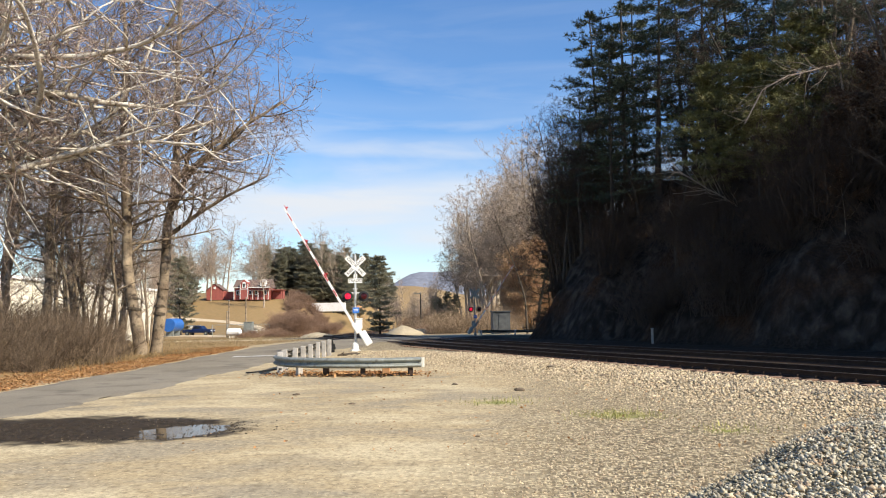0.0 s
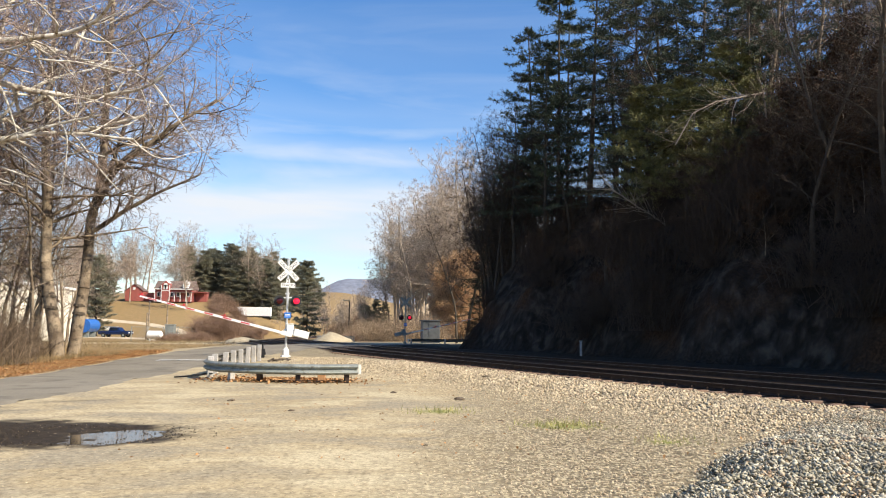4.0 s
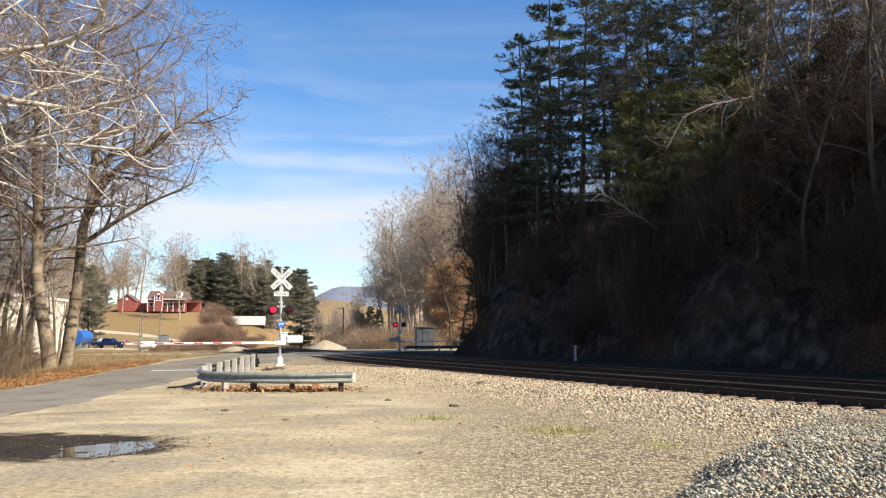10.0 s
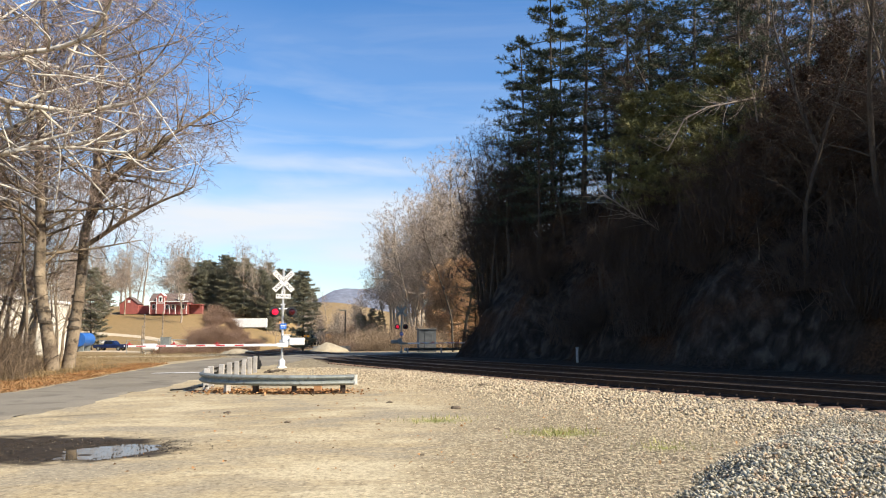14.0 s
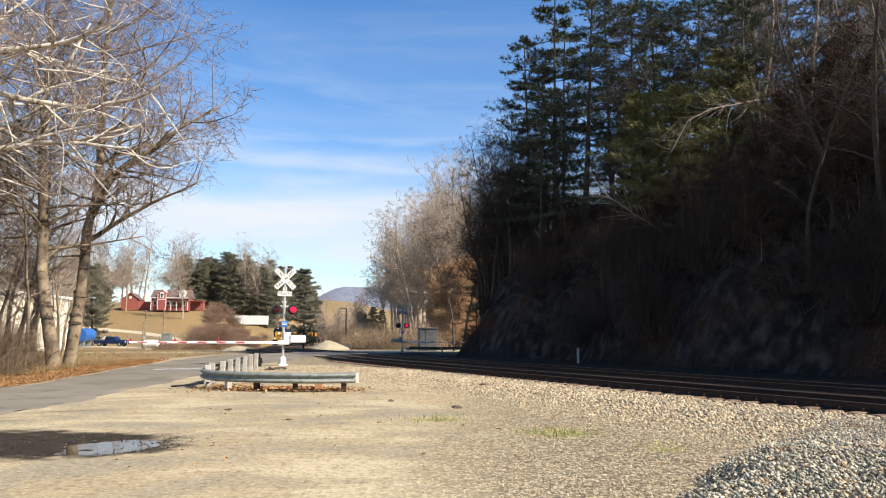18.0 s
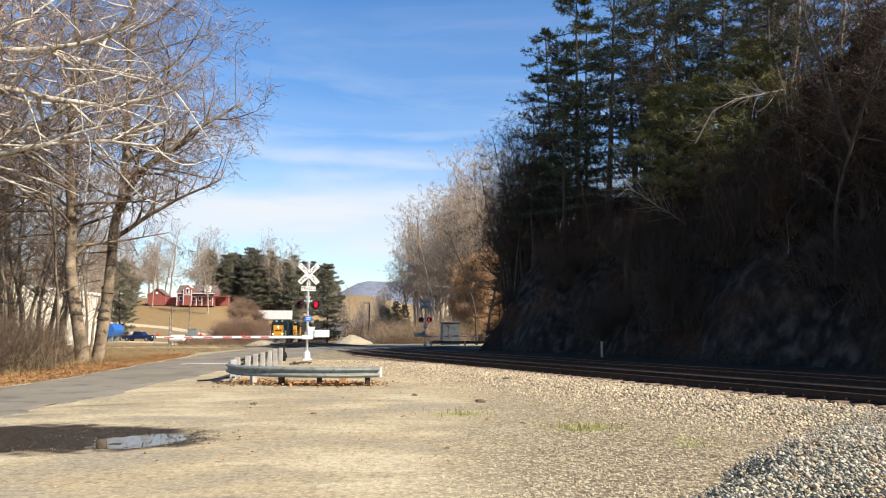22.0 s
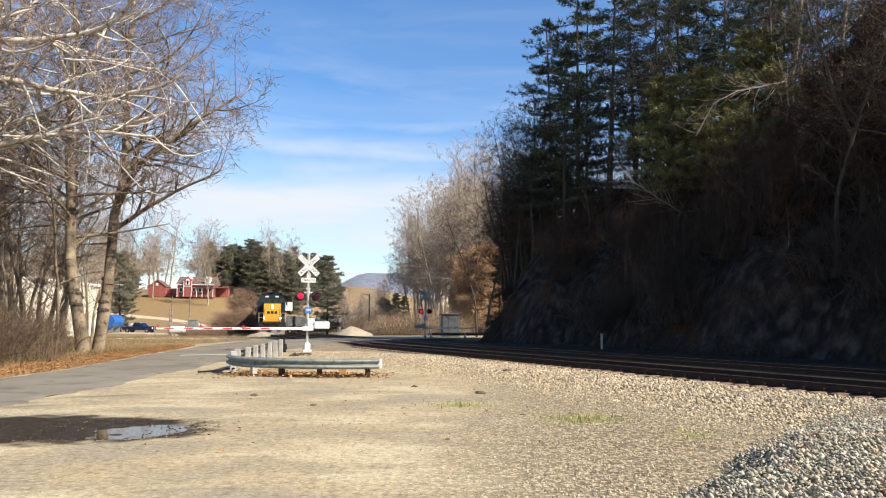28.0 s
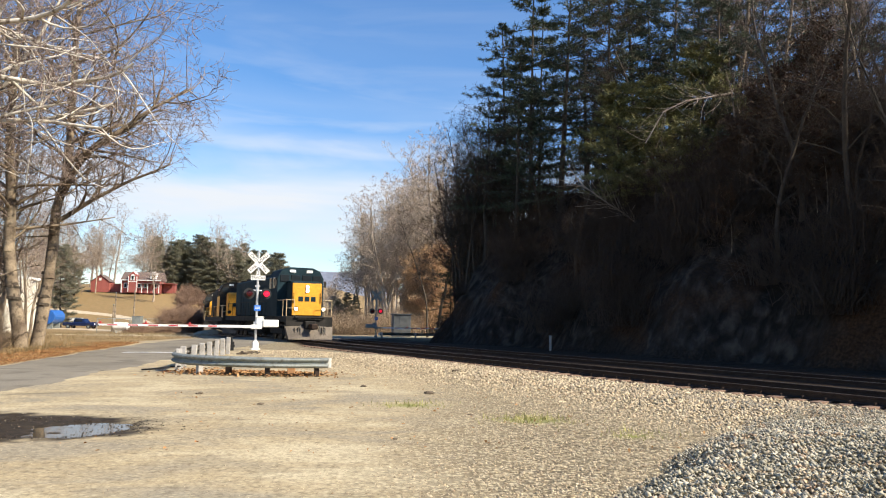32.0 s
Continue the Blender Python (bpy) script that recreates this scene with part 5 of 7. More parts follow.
PAIR_B = put(tree_thing(crooked_tree(12, 24, 0.32, 38, 0.32, 0.27, ((0, 0), (3.4, 0.28), (6.7, 0.56), (9.3, 0.85), (20, 0.9)),
    special=[(0.31, -8, 54, 8.5, 0.8), (0.26, 6, 26, 6.0, 0.55), (0.375, -14, 38, 6.0, 0.55), (0.43, 8, 28, 5.6, 0.5), (0.50, 20, 20, 5.4, 0.46), (0.55, -30, 20, 5.8, 0.46), (0.60, 0, 14, 5.6, 0.46), (0.66, 14, 16, 5.6, 0.45), (0.72, -14, 14, 5.4, 0.45), (0.23, 160, 8, 2.0, 0.25)], curl=0.24), BARK, TWIG, "bare grey tree with a forked trunk", group="roadside trees"), -14.23, 36.0, 0)
put(tree_thing(crooked_tree(13, 24, 0.38, 12, 0.3, 0.34, (),
    [(0.28, 3, 20, 10.0, 0.62), (0.34, 0, 16, 11.0, 0.72), (0.38, 5, -4, 10.5, 0.62), (0.46, -3, 2, 11.0, 0.8), (0.50, 4, -2, 11.5, 0.75),
     (0.44, -7, 8, 11.0, 0.8), (0.32, -4, -7, 9.0, 0.5), (0.58, 3, 0, 10.5, 0.8), (0.36, 7, 8, 10.5, 0.7), (0.50, -12, 12, 10.5, 0.8), (0.62, 12, -4, 9.5, 0.8), (0.54, 16, 6, 9.5, 0.75), (0.66, -6, 4, 10.0, 0.8)], 0.62, 0.26, sway=0.03, fine=0.010), PALE_BARK, TWIG, "pale-limbed bare sycamore reaching over the road", group="roadside trees"), -19.2, 27.0, 0)
again(PAIR_A, -19.2, 35.0, 120, 0.85)
again(PAIR_A, -17.3, 38.5, 250, 0.6)
again(PAIR_B, -24.5, 40.0, 100, 0.9)
again(PAIR_A, -22.0, 44.0, 20, 0.9)
# dark rings of old vine round the two trunks
for tree, r0, step, lean, bands in ((PAIR_A, 0.33, 1.425, -0.19, (2.27, 2.77, 3.85)), (PAIR_B, 0.32, 1.629, 0.083, (2.05, 2.42, 3.5))):
    for z in bands:
        r = r0 * 0.915 ** (z / step) * 1.08
        part("dark_ring", Geo().tube((lean * z - 0.01, -0.01, z - 0.07), (lean * z, 0, z + 0.05), r, r * 0.97, 12), DARK_BARK, tree, "dark ring of old vine round the trunk")
THIN = [tree_thing(crooked_tree(20 + i, 11 + 2 * i, 0.09 + 0.025 * i, 16, 0.16, 0.24, sway=0.07, rise=0.5, fine=0.009), BARK, TWIG, "thin bare tree in the thicket", group="thicket trees") for i in range(3)]
for i, t in enumerate(THIN):
    put(t, -17.0 - 1.7 * i, 33.0 + 2.3 * i, 70 * i)
for i in range(20):
    y = rnd.uniform(29, 60)
    again(THIN[i % 3], -0.395 * y - 0.6 - 15 * rnd.random() ** 1.2, y, rnd.uniform(0, 360), rnd.uniform(0.7, 1.15))

for i in range(16):
    y = rnd.uniform(38, 62)
    again(THIN[i % 3], 0.34 + math.tan(math.atan((rnd.uniform(-60, 135) - 784) / 1305) + radians(4.75)) * y, y, rnd.uniform(0, 360), rnd.uniform(0.75, 1.1))

# brush along the road
def shrub(seed, height, stems, material, label, group, stem=0.014, name="shrub"):
    g = np.random.default_rng(seed)
    segs, fine = [], []
    for i in range(stems):
        p = np.array((*g.normal(0, height * 0.28, 2), 0.0))
        d = np.array((*g.normal(0, 0.35, 2), 1.0))
        r = stem * g.uniform(0.6, 1.4)
        for k in range(5):
            d = d + g.normal(0, 0.22, 3) - np.array((0, 0, 0.05 * k)); d /= np.linalg.norm(d)
            q = p + d * height * g.uniform(0.15, 0.28)
            segs.append((*p, *q, r, r * 0.75))
            for _ in range(3):
                e = p + (q - p) * g.random() 
                fine.append((*e, *(e + (d + g.normal(0, 0.7, 3)) * height * 0.12), r * 0.5, 0.002))
            p, r = q, r * 0.75
    top = thing(name, Matrix(), label, "shrub", group)
    tagged(part("stem_tangle", tube_mesh("stem_tangle", segs, 3, material), material, top), kind="stuff")
    tagged(part("twig_tangle", tube_mesh("twig_tangle", fine, 3, material), material, top), kind="stuff")
    return top


SHRUBS = [shrub(40 + i, 2.2 + 0.5 * i, 90, BRUSH_TWIG, "tangled bare brush at the verge", "brush", 0.02) for i in range(3)]
BROWN_SHRUBS = [shrub(50 + i, 2.4 + 0.6 * i, 130, DRY_BRUSH, "dry brown brush beside the tracks", "dry brush") for i in range(2)]
HILL_SHRUBS = [shrub(55 + i, 2.2 + 0.7 * i, 130, SHADE_TWIG, "tangled brush on the cut, darkened for shade", "hill brush", name="bramble") for i in range(2)]
for i, o in enumerate(SHRUBS):
    put(o, -14.0 - 1.6 * i, 29.5 + 1.5 * i, 50 * i, 0.5)
for i in range(115):
    y = rnd.uniform(22, 42)
    again(SHRUBS[i % 3], min(-0.455 * y, -12.9) - 9 * rnd.random() ** 1.3, y, rnd.uniform(0, 360), rnd.uniform(0.35, 0.9))
put(BROWN_SHRUBS[0], 2.0, 92, 0), put(BROWN_SHRUBS[1], 5, 88, 0)
for i in range(34):
    y = rnd.uniform(84, 135)
    again(BROWN_SHRUBS[i % 2], rnd.uniform(-1.5, 10) - 0.16 * (y - 84), y, rnd.uniform(0, 360), rnd.uniform(0.6, 1.3))
MOUND = shrub(53, 3.0, 330, MOUND_TWIG, "dense dark brown brush heaped by the fence", "brush mound", 0.024)
put(MOUND, -21.2, 95, 0, 1.1)
for i in range(6):
    x, y = 0.34 + (-0.055 + 0.01 * i) * 96, 94 + 1.3 * (i % 3)
    again(MOUND, x, y, 60 * i, 0.3 + 0.08 * (i % 3))
for i in range(15):
    again(MOUND, rnd.gauss(-21.2, 0.35), rnd.gauss(96, 0.9), rnd.uniform(0, 360), rnd.uniform(0.75, 1.05))
for i in range(22):
    again(MOUND, rnd.uniform(-25, -20), rnd.uniform(84, 92), rnd.uniform(0, 360), rnd.uniform(0.2, 0.42))

# pines and bare trees on the hill
PINES = [pine_tree(60, 20, 0.28, "tall dark green pine on the hillside", 0.14, 0.20, group="hill pines"), pine_tree(61, 17, 0.24, "dark green pine with ragged boughs", 0.12, 0.24, group="hill pines"),
         pine_tree(62, 22, 0.30, "tall pine with a bare lower trunk", 0.30, 0.19, group="hill pines")]
HILL_BARE = [tree_thing(crooked_tree(70 + i, 16 + 2 * i, 0.16 + 0.03 * i, 22, 0.25, 0.30, sway=0.08, rise=0.4), DARK_BARK, SHADE_TWIG, "bare hillside tree, bark darkened for shade", group="hill trees") for i in range(3)]


def hill_place(s, o):
    p = TRACK_BASE + ALONG * s + ACROSS * o
    return float(p[0]), float(p[1])


def seen_at(px, depth):
    """The place at a depth ahead along a bearing; px counts bearing steps across the valley."""
    return 0.34 + math.tan(math.atan((px - 784) / 1305) + radians(4.75)) * (depth + 0.4), depth


PINE_SPOTS = [(945, 56, 19), (985, 53, 20), (1040, 50, 20), (1090, 54, 19), (1000, 60, 21), (912, 58, 14), (872, 60, 10), (846, 62, 7.5), (960, 50, 15), (1130, 46, 17), (1180, 50, 20), (1240, 44, 18), (1290, 48, 19), (1325, 38, 15),
              (1430, 50, 20), (1600, 44, 18), (1210, 56, 20)]
for i, (px, depth, tall) in enumerate(PINE_SPOTS):
    x, y = seen_at(px, depth)
    k = i % 3
    size = tall / (20, 17, 22)[k]
    if i < 3:
        put(PINES[i], x, y, 30 * i, size, 0.4)
    else:
        again(PINES[k], x, y, rnd.uniform(0, 360), size, 0.4)
# pine needles in a lighter olive, which paints sunlight onto these boughs
SUNLIT_NEEDLE = surface("sunlit_pine_needles", (0.13, 0.13, 0.044), (0.225, 0.21, 0.075), 0.35, 6, 0.6, 0.0, spread=0.35, island=True)
SUNLIT_PINE = pine_tree(64, 10, 0.16, "young pine on the slope, sunlight painted into its needles", 0.3, 0.27, 16, 0.30, 9, SUNLIT_NEEDLE, group="young pines")
for i, (px, depth, size) in enumerate(((1150, 41, 0.95), (1215, 39, 0.9), (1300, 38, 0.9))):
    x, y = seen_at(px, depth)
    put(SUNLIT_PINE, x, y, 0, size, 0.3) if i == 0 else again(SUNLIT_PINE, x, y, 70 * i, size, 0.3)
def in_clearing(x, y):
    """Whether a place lies in the opening sunwards of the young pines."""
    for px, depth in ((1140, 41), (1215, 39)):
        a, b = seen_at(px, depth)
        t = (x - a) * math.sin(_az) + (y - b) * math.cos(_az)
        off = abs((x - a) * math.cos(_az) - (y - b) * math.sin(_az))
        if 0.5 < t < 15 and off < 2.2:
            return True
    return False


CREST_BARE = [tree_thing(crooked_tree(76 + i, 17 + 2 * i, 0.16 + 0.03 * i, 18, 0.35, 0.28, sway=0.06, rise=0.45), BARK, TWIG, "bare tree on the crest of the hill", group="crest trees") for i in range(2)]
for i in range(38):
    o = rnd.uniform(21, 40)
    x, y = hill_place(rnd.uniform(-30, 22), o)
    if i >= 2 and in_clearing(x, y):
        continue
    if i < 2:
        put(CREST_BARE[i], x, y, 0, 0.9, 0.4)
    else:
        again(CREST_BARE[i % 2], x, y, rnd.uniform(0, 360), rnd.uniform(0.7, 1.05), 0.4)
for i in range(48):
    o = rnd.uniform(13, 24) if i % 2 else rnd.uniform(22, 52)
    s = rnd.uniform(-34, 29 + 1.25 * min(o - 10.3, 8.5) - 0.3 * max(o - 25, 0))
    x, y = hill_place(s, o)
    if i >= 3 and in_clearing(x, y):
        continue
    if i < 3:
        put(HILL_BARE[i], x, y, 0, 0.8, 0.4)
    else:
        again(HILL_BARE[i % 3], x, y, rnd.uniform(0, 360), rnd.uniform(0.5, 0.95), 0.4)
for i in range(165):
    o = rnd.uniform(10.8, 13) if i % 7 == 3 else rnd.uniform(13.4, 27)
    x, y = hill_place(rnd.uniform(-24, 26 + 1.25 * (o - 10.3) if o < 18 else 16), o)
    if i < 2:
        put(HILL_SHRUBS[i], x, y, 0, 1.2, 0.15)
    else:
        again(HILL_SHRUBS[i % 2], x, y, rnd.uniform(0, 360), rnd.uniform(0.6, 1.5), 0.15)


for i in range(12):
    o = rnd.uniform(10.4, 19)
    x, y = hill_place(33.5 + 1.25 * min(o - 10.3, 8.5) - rnd.uniform(0.0, 3.0), o)
    again(HILL_SHRUBS[i % 2], x, y, rnd.uniform(0, 360), rnd.uniform(0.3, 0.55), 0.15)


# the close wood above the cut
for i in range(11):
    x, y = seen_at(rnd.uniform(1290, 1640), rnd.uniform(37, 56))
    if not in_clearing(x, y):
        again((HILL_BARE[:1] + CREST_BARE)[i % 3], x, y, rnd.uniform(0, 360), rnd.uniform(0.75, 1.1), 0.4)
for i, (px, depth, tall) in enumerate(((1380, 46, 17), (1490, 42, 16), (1540, 50, 19), (1345, 54, 20))):
    x, y = seen_at(px, depth)
    again(PINES[i % 3], x, y, 80 * i, tall / (20, 17, 22)[i % 3], 0.4)


# thin bare trees on the end of the spur
for i in range(46):
    px = rnd.uniform(850, 985) if i < 26 else rnd.uniform(848, 915)
    x, y = seen_at(px, rnd.uniform(53, 64))
    again(HILL_BARE[i % 3], x, y, rnd.uniform(0, 360), (0.60 + 0.24 * min(px - 830, 90) / 90) * rnd.uniform(0.72, 1.06), 0.4)
for i in range(22):
    x, y = hill_place(rnd.uniform(0, 34), rnd.uniform(17, 25))
    again(HILL_BARE[i % 3], x, y, rnd.uniform(0, 360), rnd.uniform(0.28, 0.5), 0.4)
for i in range(18):
    x, y = hill_place(rnd.uniform(8, 36), rnd.uniform(18, 23))
    again(HILL_SHRUBS[i % 2], x, y, rnd.uniform(0, 360), rnd.uniform(0.6, 1.2), 0.15)
x, y = seen_at(822, 70)
again(HILL_BARE[2], x, y, 200, 0.8)
x, y = seen_at(805, 74)
again(HILL_BARE[1], x, y, 60, 0.75)


def leafy_sapling(seed, height, label, group, leaf):
    """A small tree that keeps its withered leaves."""
    heavy, mid, light = bare_tree(seed, height, 0.06, 9, (0, 0), 0.15, twigs=2, fine=1, reach=0.4)
    g = np.random.default_rng(seed)
    e = np.array(light)[:, 3:6]
    p = np.repeat(e, 2, 0) + g.normal(0, 0.06, (len(e) * 2, 3))
    a, b = g.normal(0, 1, p.shape), g.normal(0, 1, p.shape)
    a /= np.linalg.norm(a, axis=1, keepdims=True)
    b = np.cross(a, b); b /= np.linalg.norm(b, axis=1, keepdims=True)
    a, b = a * 0.07, b * 0.045
    v = np.stack([p - a, p + b, p + a, p - b], 1).reshape(-1, 3)
    top = thing("sapling", Matrix(), label, "tree", group)
    part("trunk", tube_mesh("trunk", heavy + mid, 5, BARK), BARK, top)
    tagged(part("crown", raw_mesh("crown", v, np.arange(len(v)).reshape(-1, 4), leaf), leaf, top, "withered brown leaves"), kind="stuff")
    return top


SAPLINGS = [leafy_sapling(170 + i, 6.5 + i, "sapling holding withered leaves darkened for shade", "leafy saplings", SHADE_LEAF) for i in range(2)]
VINES = [leafy_sapling(180 + i, 7.5 + i, "sunlit tangle of tan withered vine leaves", "vine thicket", VINE_LEAF) for i in range(2)]
for i in range(22):
    x, y = hill_place(rnd.uniform(-24, 14), rnd.uniform(12.5, 17.5))
    if i < 2:
        put(SAPLINGS[i], x, y, 0, 1.0, 0.2)
    else:
        again(SAPLINGS[i % 2], x, y, rnd.uniform(0, 360), rnd.uniform(0.4, 0.85), 0.2)
for i in range(22):
    x, y = seen_at(rnd.uniform(785, 868), rnd.uniform(96, 106))
    if i < 2:
        put(VINES[i], x, y, 0, 1.0, 0.2)
    else:
        again(VINES[i % 2], x, y, rnd.uniform(0, 360), rnd.uniform(0.9, 1.5), 0.2)

# pale dead wood on the slope
def dead_tree(name, base, way, seed, label):
    """A leaning dead stem that forks into pale bare limbs."""
    g = np.random.default_rng(seed)
    segs = []
    p = np.array((base[0], base[1], zat(base[0], base[1]) - 0.3))
    stem = [p] + [np.array(q) for q in way]
    r = 0.055
    for a, b in zip(stem[:-1], stem[1:]):
        segs.append((*a, *b, r, r * 0.86))
        r *= 0.86
        d = (b - a) / np.linalg.norm(b - a)
        for _ in range(7):
            q, dq, rq = a + (b - a) * g.random(), d + g.normal(0, 0.5, 3), r * 0.5
            for _ in range(4):
                dq = dq / np.linalg.norm(dq) + g.normal(0, 0.2, 3) + (0, 0, 0.02)
                e = q + dq / np.linalg.norm(dq) * g.uniform(0.35, 0.6)
                segs.append((*q, *e, rq, rq * 0.7))
                q, rq = e, rq * 0.7
    return tagged(new(name, tube_mesh(name, segs, 5, WOOD_BARK)), label, "dead tree", "dead trees")


dead_tree("dead_tree", (20.3, 35.6), [(19.6, 35.0, 13.6), (18.0, 34.8, 13.2), (17.0, 34.8, 13.0), (15.7, 34.7, 12.3), (14.7, 34.6, 10.6)], 31, "pale dead limb hanging from the hillside trees")
dead_tree("dead_tree", (16.6, 40.6), [(15.6, 40.2, 7.9), (14.6, 40.0, 8.4), (13.6, 39.8, 9.0), (12.9, 39.6, 9.3)], 32, "pale leaning dead sapling on the slope")

# sunlit bare wood beyond the crossing
WOOD = [tree_thing(crooked_tree(80 + i, 18 + 2 * i, 0.25 + 0.03 * i, 28, 0.32, 0.31, sway=0.06, rise=0.45, thick=0.42, fine=0.016), WOOD_BARK, BROWN_TWIG, "sunlit bare brown tree beyond the crossing", group="far wood trees") for i in range(3)]
for i in range(56):
    y = rnd.uniform(98, 165)
    x = 8.6 - (y - 100) * 0.12 + 11 * rnd.random() ** 1.3
    if i >= 3 and y < 107 and x > 8.5:
        continue
    # the wood stands lower towards the road
    tall = y * (0.13 + 0.12 * min(max((x / y + 0.01) / 0.11, 0), 1))
    size = tall / (18 + 2 * (i % 3)) * rnd.uniform(0.72, 1.06)
    if i < 3:
        put(WOOD[i], x, y, 0, size)
    else:
        again(WOOD[i % 3], x, y, rnd.uniform(0, 360), size)

# trees behind the houses
CEDARS = [pine_tree(90 + i, 17 + 2 * i, 0.3, "dense green cedar on the far rise", 0.06, 0.19, 26, 0.5, 11, FAR_NEEDLE, -0.03, group="far cedars") for i in range(2)]
for i in range(26):
    x, y = rnd.uniform(-64, -31), rnd.uniform(230, 262)
    if i < 2:
        put(CEDARS[i], -36 - 10 * i, 230, 0, 0.95)
    else:
        again(CEDARS[i % 2], x, y, rnd.uniform(0, 360), rnd.uniform(0.75, 1.05))
for i in range(26):
    again(WOOD[i % 3], rnd.uniform(-30, -3), rnd.uniform(200, 290), rnd.uniform(0, 360), rnd.uniform(0.36, 0.62))
for i in range(42):
    x = rnd.uniform(-100, -60) if i % 3 else rnd.uniform(-64, -24)
    again(WOOD[i % 3], x, rnd.uniform(224, 262), rnd.uniform(0, 360), rnd.uniform(0.8, 1.25))
for i in range(60):
    x, y = seen_at(rnd.uniform(372, 486), rnd.uniform(160, 208))
    if np.hypot(LINE[:, 0] - x, LINE[:, 1] - y).min() > 6 and x < -30:
        again(MOUND, x, y, rnd.uniform(0, 360), rnd.uniform(0.45, 0.95))
for i in range(26):
    again(CEDARS[i % 2], rnd.uniform(-58, -31), rnd.uniform(228, 242), rnd.uniform(0, 360), rnd.uniform(0.6, 1.0))
for px, depth, size in ((500, 262, 0.9), (518, 268, 1.0), (534, 262, 1.1), (548, 270, 0.95), (488, 258, 0.8), (562, 275, 0.7)):
    x, y = seen_at(px, depth)
    again(CEDARS[px % 2], x, y, px, size)
for px, depth, size in ((648, 150, 0.36), (662, 142, 0.42), (676, 150, 0.4), (640, 170, 0.38), (541, 150, 0.86),):
    x, y = seen_at(px, depth)
    again(CEDARS[px % 2], x, y, px, size)
for i in range(26):
    x, y = seen_at(rnd.uniform(560, 660), rnd.uniform(130, 230))
    if np.hypot(LINE[:, 0] - x, LINE[:, 1] - y).min() > 6:
        again(MOUND if i % 2 else WOOD[i % 3], x, y, rnd.uniform(0, 360), rnd.uniform(0.6, 1.2) if i % 2 else rnd.uniform(0.3, 0.5))
for px, depth, size in ((176, 186, 0.8), (190, 192, 0.72), (150, 200, 0.8)):
    x, y = seen_at(px, depth)
    again(CEDARS[px % 2], x, y, px, size)
for i in range(34):
    x, y = seen_at(rnd.uniform(-80, 235), rnd.uniform(150, 205))
    if x < -66 or y > 200:
        again(WOOD[i % 3], x, y, rnd.uniform(0, 360), rnd.uniform(0.7, 1.15))
for px, depth in ((326, 186), (226, 196)):
    x, y = seen_at(px, depth)
    again(WOOD[px % 3], x, y, px, 0.72)
for px, depth, size in ((170, 144, 0.9),):
    x, y = seen_at(px, depth)
    again(CEDARS[px % 2], x, y, px, size)
for i in range(18):
    again(WOOD[i % 3], rnd.uniform(-95, -66), rnd.uniform(120, 190), rnd.uniform(0, 360), rnd.uniform(0.5, 0.9))


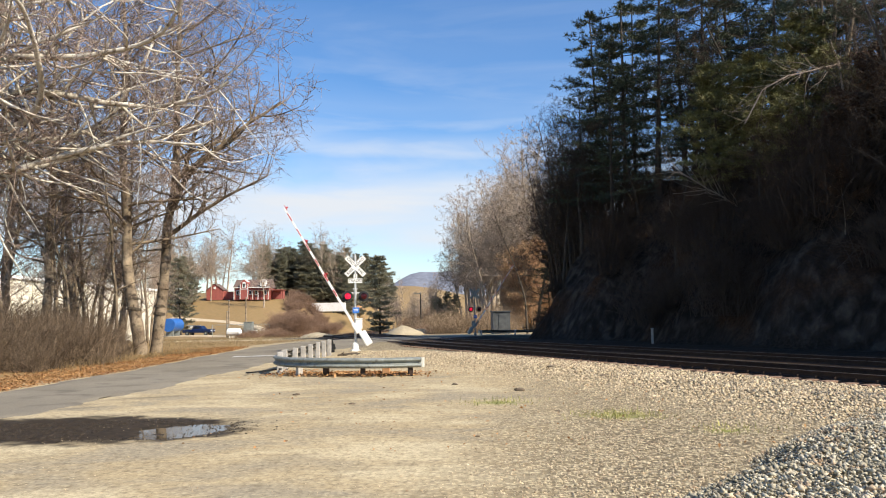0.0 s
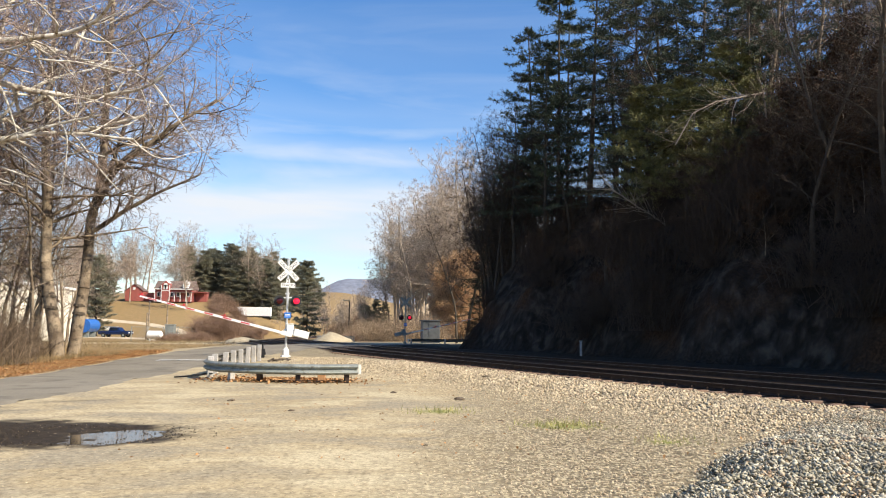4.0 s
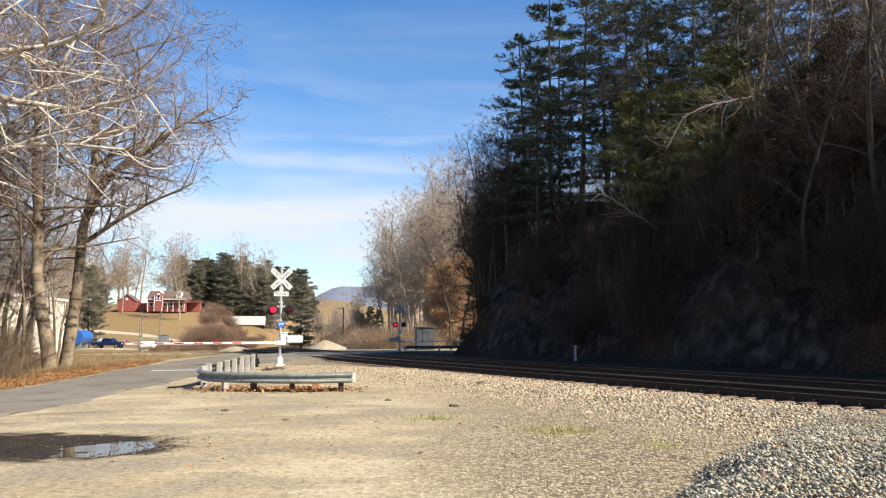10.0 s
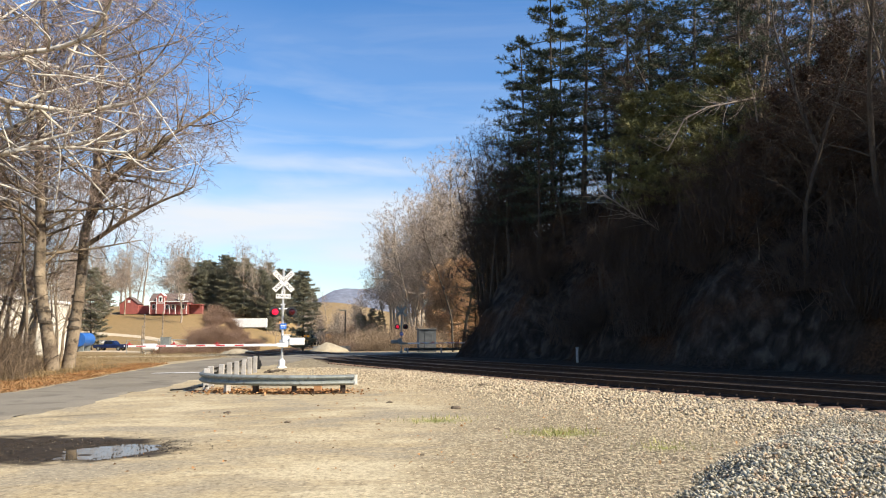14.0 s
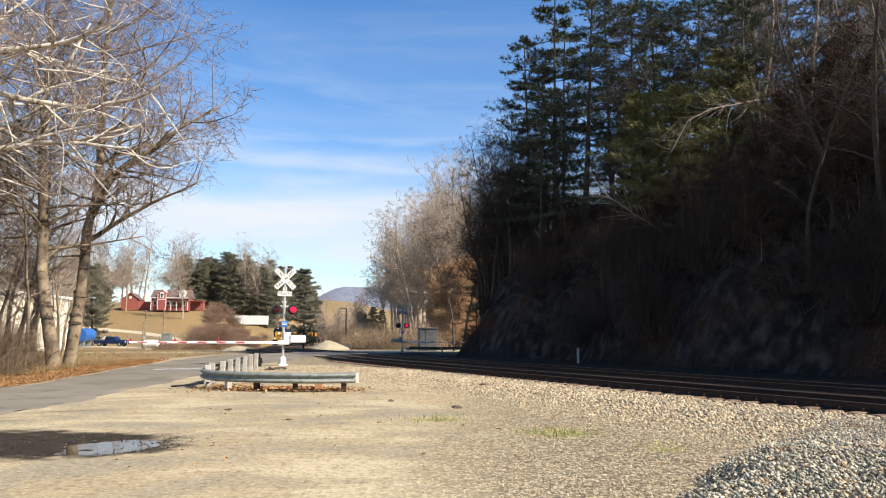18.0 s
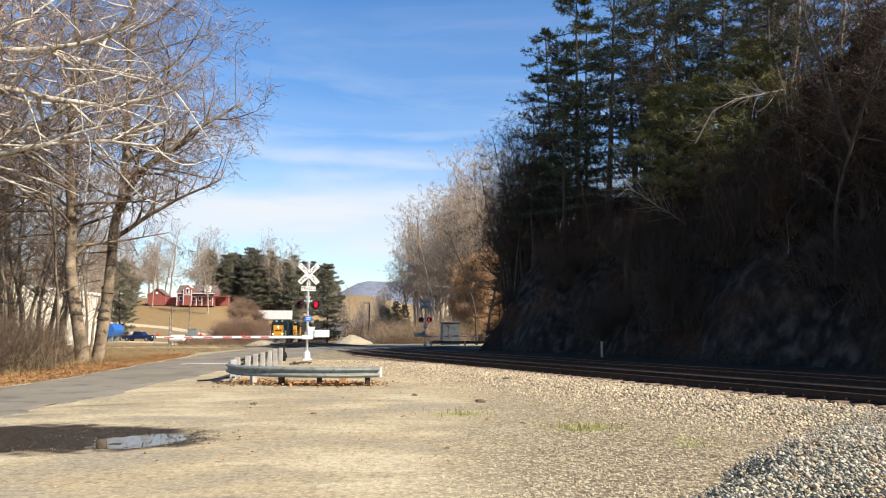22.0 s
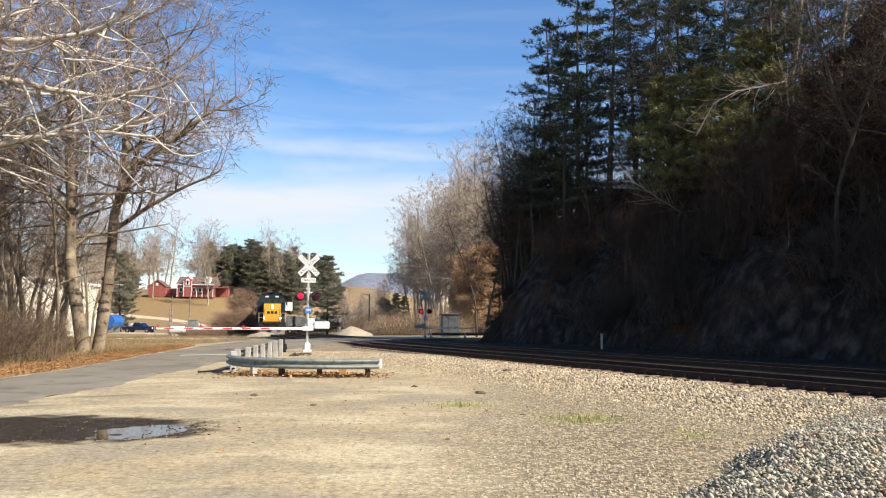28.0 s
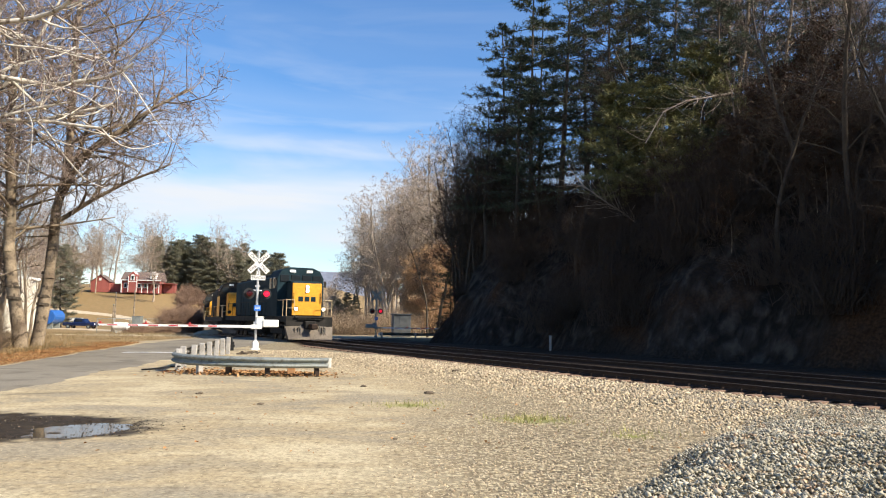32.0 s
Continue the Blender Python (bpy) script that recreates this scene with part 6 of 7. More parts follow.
# ---- buildings and far things ----
def red_house():
    z = zat(-56, 198)
    top = thing("house", pose(-53.8, 198, z, 0, 0, 0) @ Matrix.Scale(0.72, 4), "red wooden house with white dormers on the rise", "house")
    part("wall", Geo().box(0, 0, 2.0, 13, 8, 4.6), RED_SIDING, top, "red clapboard walls")
    r = Geo()
    r.v += [(-6.9, -4.6, 4.2), (6.9, -4.6, 4.2), (6.9, 0, 7.4), (-6.9, 0, 7.4), (6.9, 4.6, 4.2), (-6.9, 4.6, 4.2)]
    r.f += [(0, 1, 2, 3), (3, 2, 4, 5), (0, 3, 5), (1, 4, 2), (0, 5, 4, 1)]
    part("roof", r, ROOF, top, "brown shingle roof")
    for x in (-2.6, 4.2):
        d = part("dormer", Geo().box(x, -3.2, 5.6, 1.9, 2.4, 1.7).face((x - 1.1, -4.5, 6.45), (x, -4.5, 7.4), (x + 1.1, -4.5, 6.45)).face((x - 1.1, -4.5, 6.45), (x - 1.1, -1.0, 6.45), (x, -1.0, 7.4), (x, -4.5, 7.4)).face((x + 1.1, -4.5, 6.45), (x, -4.5, 7.4), (x, -1.0, 7.4), (x + 1.1, -1.0, 6.45)), WHITE, top, "white dormer")
        part("dormer_window", Geo().box(x, -4.42, 5.7, 0.8, 0.06, 1.1), GLASS, d)
    for i, x in enumerate((-5.2, -3.2, -0.6, 1.6, 5.0)):
        w = part("window", Geo().box(x, -4.02, 2.4, 1.2, 0.08, 1.7), WHITE, top, "white window frame")
        part("pane", Geo().box(x, -4.08, 2.4, 0.8, 0.04, 1.3), GLASS, w)
    gable = part("gable", Geo().box(-2.6, -4.2, 2.8, 3.0, 1.6, 5.8).face((-4.3, -5.05, 5.6), (-2.6, -5.05, 7.3), (-0.9, -5.05, 5.6)).face((-4.3, -5.05, 5.6), (-4.3, -1, 5.6), (-2.6, -1, 7.3), (-2.6, -5.05, 7.3)).face((-0.9, -5.05, 5.6), (-2.6, -5.05, 7.3), (-2.6, -1, 7.3), (-0.9, -1, 5.6)), RED_SIDING, top, "red gabled front with white trim")
    part("arched_window", Geo().box(-2.6, -5.05, 4.9, 1.4, 0.1, 1.5).tube((-2.6, -5.1, 5.65), (-2.6, -5.0, 5.65), 0.7, n=16), WHITE, gable)
    part("pane", Geo().box(-2.6, -5.12, 5.0, 0.55, 0.04, 1.4), GLASS, gable)
    part("corner_board", Geo().box(-4.0, -5.03, 2.8, 0.22, 0.1, 5.6), WHITE, gable)
    part("corner_board", Geo().box(-1.2, -5.03, 2.8, 0.22, 0.1, 5.6), WHITE, gable)
    part("band", Geo().box(-2.6, -5.03, 3.7, 2.58, 0.1, 0.25), WHITE, gable)
    for x in (-6.3, 0.6, 2.6, 4.6, 6.4):
        part("column", Geo().box(x, -4.9, 1.4, 0.22, 0.22, 3.2), WHITE, top)
    part("porch_roof", Geo().box(3.5, -4.7, 3.1, 6.6, 1.6, 0.22), ROOF, top)
    part("fascia", Geo().box(0, -4.65, 4.25, 13.8, 0.1, 0.3), WHITE, top)
    part("porch", Geo().box(8.6, -0.5, 3.3, 5.0, 6, 0.25).box(6.8, -3.3, 1.6, 0.2, 0.2, 3.2).box(10.8, -3.3, 1.6, 0.2, 0.2, 3.2).box(8.6, 1.0, 1.6, 4.4, 3, 3.2), RED_SIDING, top, "open porch")
    b = thing("barn", pose(-64.3, 199, zat(-64, 199), 0, 0, 0) @ Matrix.Scale(0.7, 4), "small red barn with a white gable vent", "barn")
    w = Geo().box(0, 0, 1.6, 6.4, 6, 3.8)
    w.face((-3.2, -3.0, 3.5), (3.2, -3.0, 3.5), (0, -3.0, 5.9)).face((3.2, 3.0, 3.5), (-3.2, 3.0, 3.5), (0, 3.0, 5.9))
    part("wall", w, RED_SIDING, b, "red board walls")
    part("roof", Geo().face((-3.5, -3.3, 3.4), (-3.5, 3.3, 3.4), (0, 3.3, 6.1), (0, -3.3, 6.1)).face((3.5, -3.3, 3.4), (0, -3.3, 6.1), (0, 3.3, 6.1), (3.5, 3.3, 3.4)), ROOF, b)
    part("vent", Geo().box(0, -3.05, 4.3, 0.9, 0.06, 0.9), WHITE, b)
    part("link", Geo().box(5.0, 0.5, 1.3, 4.0, 4, 3.0), RED_SIDING, b)


def warehouse():
    """Long cream building behind the trees; its near corner lies off to the side."""
    top = thing("warehouse", pose(-38.3, 95, -0.9, 0, 0, 0), "long cream ribbed-metal warehouse behind bare trees", "warehouse")
    n = 44
    g = Geo()
    edge = [(0.15 if (i // 2) % 2 else 0.24, -70 + 70 * ((i + 1) // 2) / n) for i in range(2 * n)] + [(0.15, 0.0)]
    g.v += [(x, y, z) for z in (0.0, 6.5) for x, y in edge] + [(-0.15, y, z) for z in (0.0, 6.5) for y in (-70, 0)]
    k = len(edge)
    g.f += [(i, i + 1, k + i + 1, k + i) for i in range(k - 1)] + [(2 * k + 1, 2 * k, 2 * k + 2, 2 * k + 3)]
    part("wall", g, CREAM, top, "cream ribbed metal wall")
    part("end_wall", Geo().box(-12, 0, 3.25, 24, 0.3, 6.5), CREAM, top)
    part("eave", Geo().box(0.15, -35, 6.6, 0.5, 70.6, 0.3), WHITE, top, "white eave trim")
    part("roof", Geo().face((0.3, 0.3, 6.75), (0.3, -70, 6.75), (-12, -70, 8.2), (-12, 0.3, 8.2)).face((-24, 0.3, 6.75), (-12, 0.3, 8.2), (-12, -70, 8.2), (-24, -70, 6.75)), GALV, top)


def pickup():
    top = thing("pickup_truck", pose(-46.8, 135, zat(-46.8, 135), 0, 0, -8), "dark blue pickup truck parked on the far lot", "pickup truck")
    b = Geo().box(0, 0, 0.78, 5.6, 1.9, 0.62, bevel=0.12).box(1.9, 0, 0.98, 1.7, 1.8, 0.34, bevel=0.1)
    part("body", b, PICKUP_BLUE, top, "dark blue body")
    c = Geo()
    c.v += [(-0.9, -0.85, 1.05), (1.35, -0.85, 1.05), (0.75, -0.7, 1.75), (-0.75, -0.7, 1.75), (-0.9, 0.85, 1.05), (1.35, 0.85, 1.05), (0.75, 0.7, 1.75), (-0.75, 0.7, 1.75)]
    c.f += [(0, 1, 2, 3), (5, 4, 7, 6), (3, 2, 6, 7), (1, 5, 6, 2), (4, 0, 3, 7)]
    part("cab", c, PICKUP_BLUE, top)
    part("window", Geo().box(0.0, -0.8, 1.42, 1.2, 0.08, 0.42), GLASS, top)
    part("headlight", Geo().box(2.75, -0.7, 0.85, 0.12, 0.3, 0.2).box(2.75, 0.7, 0.85, 0.12, 0.3, 0.2), WHITE_TAPE, top)
    for x in (-1.75, 1.85):
        for y in (-0.88, 0.88):
            w = part("wheel", Geo().tube((x, y - 0.12, 0.38), (x, y + 0.12, 0.38), 0.38, n=16), RUBBER, top)
            part("rim", Geo().tube((x, y - 0.13, 0.38), (x, y + 0.13, 0.38), 0.2, n=12), GALV, w)


def small_far_things():
    t = thing("storage_tank", pose(-49.6, 130, zat(-49.6, 130)), "blue cylindrical storage tank on a grey stand", "tank")
    part("shell", Geo().tube((0, -2.2, 2.0), (0, 2.2, 2.0), 1.15, n=24), TANK_BLUE, t, "blue tank shell")
    for y in (-1.4, 1.4):
        part("stand", Geo().box(0, y, 0.5, 1.3, 0.3, 1.0), GALV, t)
    t = thing("box_trailer", pose(-37.4, 216, zat(-37.4, 216), 0, 0, 1) @ Matrix.Scale(1.38, 4), "white box trailer on the far slope", "trailer")
    part("box", Geo().box(0, 0, 1.68, 7.9, 1.8, 1.85, bevel=0.04), WHITE, t, "white box")
    part("chassis", Geo().box(0, 0, 0.65, 7.4, 1.2, 0.2), BLACK, t)
    for x in (-2.6, -1.6):
        part("wheel", Geo().tube((x, -1.1, 0.4), (x, 1.1, 0.4), 0.42, n=14), RUBBER, t)
    for x, y, h in ((-36.6, 120, 6.0), (-33.8, 120, 6.5), (-34.4, 112, 4.0)):
        p = thing("utility_pole", pose(x, y, zat(x, y)), "brown wooden utility pole", "pole", "far poles")
        part("shaft", Geo().tube((0, 0, -0.3), (0, 0, h), 0.14, 0.10, 8), BARK, p)
        part("cap", Geo().tube((0, 0, h), (0, 0, h + 0.06), 0.11, 0.09, 8), GALV, p)
    p = thing("street_lamp", pose(-5.65, 130, zat(-5.65, 130)), "dark street lamp on a tall pole", "street lamp")
    part("pole", Geo().tube((0, 0, -0.2), (0, 0, 6.6), 0.13, 0.09, 8), BLACK, p)
    part("head", Geo().box(-0.5, 0, 6.65, 1.2, 0.3, 0.16, bevel=0.04), GALV, p)
    f = thing("chain_link_fence", pose(-27.7, 85, -0.7, 0, 0, 0), "galvanised chain-link fence round utility boxes", "fence")
    n = 26
    for i in range(5):
        part("post", Geo().tube((i * 1.1, i * 2.2, -0.3), (i * 1.1, i * 2.2, 1.9), 0.05, n=6), GALV, f)
    m = Geo()
    for i in range(n):
        u = i / n * 4
        for sgn in (1, -1):
            a = (u * 1.1, u * 2.2, 0 if sgn > 0 else 1.8)
            b = ((u + 0.8) * 1.1, (u + 0.8) * 2.2, 1.8 if sgn > 0 else 0)
            if u + 0.8 <= 4:
                m.tube(a, b, 0.012, n=3, caps=False)
    part("mesh", m, GALV, f, "wire mesh")
    part("top_rail", Geo().tube((0, 0, 1.85), (4.4, 8.8, 1.85), 0.03, n=6), GALV, f)
    c = thing("utility_cabinet", pose(-24.3, 88, zat(-24.3, 88)), "grey steel utility cabinet by the fence", "utility cabinet")
    part("body", Geo().box(0, 0, 0.9, 1.0, 0.9, 1.9, bevel=0.03), GALV, c)
    part("lid", Geo().box(0, 0, 1.88, 1.1, 1.0, 0.08, bevel=0.02), GALV, c)
    c = thing("propane_tank", pose(-25.6, 86.5, zat(-25.6, 86.5)), "small white tank on feet by the fence", "tank")
    part("shell", Geo().tube((-0.7, 0, 0.75), (0.7, 0, 0.75), 0.45, n=16).tube((0.7, 0, 0.75), (0.9, 0, 0.75), 0.45, 0.15, 16).tube((-0.9, 0, 0.75), (-0.7, 0, 0.75), 0.15, 0.45, 16), WHITE, c)
    part("foot", Geo().box(-0.5, 0, 0.2, 0.1, 0.5, 0.5).box(0.5, 0, 0.2, 0.1, 0.5, 0.5), WHITE, c)
    c = thing("signal_bungalow", pose(5.1, 75, zat(5.1, 75), 0, 0, 5), "grey railway signal bungalow beside the far road, darkened for shade", "equipment cabinet")
    # grey metal darkened so that the bungalow's shade sits in its colour
    dull = surface("shade_grey_metal", (0.055, 0.062, 0.07), (0.09, 0.098, 0.105), 3, 25, 0.6, 0.05)
    part("body", Geo().box(0, 0, 1.1, 1.75, 1.6, 2.2, bevel=0.03), dull, c, "grey metal body darkened for shade")
    part("roof", Geo().box(0, 0, 2.26, 1.95, 1.8, 0.12, bevel=0.03), dull, c)
    part("door", Geo().box(0.1, -0.82, 1.05, 0.8, 0.04, 1.8, bevel=0.01), dull, c)
    c = thing("concrete_barrier", pose(-5.4, 91, zat(-5.4, 91), 0, 0, 4), "weathered grey concrete barrier behind the sand heap", "barrier")
    grey = surface("weathered_concrete", (0.13, 0.13, 0.125), (0.20, 0.20, 0.19), 1.5, 25, 0.9, 0.2)
    for k in (-1, 0, 1):
        part("barrier_block", Geo().prism([(-0.3, 0), (0.3, 0), (0.26, 0.12), (0.13, 0.34), (0.09, 0.85), (-0.09, 0.85), (-0.13, 0.34), (-0.26, 0.12)], [(k * 1.55 - 0.75, 0, -0.1), (k * 1.55 + 0.75, 0, -0.1)]), grey, c)
    p = thing("marker_post", pose(11.1, 39.4, zat(11.1, 39.4)), "white marker post beside the far track", "marker post")
    part("shaft", Geo().box(0, 0, 0.3, 0.11, 0.11, 0.95, bevel=0.01), POST_WOOD, p)
    part("cap", Geo().box(0, 0, 0.80, 0.16, 0.16, 0.06, bevel=0.01), GALV, p)


def heap(name, x, y, rx, ry, h, material, label, category, seed, sink=0.05):
    g = np.random.default_rng(seed)
    bm = bmesh.new()
    rings, n = 9, 28
    k = [[bm.verts.new((0, 0, h))]]
    for i in range(1, rings + 1):
        u = i / rings
        row = []
        for j in range(n):
            a = 2 * math.pi * j / n
            w = 1 + 0.12 * math.sin(3 * a + seed) + 0.06 * g.normal()
            zz = h * (1 - u ** 1.5) * (0.92 + 0.08 * math.sin(2 * a)) + g.normal(0, 0.04) * h * (u < 1)
            row.append(bm.verts.new((math.cos(a) * rx * u * w, math.sin(a) * ry * u * w, zz if u < 1 else -0.25)))
        k.append(row)
    for j in range(n):
        bm.faces.new((k[0][0], k[1][j], k[1][(j + 1) % n]))
        for i in range(1, rings):
            bm.faces.new((k[i][j], k[i + 1][j], k[i + 1][(j + 1) % n], k[i][(j + 1) % n]))
    me = bpy.data.meshes.new(name)
    bm.to_mesh(me); bm.free()
    me.polygons.foreach_set("use_smooth", [True] * len(me.polygons))
    me.materials.append(material)
    ob = new(name, me)
    ob.location = (x, y, zat(x, y) - sink)
    return tagged(ob, label, category)


red_house()
warehouse()
pickup()
small_far_things()
ribbon("far_lot", [(-80, 138), (-60, 134), (-46, 131), (-36, 125), (-29, 114), (-25, 104)], [9, 9, 8, 7, 6], SAND, 0.05, "pale gravel lot below the grassy rise", "gravel lot")
ribbon("far_drive", [(-68, 176), (-52, 170), (-40, 160), (-33, 148), (-31, 132)], [2.5, 2.5, 2.5, 3], SAND, 0.05, "pale gravel drive up the grassy rise", "drive")
for _x, _y, _w in ((-56.5, 160, 2.6), (-38.5, 140, 2.2), (-33.5, 142, 2.4), (-31.5, 143, 1.6)):
    _b = thing("utility_box", pose(_x, _y, zat(_x, _y)), "small white utility box on the far field", "utility box", "far boxes")
    part("body", Geo().box(0, 0, 0.5, _w, 1.2, 1.2, bevel=0.05), WHITE, _b)
    part("lid", Geo().box(0, 0, 1.13, _w + 0.15, 1.35, 0.08, bevel=0.02), GALV, _b)
heap("sand_mound", -5.6, 86, 2.5, 2.0, 1.15, DULL_SAND, "pale heap of sand beyond the crossing", "sand pile", 1)
heap("gravel_mound", -13.6, 75, 2.2, 2.0, 0.6, DULL_SAND, "low pale gravel heap beside the road", "gravel pile", 2)
heap("earth_bank", -34.5, 238, 5.0, 4.0, 3.4, BRICK_RED, "bank of bare red earth", "earth bank", 3)


def mountain():
    g = Geo()
    n, cols = 60, 3
    for i in range(n + 1):
        x = -1500 + 2600 * i / n
        h = 200 * math.exp(-((x + 110) / 330) ** 2) + 90 * math.exp(-((x - 500) / 420) ** 2) + 100 * math.exp(-((x + 1000) / 420) ** 2) + 6 * math.sin(i * 1.3)
        g.v += [(x, 2900, -10), (x, 3060, h * 0.6), (x, 3250, h)]
    for i in range(n):
        for c in range(cols - 1):
            k = i * cols + c
            g.f.append((k, k + cols, k + cols + 1, k + 1))
    # the ridge's blue-grey colour holds the distance haze
    tagged(part("backdrop", g, surface("haze_tinted_ridge", (0.145, 0.165, 0.215), (0.185, 0.20, 0.245), 0.004, 0.05, 1.0, 0.0), smooth=True), "hazy blue mountain ridge on the horizon", "mountain", kind="structure")


mountain()


# ---- puddle, stones, ties ----
def puddle():
    m = bpy.data.materials.new("puddle_water")
    m.use_nodes = True
    b = m.node_tree.nodes["Principled BSDF"]
    b.inputs["Base Color"].default_value, b.inputs["Roughness"].default_value = (0.05, 0.042, 0.03, 1), 0.03
    b.inputs["IOR"].default_value = 1.33
    n = m.node_tree.nodes.new("ShaderNodeTexNoise"); n.inputs["Scale"].default_value = 6.0
    bp = m.node_tree.nodes.new("ShaderNodeBump"); bp.inputs["Strength"].default_value, bp.inputs["Distance"].default_value = 0.05, 0.01
    m.node_tree.links.new(n.outputs["Fac"], bp.inputs["Height"]); m.node_tree.links.new(bp.outputs[0], b.inputs["Normal"])
    g = Geo()
    k = 40
    c = (-3.3, 9.95)
    zt = -0.03
    g.face(*[(c[0] + 1.7 * math.cos(2 * math.pi * i / k), c[1] + 1.3 * math.sin(2 * math.pi * i / k), zt) for i in range(k)])
    tagged(part("puddle", g, m), "shallow brown puddle that mirrors the sky", "puddle", kind="structure")


puddle()


def stone_shape(seed, size=1.0):
    g = np.random.default_rng(seed)
    bm = bmesh.new()
    for _ in range(11):
        d = Vector(g.normal(0, 1, 3))
        bm.verts.new(d.normalized() * g.uniform(0.4, 0.6))
    bmesh.ops.convex_hull(bm, input=bm.verts[:])
    bmesh.ops.scale(bm, vec=(g.uniform(0.8, 1.25), g.uniform(0.7, 1.1), g.uniform(0.5, 0.85)), verts=bm.verts)
    me = bpy.data.meshes.new("stone")
    bm.to_mesh(me); bm.free()
    me.materials.append(PILE_STONE)
    return me


def scatter(name, pts, sizes, seed, material, label, category, parent=None):
    """Many small eight- to twenty-sided stones in one mesh."""
    g = np.random.default_rng(seed)
    base = np.array([(1, 0, 0), (-1, 0, 0), (0, 1, 0), (0, -1, 0), (0, 0, 1), (0, 0, -1)], float)
    tri = np.array([(0, 2, 4), (2, 1, 4), (1, 3, 4), (3, 0, 4), (2, 0, 5), (1, 2, 5), (3, 1, 5), (0, 3, 5)])
    n = len(pts)
    v = base[None] * g.uniform(0.65, 1.2, (n, 6, 1)) + g.normal(0, 0.33, (n, 6, 3))
    v[:, :, 2] *= 0.75
    a = g.uniform(0, 2 * np.pi, n)
    c, s = np.cos(a)[:, None], np.sin(a)[:, None]
    v = np.stack([v[:, :, 0] * c - v[:, :, 1] * s, v[:, :, 0] * s + v[:, :, 1] * c, v[:, :, 2]], -1)
    v = v * np.asarray(sizes)[:, None, None] * 0.5 + np.asarray(pts)[:, None]
    f = (np.arange(n)[:, None, None] * 6 + tri[None]).reshape(-1, 3)
    ob = new(name, raw_mesh(name, v.reshape(-1, 3), f, material))
    if parent:
        ob.parent = parent
    return tagged(ob, label, category, kind="stuff")


def pile_height(x, y):
    """A long bank of ballast stone whose foot runs slantwise from the lot towards the track."""
    l, q = (x - 3.44) * 0.62 + (y - 7.14) * 0.78, (x - 3.44) * 0.78 - (y - 7.14) * 0.62
    q = q - 0.16 + 0.14 * np.sin(1.7 * l) + 0.08 * np.sin(4.1 * l + 1)
    top = (0.09 + 0.29 * smooth01(5.0, 0.4, l)) * smooth01(-4.6, -2.2, l) * smooth01(9.5, 5.5, l)
    return top * (0.72 * smooth01(-0.15, 0.75, q) + 0.28 * smooth01(0.5, 2.4, q)) * (1 + 0.22 * wobble(x, y, 1.5) + 0.10 * wobble(x, y, 4.0)) * smooth01(4.2, 2.6, q)


def rubble():
    g = np.random.default_rng(5)
    top = thing("rubble_pile", Matrix(), "heap of grey crushed stone at the edge of the lot", "rubble pile")
    shapes = [stone_shape(100 + i) for i in range(6)]
    pts, sizes = [], []
    while len(pts) < 62000:
        x, y = g.uniform(1.6, 10.5), g.uniform(3.0, 14.5)
        h = float(pile_height(x, y))
        if h < 0.02 + 0.06 * g.random():
            continue
        pts.append((x, y, zat(x, y) + h + g.uniform(-0.06, 0.03)))
        sizes.append((0.025 + 0.036 * g.random() ** 2) * (0.7 + 0.3 * min(h / 0.2, 1)))
    order = np.argsort([p[0] ** 2 + p[1] ** 2 for p in pts])
    n = 0
    for i in order[:300]:
        ob = new("stone", shapes[i % 6])
        ob.parent = top
        ob.matrix_local = Matrix.Translation(pts[i]) @ Euler((g.uniform(0, 6), g.uniform(0, 6), g.uniform(0, 6))).to_matrix().to_4x4() @ Matrix.Scale(sizes[i] * 1.1, 4)
    rest = order[300:]
    scatter("rubble", np.array(pts)[rest], np.array(sizes)[rest], 6, PILE_REST, "grey crushed stone", "", top)
    xs, ys = np.meshgrid(np.linspace(1.2, 12.5, 90), np.linspace(2.5, 15.5, 90))
    h = pile_height(xs, ys)
    v = np.stack([xs, ys, ground_height(xs, ys) + np.where(h > 0.12, h - 0.05, h - 0.14)], -1).reshape(-1, 3)
    i = (np.arange(89)[:, None] * 90 + np.arange(89)[None]).ravel()
    part("core", raw_mesh("core", v, np.stack([i, i + 1, i + 91, i + 90], 1), PILE_REST, True), PILE_REST, top)


rubble()


def lot_gravel():
    g = np.random.default_rng(8)
    pts, sizes = [], []
    n = 270000
    u = g.random(n)
    y = 4.2 + 30 * u ** 1.9
    x = g.uniform(-6, 13, n)
    o = (x - TRACK_BASE[0]) * ACROSS[0] + (y - TRACK_BASE[1]) * ACROSS[1]
    near_pile = smooth01(-2.2, 1.6, x - 0.16 * y)
    p = np.clip(np.maximum(smooth01(-13, -4, o), near_pile), 0.22, 1) * (o < -1.2) * (x > -4.6)
    keep = g.random(n) < p * np.clip(0.35 + np.maximum(smooth01(-9.5, -6.0, o), near_pile), 0, 1)
    x, y, o = x[keep], y[keep], o[keep]
    s = (0.016 + 0.046 * g.random(len(x)) ** 2) * (0.34 + np.maximum(1.15 * smooth01(-10, -4, o), 0.30 * near_pile[keep]))
    z = ground_height(x, y) + s * (0.05 + 0.25 * smooth01(-8, -3, o))
    scatter("gravel", np.stack([x, y, z], 1), s, 9, STONE, "loose pale ballast gravel on the lot", "gravel")


lot_gravel()


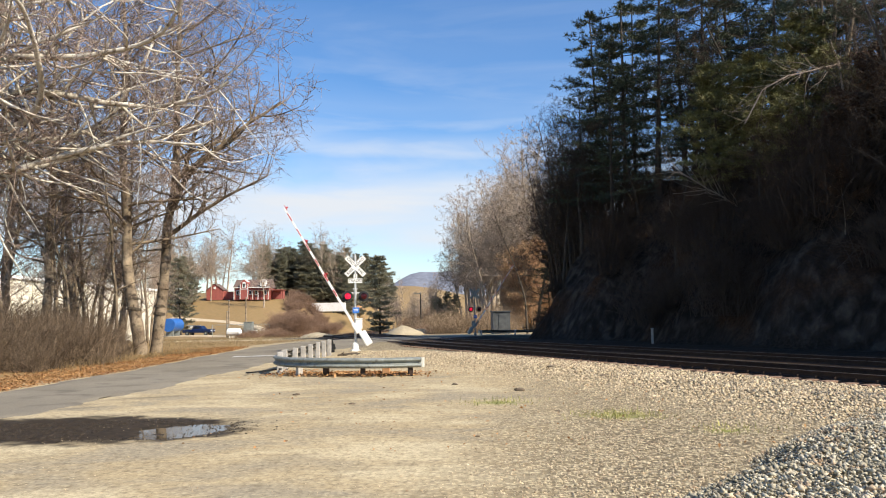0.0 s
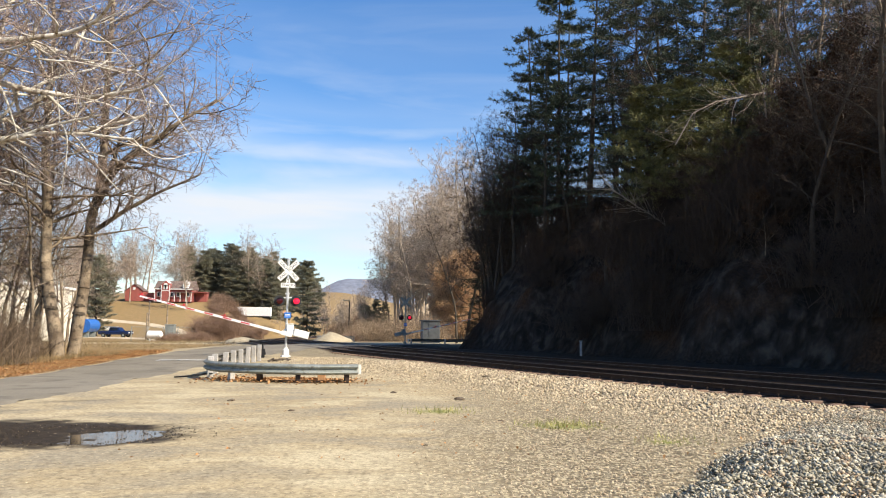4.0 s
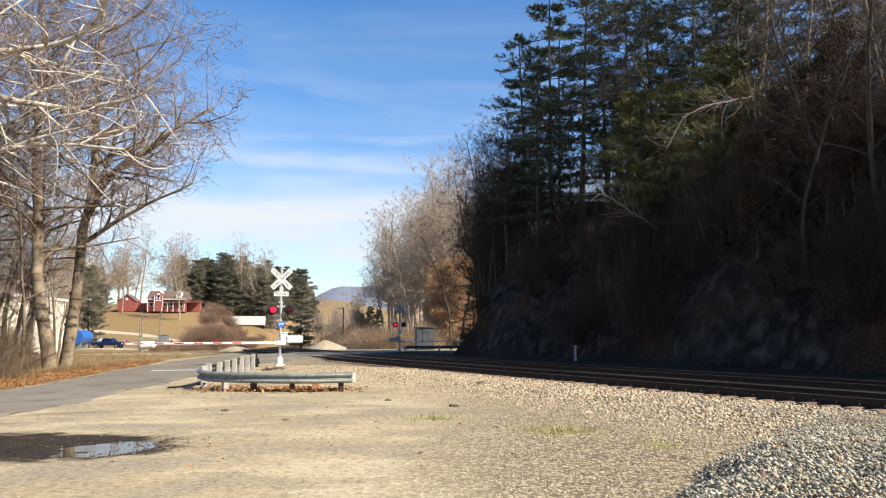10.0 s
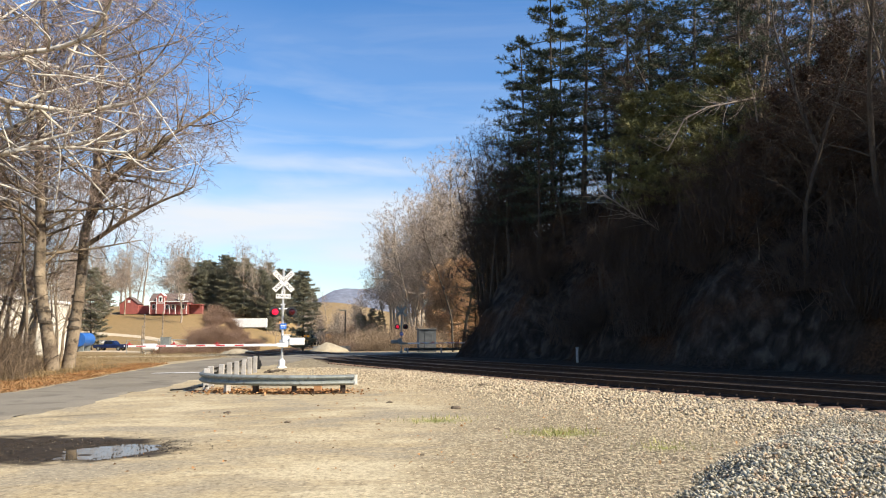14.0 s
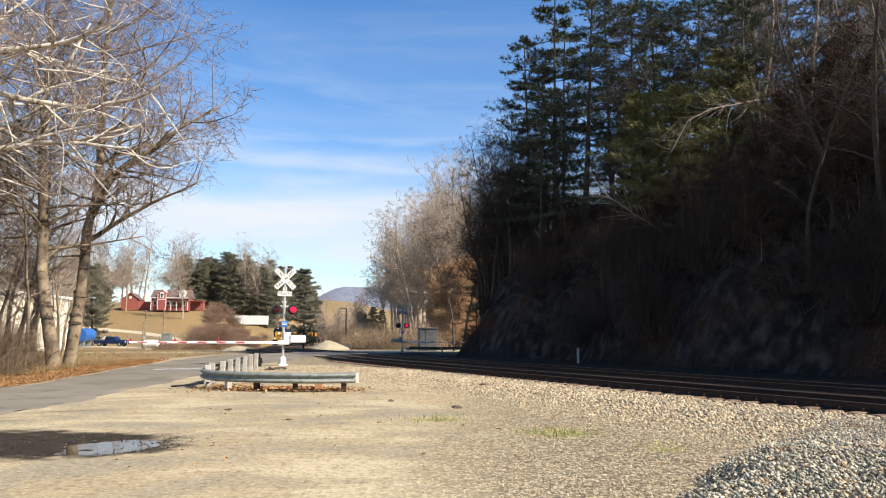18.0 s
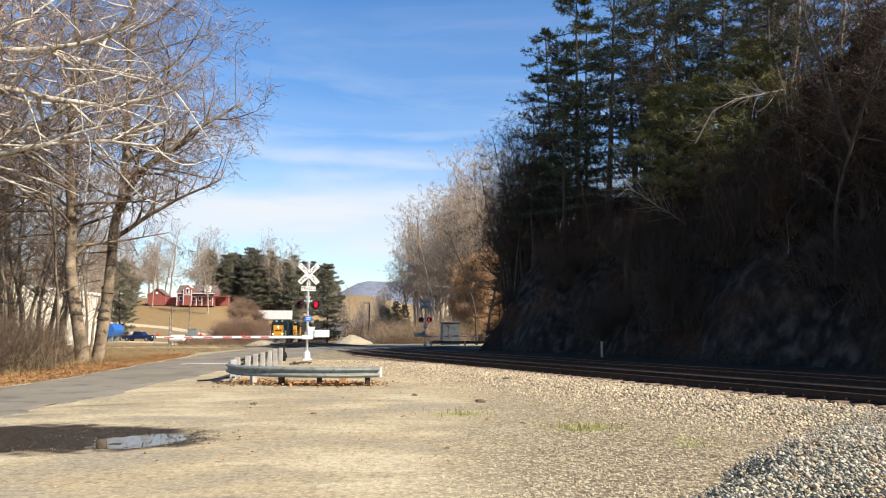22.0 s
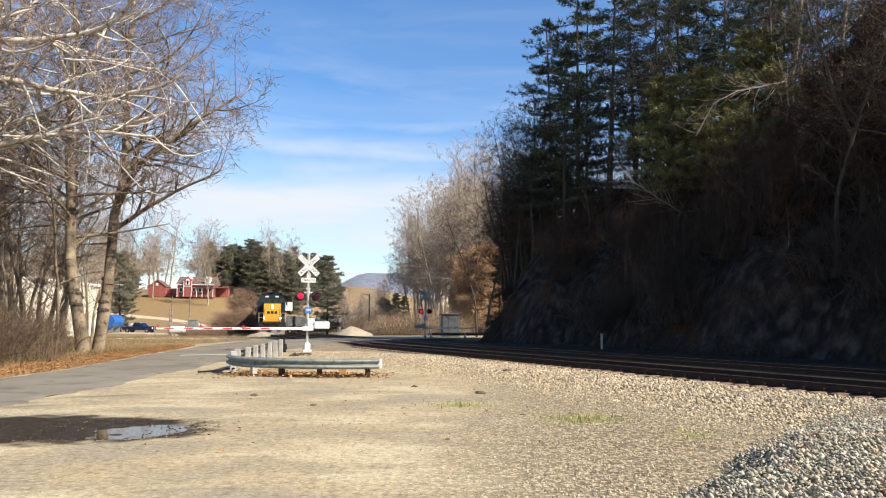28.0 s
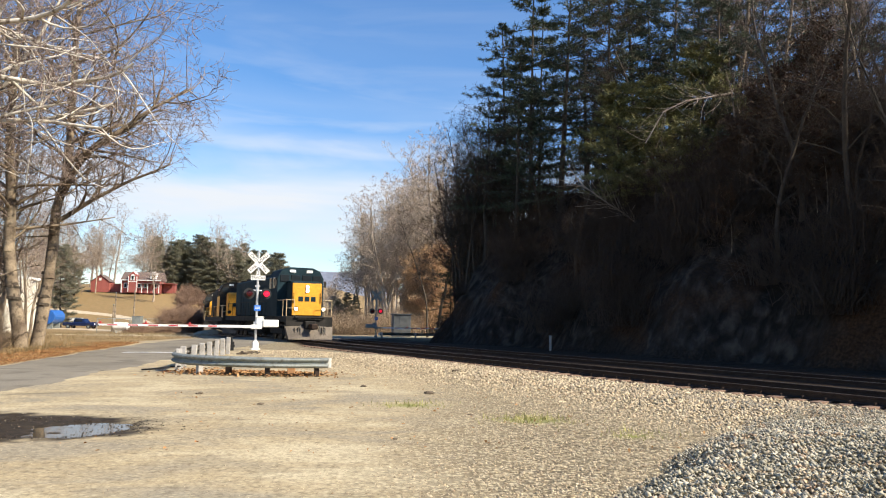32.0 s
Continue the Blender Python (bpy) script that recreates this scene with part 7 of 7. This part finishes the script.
def mud_crumbs():
    """Dark crumbs of mud round the puddle and standing out of it."""
    g = np.random.default_rng(61)
    a, u = g.uniform(0, 2 * np.pi, 2600), np.abs(g.normal(1.0, 0.16, 2600))
    x, y = -4.35 + 1.75 * u * np.cos(a), 9.98 + 0.85 * u * np.sin(a)
    more = g.uniform(0, 1, (4500, 2))
    x, y = np.r_[x, -7.5 + 3.2 * more[:, 0]], np.r_[y, 9.1 + 1.6 * more[:, 1]]
    s = 0.008 + 0.026 * g.random(len(x)) ** 3
    mud = surface("wet_mud_crumbs", (0.022, 0.016, 0.011), (0.055, 0.04, 0.027), 6, 40, 0.7, 0.2, spread=0.4, island=True)
    scatter("mud", np.stack([x, y, np.maximum(ground_height(x, y), -0.035) + s * 0.1], 1), s, 62, mud, "dark crumbs of mud round the puddle", "mud")


mud_crumbs()


def dry_grass():
    """Tufts of dry grass on the verge beyond the road."""
    g = np.random.default_rng(63)
    c = np.stack([g.uniform(-34, -11.8, 900), g.uniform(38, 84, 900)], 1)
    c = np.r_[c, np.stack([g.uniform(-13.2, -12.2, 160), g.uniform(24, 38, 160)], 1)]
    p = np.repeat(c, 26, 0) + g.normal(0, 0.22, (len(c) * 26, 2))
    keep = p[:, 0] < -11.6 + 0.11 * np.clip(p[:, 1] - 32, 0, 60) - 0.3
    p = p[keep]
    z = ground_height(p[:, 0], p[:, 1])
    b = np.stack([p[:, 0], p[:, 1], z - 0.02], 1)
    d = g.normal(0, 0.7, b.shape) + (0, 0, 1)
    ln = g.uniform(0.06, 0.24, (len(b), 1))
    w = np.stack([d[:, 1], -d[:, 0], 0 * d[:, 0]], 1)
    w = w / np.maximum(np.linalg.norm(w, axis=1, keepdims=True), 1e-6) * 0.007
    v = np.stack([b - w, b + w, b + d * ln], 1).reshape(-1, 3)
    straw = surface("dry_straw", (0.16, 0.115, 0.055), (0.28, 0.205, 0.105), 0.8, 9, 0.9, 0.0, spread=0.4, island=True)
    tagged(new("dry_grass", raw_mesh("dry_grass", v, np.arange(len(v)).reshape(-1, 3), straw)), "tufts of dry straw-coloured grass on the verge", "grass", kind="stuff")


dry_grass()


def green_tufts():
    """Low yellow-green weeds in a few spots of the lot."""
    g = np.random.default_rng(65)
    c = np.array(((3.05, 10.7), (1.35, 12.6), (4.1, 9.2)))
    p = np.repeat(c, (560, 220, 140), 0)
    p = p + g.normal(0, 1, p.shape) * (0.34, 0.26)
    b = np.stack([p[:, 0], p[:, 1], ground_height(p[:, 0], p[:, 1])], 1)
    d = g.normal(0, 0.8, b.shape) + (0, 0, 1)
    ln = g.uniform(0.02, 0.06, (len(b), 1))
    w = np.stack([d[:, 1], -d[:, 0], 0 * d[:, 0]], 1)
    w = w / np.maximum(np.linalg.norm(w, axis=1, keepdims=True), 1e-6) * 0.007
    v = np.stack([b - w, b + w, b + d * ln], 1).reshape(-1, 3)
    weed = surface("yellow_green_weed", (0.24, 0.235, 0.07), (0.36, 0.33, 0.12), 2.0, 9, 0.8, 0.0, spread=0.4, island=True)
    tagged(new("weeds", raw_mesh("weeds", v, np.arange(len(v)).reshape(-1, 3), weed)), "low yellow-green weeds on the gravel lot", "weeds", kind="stuff")


green_tufts()


def fallen_leaves(name, spots, seed, label, size=1.0):
    """Flat curled leaves strewn on the ground."""
    g = np.random.default_rng(seed)
    p = np.array(spots, float)
    p = np.c_[p, ground_height(p[:, 0], p[:, 1]) + g.uniform(0.005, 0.05, len(p))]
    a = g.normal(0, 1, p.shape) * (1, 1, 0.25)
    a /= np.linalg.norm(a, axis=1, keepdims=True)
    b = np.cross(a, g.normal(0, 0.3, p.shape) + (0, 0, 1))
    b /= np.linalg.norm(b, axis=1, keepdims=True)
    s = g.uniform(0.03, 0.07, (len(p), 1)) * size
    v = np.stack([p - a * s, p + b * s * 0.6 + (0, 0, 0.012), p + a * s, p - b * s * 0.6 + (0, 0, 0.012)], 1).reshape(-1, 3)
    tagged(new(name, raw_mesh(name, v, np.arange(len(v)).reshape(-1, 4), DEAD_LEAF)), label, "fallen leaves", kind="stuff")


_r = random.Random(4)
fallen_leaves("fallen_leaves", [(_r.gauss(-2.1, 0.8), _r.gauss(19.6, 0.35)) for _ in range(2600)] + [(_r.gauss(-3.9, 0.4), _r.gauss(20.4, 0.6)) for _ in range(300)], 21, "red-brown leaves under the guardrail")
fallen_leaves("verge_leaves", [(road_edge(_y) - abs(_r.gauss(0, 1.5)) + 0.15, _y) for _y in (9 + 33 * _r.random() for _ in range(26000))], 22, "orange-brown leaves along the road verge", 0.55)


fallen_leaves("lot_leaves", [(_r.uniform(-3, 9), 8 + 18 * _r.random() ** 1.4) for _ in range(420)], 23, "odd brown leaves blown over the gravel lot", 0.5)


def scraps():
    """Odds and ends round the guardrail: a loop of hose, a rubber flap, sticks and a brick."""
    g = Geo()
    ring = [(-4.75 + 0.42 * math.cos(a) + 0.06 * math.sin(3 * a), 20.3 + 0.55 * math.sin(a), zat(-4.75, 20.3) + 0.05 + 0.10 * (1 + math.sin(a + 2)) / 2) for a in np.linspace(0, 5.9, 22)]
    for p, q in zip(ring[:-1], ring[1:]):
        g.tube(p, q, 0.022, n=6)
    tagged(part("hose", g, RUBBER), "black rubber hose looped on the ground", "hose")
    g = Geo()
    for i in range(5):
        a, b = 0.12 * i, 0.12 * (i + 1)
        g.box(-4.72 + 0.05 * math.sin(i * 1.3), 31.35 + 0.03 * i, 0.18 + a, 0.24 - 0.02 * i, 0.05, 0.13, None, 0.015)
    tagged(part("rubber_flap", g, RUBBER), "torn black rubber flap leaning on the end of the guardrail", "rubber flap")
    r = random.Random(12)
    for i in range(7):
        x, y, a, ln = r.uniform(-4.3, -3.2), r.uniform(29.5, 31.5), r.uniform(0, 3.1), r.uniform(0.4, 1.0)
        z = zat(x, y) + 0.03
        k = Geo().tube((x, y, z), (x + ln * 0.5 * math.cos(a), y + ln * 0.5 * math.sin(a), z + 0.06), 0.03, 0.022, 6).tube((x + ln * 0.5 * math.cos(a), y + ln * 0.5 * math.sin(a), z + 0.06), (x + ln * math.cos(a + 0.3), y + ln * math.sin(a + 0.3), z + 0.02), 0.022, 0.012, 6)
        tagged(part("stick", k, DARK_BARK), "dark broken stick lying behind the guardrail", "stick", "broken sticks")
    z = zat(-1.25, 19.45)
    tagged(part("brick", Geo().box(-1.25, 19.45, z + 0.12, 0.20, 0.12, 0.26, None, 0.012), BRICK_RED), "weathered red block standing behind the guardrail", "block")


scraps()


def road_line():
    g = Geo()
    a, b = (-8.55, 29.6), (-5.75, 30.6)
    n = 10
    for i in range(n):
        u, w = i / n, (i + 1) / n
        q = [(a[0] + (b[0] - a[0]) * k, a[1] + (b[1] - a[1]) * k) for k in (u, w)]
        g.face(*[(x, y + d, zat(x, y) + 0.036) for (x, y), d in ((q[0], 0), (q[1], 0), (q[1], 0.55), (q[0], 0.55))])
    tagged(part("stop_line", g, PAINT_LINE), "worn white stop line on the asphalt", "road marking", kind="structure")


road_line()


def clods():
    """Dark clods and odd stones lying on the lot."""
    g = np.random.default_rng(77)
    clod = surface("dark_clod", (0.10, 0.075, 0.05), (0.17, 0.13, 0.09), 6, 30, 0.95, 0.3)
    for x, y, w in ((1.9, 14.6, 0.24), (4.3, 18.2, 0.2), (0.6, 16.2, 0.16), (2.2, 11.2, 0.09), (-1.2, 12.6, 0.12), (3.4, 21.5, 0.3), (5.2, 15.0, 0.14), (-2.6, 14.6, 0.16), (6.3, 19.0, 0.22), (0.9, 9.0, 0.07), (-1.0, 24.3, 0.5), (-2.0, 23.2, 0.35)):
        bm = bmesh.new()
        bmesh.ops.create_icosphere(bm, subdivisions=2, radius=0.5)
        for v in bm.verts:
            v.co *= g.uniform(0.7, 1.15)
        bmesh.ops.scale(bm, vec=(w, w * 0.8, w * 0.38), verts=bm.verts)
        me = bpy.data.meshes.new("clod")
        bm.to_mesh(me); bm.free()
        me.materials.append(clod)
        ob = new("clod", me)
        ob.location = (x, y, zat(x, y) + w * 0.08)
        tagged(ob, "dark clod of earth on the gravel lot", "clod", "clods")


clods()


def ties():
    g = np.random.default_rng(3)
    me = Geo().box(0, 0, -0.09, 0.22, 2.6, 0.18, bevel=0.012).mesh("tie", TIE_WOOD)
    spikes = Geo()
    for i in range(300):
        s = 72 + i * 0.52
        p, d = on_track(s)
        ob = new("tie", me)
        ob.parent = track_near
        ob.matrix_local = Matrix.Translation((*p, TIE_Z + float(track_z(s)) + g.normal(0, 0.006))) @ Matrix.Rotation(math.atan2(d[1], d[0]) + g.normal(0, 0.012), 4, "Z")
        for e in (-0.87, 0.87):
            q = np.array((p[0] + d[1] * e, p[1] - d[0] * e))
            spikes.box(q[0], q[1], TIE_Z + float(track_z(s)) + 0.03, 0.05, 0.05, 0.08)
            q = np.array((p[0] + d[1] * e * 0.9, p[1] - d[0] * e * 0.9))
            spikes.box(q[0], q[1], TIE_Z + float(track_z(s)) + 0.008, 0.2, 0.2, 0.016)
    tagged(part("spikes", spikes, RUST, track_near, "rusty spikes and tie plates"), kind="stuff")
    rest = Geo()
    for off, a, b in ((0.0, 30, 72), (0.0, 228, 330), (4.0, 30, 330)):
        for s in np.arange(a, b, 0.52 if b < 230 else 0.7):
            p, d = on_track(s, off)
            rest.box(0, 0, -0.09, 0.22, 2.6, 0.18, Matrix.Translation((*p, TIE_Z + float(track_z(s)))) @ Matrix.Rotation(math.atan2(d[1], d[0]), 4, "Z"))
    tagged(part("far_ties", rest, TIE_WOOD, track_far, "weathered wooden ties"), kind="stuff")


ties()


# ---- what moves ----
PERIOD, PHASE = 1.085, 10.05


def blink(lamp, m, shift):
    """Turns the lamp's drum half round at each change of the flashing cycle."""
    rows, half, a = [], PERIOD / 2, 0.0
    k = int(math.floor((0 - PHASE) / half)) - 1
    lit = (k + shift) % 2 == 0
    ang = 0.0 if lit else 180.0
    rows.append((0.0, ang))
    while True:
        k += 1
        t = PHASE + k * half
        if t > 31.8:
            break
        if t < 0.12:
            ang += 180.0
            rows[0] = (0.0, ang)
            continue
        for j in range(4):
            rows.append((t + (j - 1.5) / 30, ang + 60 * j))
        ang += 180.0
    rows.append((32.0, ang))
    walk(lamp, [(t, m @ pose(0, 0, 0, 0, 0, q)) for t, q in rows])


ARM_ROWS = [(0, 59.5), (0.5, 52.3), (1, 45), (1.5, 38.5), (2, 31.2), (2.5, 26), (3, 21.6), (3.5, 17.6), (4.5, 11.0), (5.5, 6.6), (6, 5.6), (6.5, 4.5), (7, 3.2), (7.5, 2.2), (8, 1.2), (8.5, 0.6), (9, 0.2), (10, 0), (32, 0)]
TRAIN_ROWS = [(0, 361), (12, 242), (14, 222), (17, 191), (19, 172), (21, 153), (25, 113.5), (28, 83.5), (29, 73.0), (30, 62.4), (31, 53.8), (31.5, 49.6), (32, 45.4)]


def train_s(t):
    """Where the lead nose stands along the track, from its distance ahead."""
    d = np.interp(t, [r[0] for r in TRAIN_ROWS], [r[1] for r in TRAIN_ROWS])
    ahead = (LINE - ORIGIN) @ MAST_AHEAD
    return float(np.interp(d, ahead, LINE_S))


def motions():
    walk(GATE_ARM, [(t, pose(0, -0.26, 1.08, 0, a, 0)) for t, a in ARM_ROWS])
    walk(FAR_ARM, [(t, pose(0, -0.26, 1.08, 0, -a * 0.95, 0)) for t, a in ARM_ROWS])
    for lamps in (SIGNAL_LAMPS, FAR_LAMPS):
        for i, lamp in enumerate(lamps):
            blink(lamp, Matrix.Translation(lamp.location), 1 - i)
    c = np.polyfit([t / 2 for t in range(65)], [train_s(t / 2) for t in range(65)], 7)
    for ob, length, behind in TRAIN:
        rows = []
        for k in range(65):
            t = k / 2
            s = float(np.polyval(c, t)) + behind
            a, b = on_track(s + 3)[0], on_track(s + length - 3)[0]
            d = (a - b) / np.linalg.norm(a - b)
            p = a + d * 3
            rows.append((t, pose(p[0], p[1], RAIL_Z + 0.003 + float(track_z(s + length / 2)), 0, 0, math.degrees(math.atan2(d[1], d[0])))))
        walk(ob, rows)


motions()
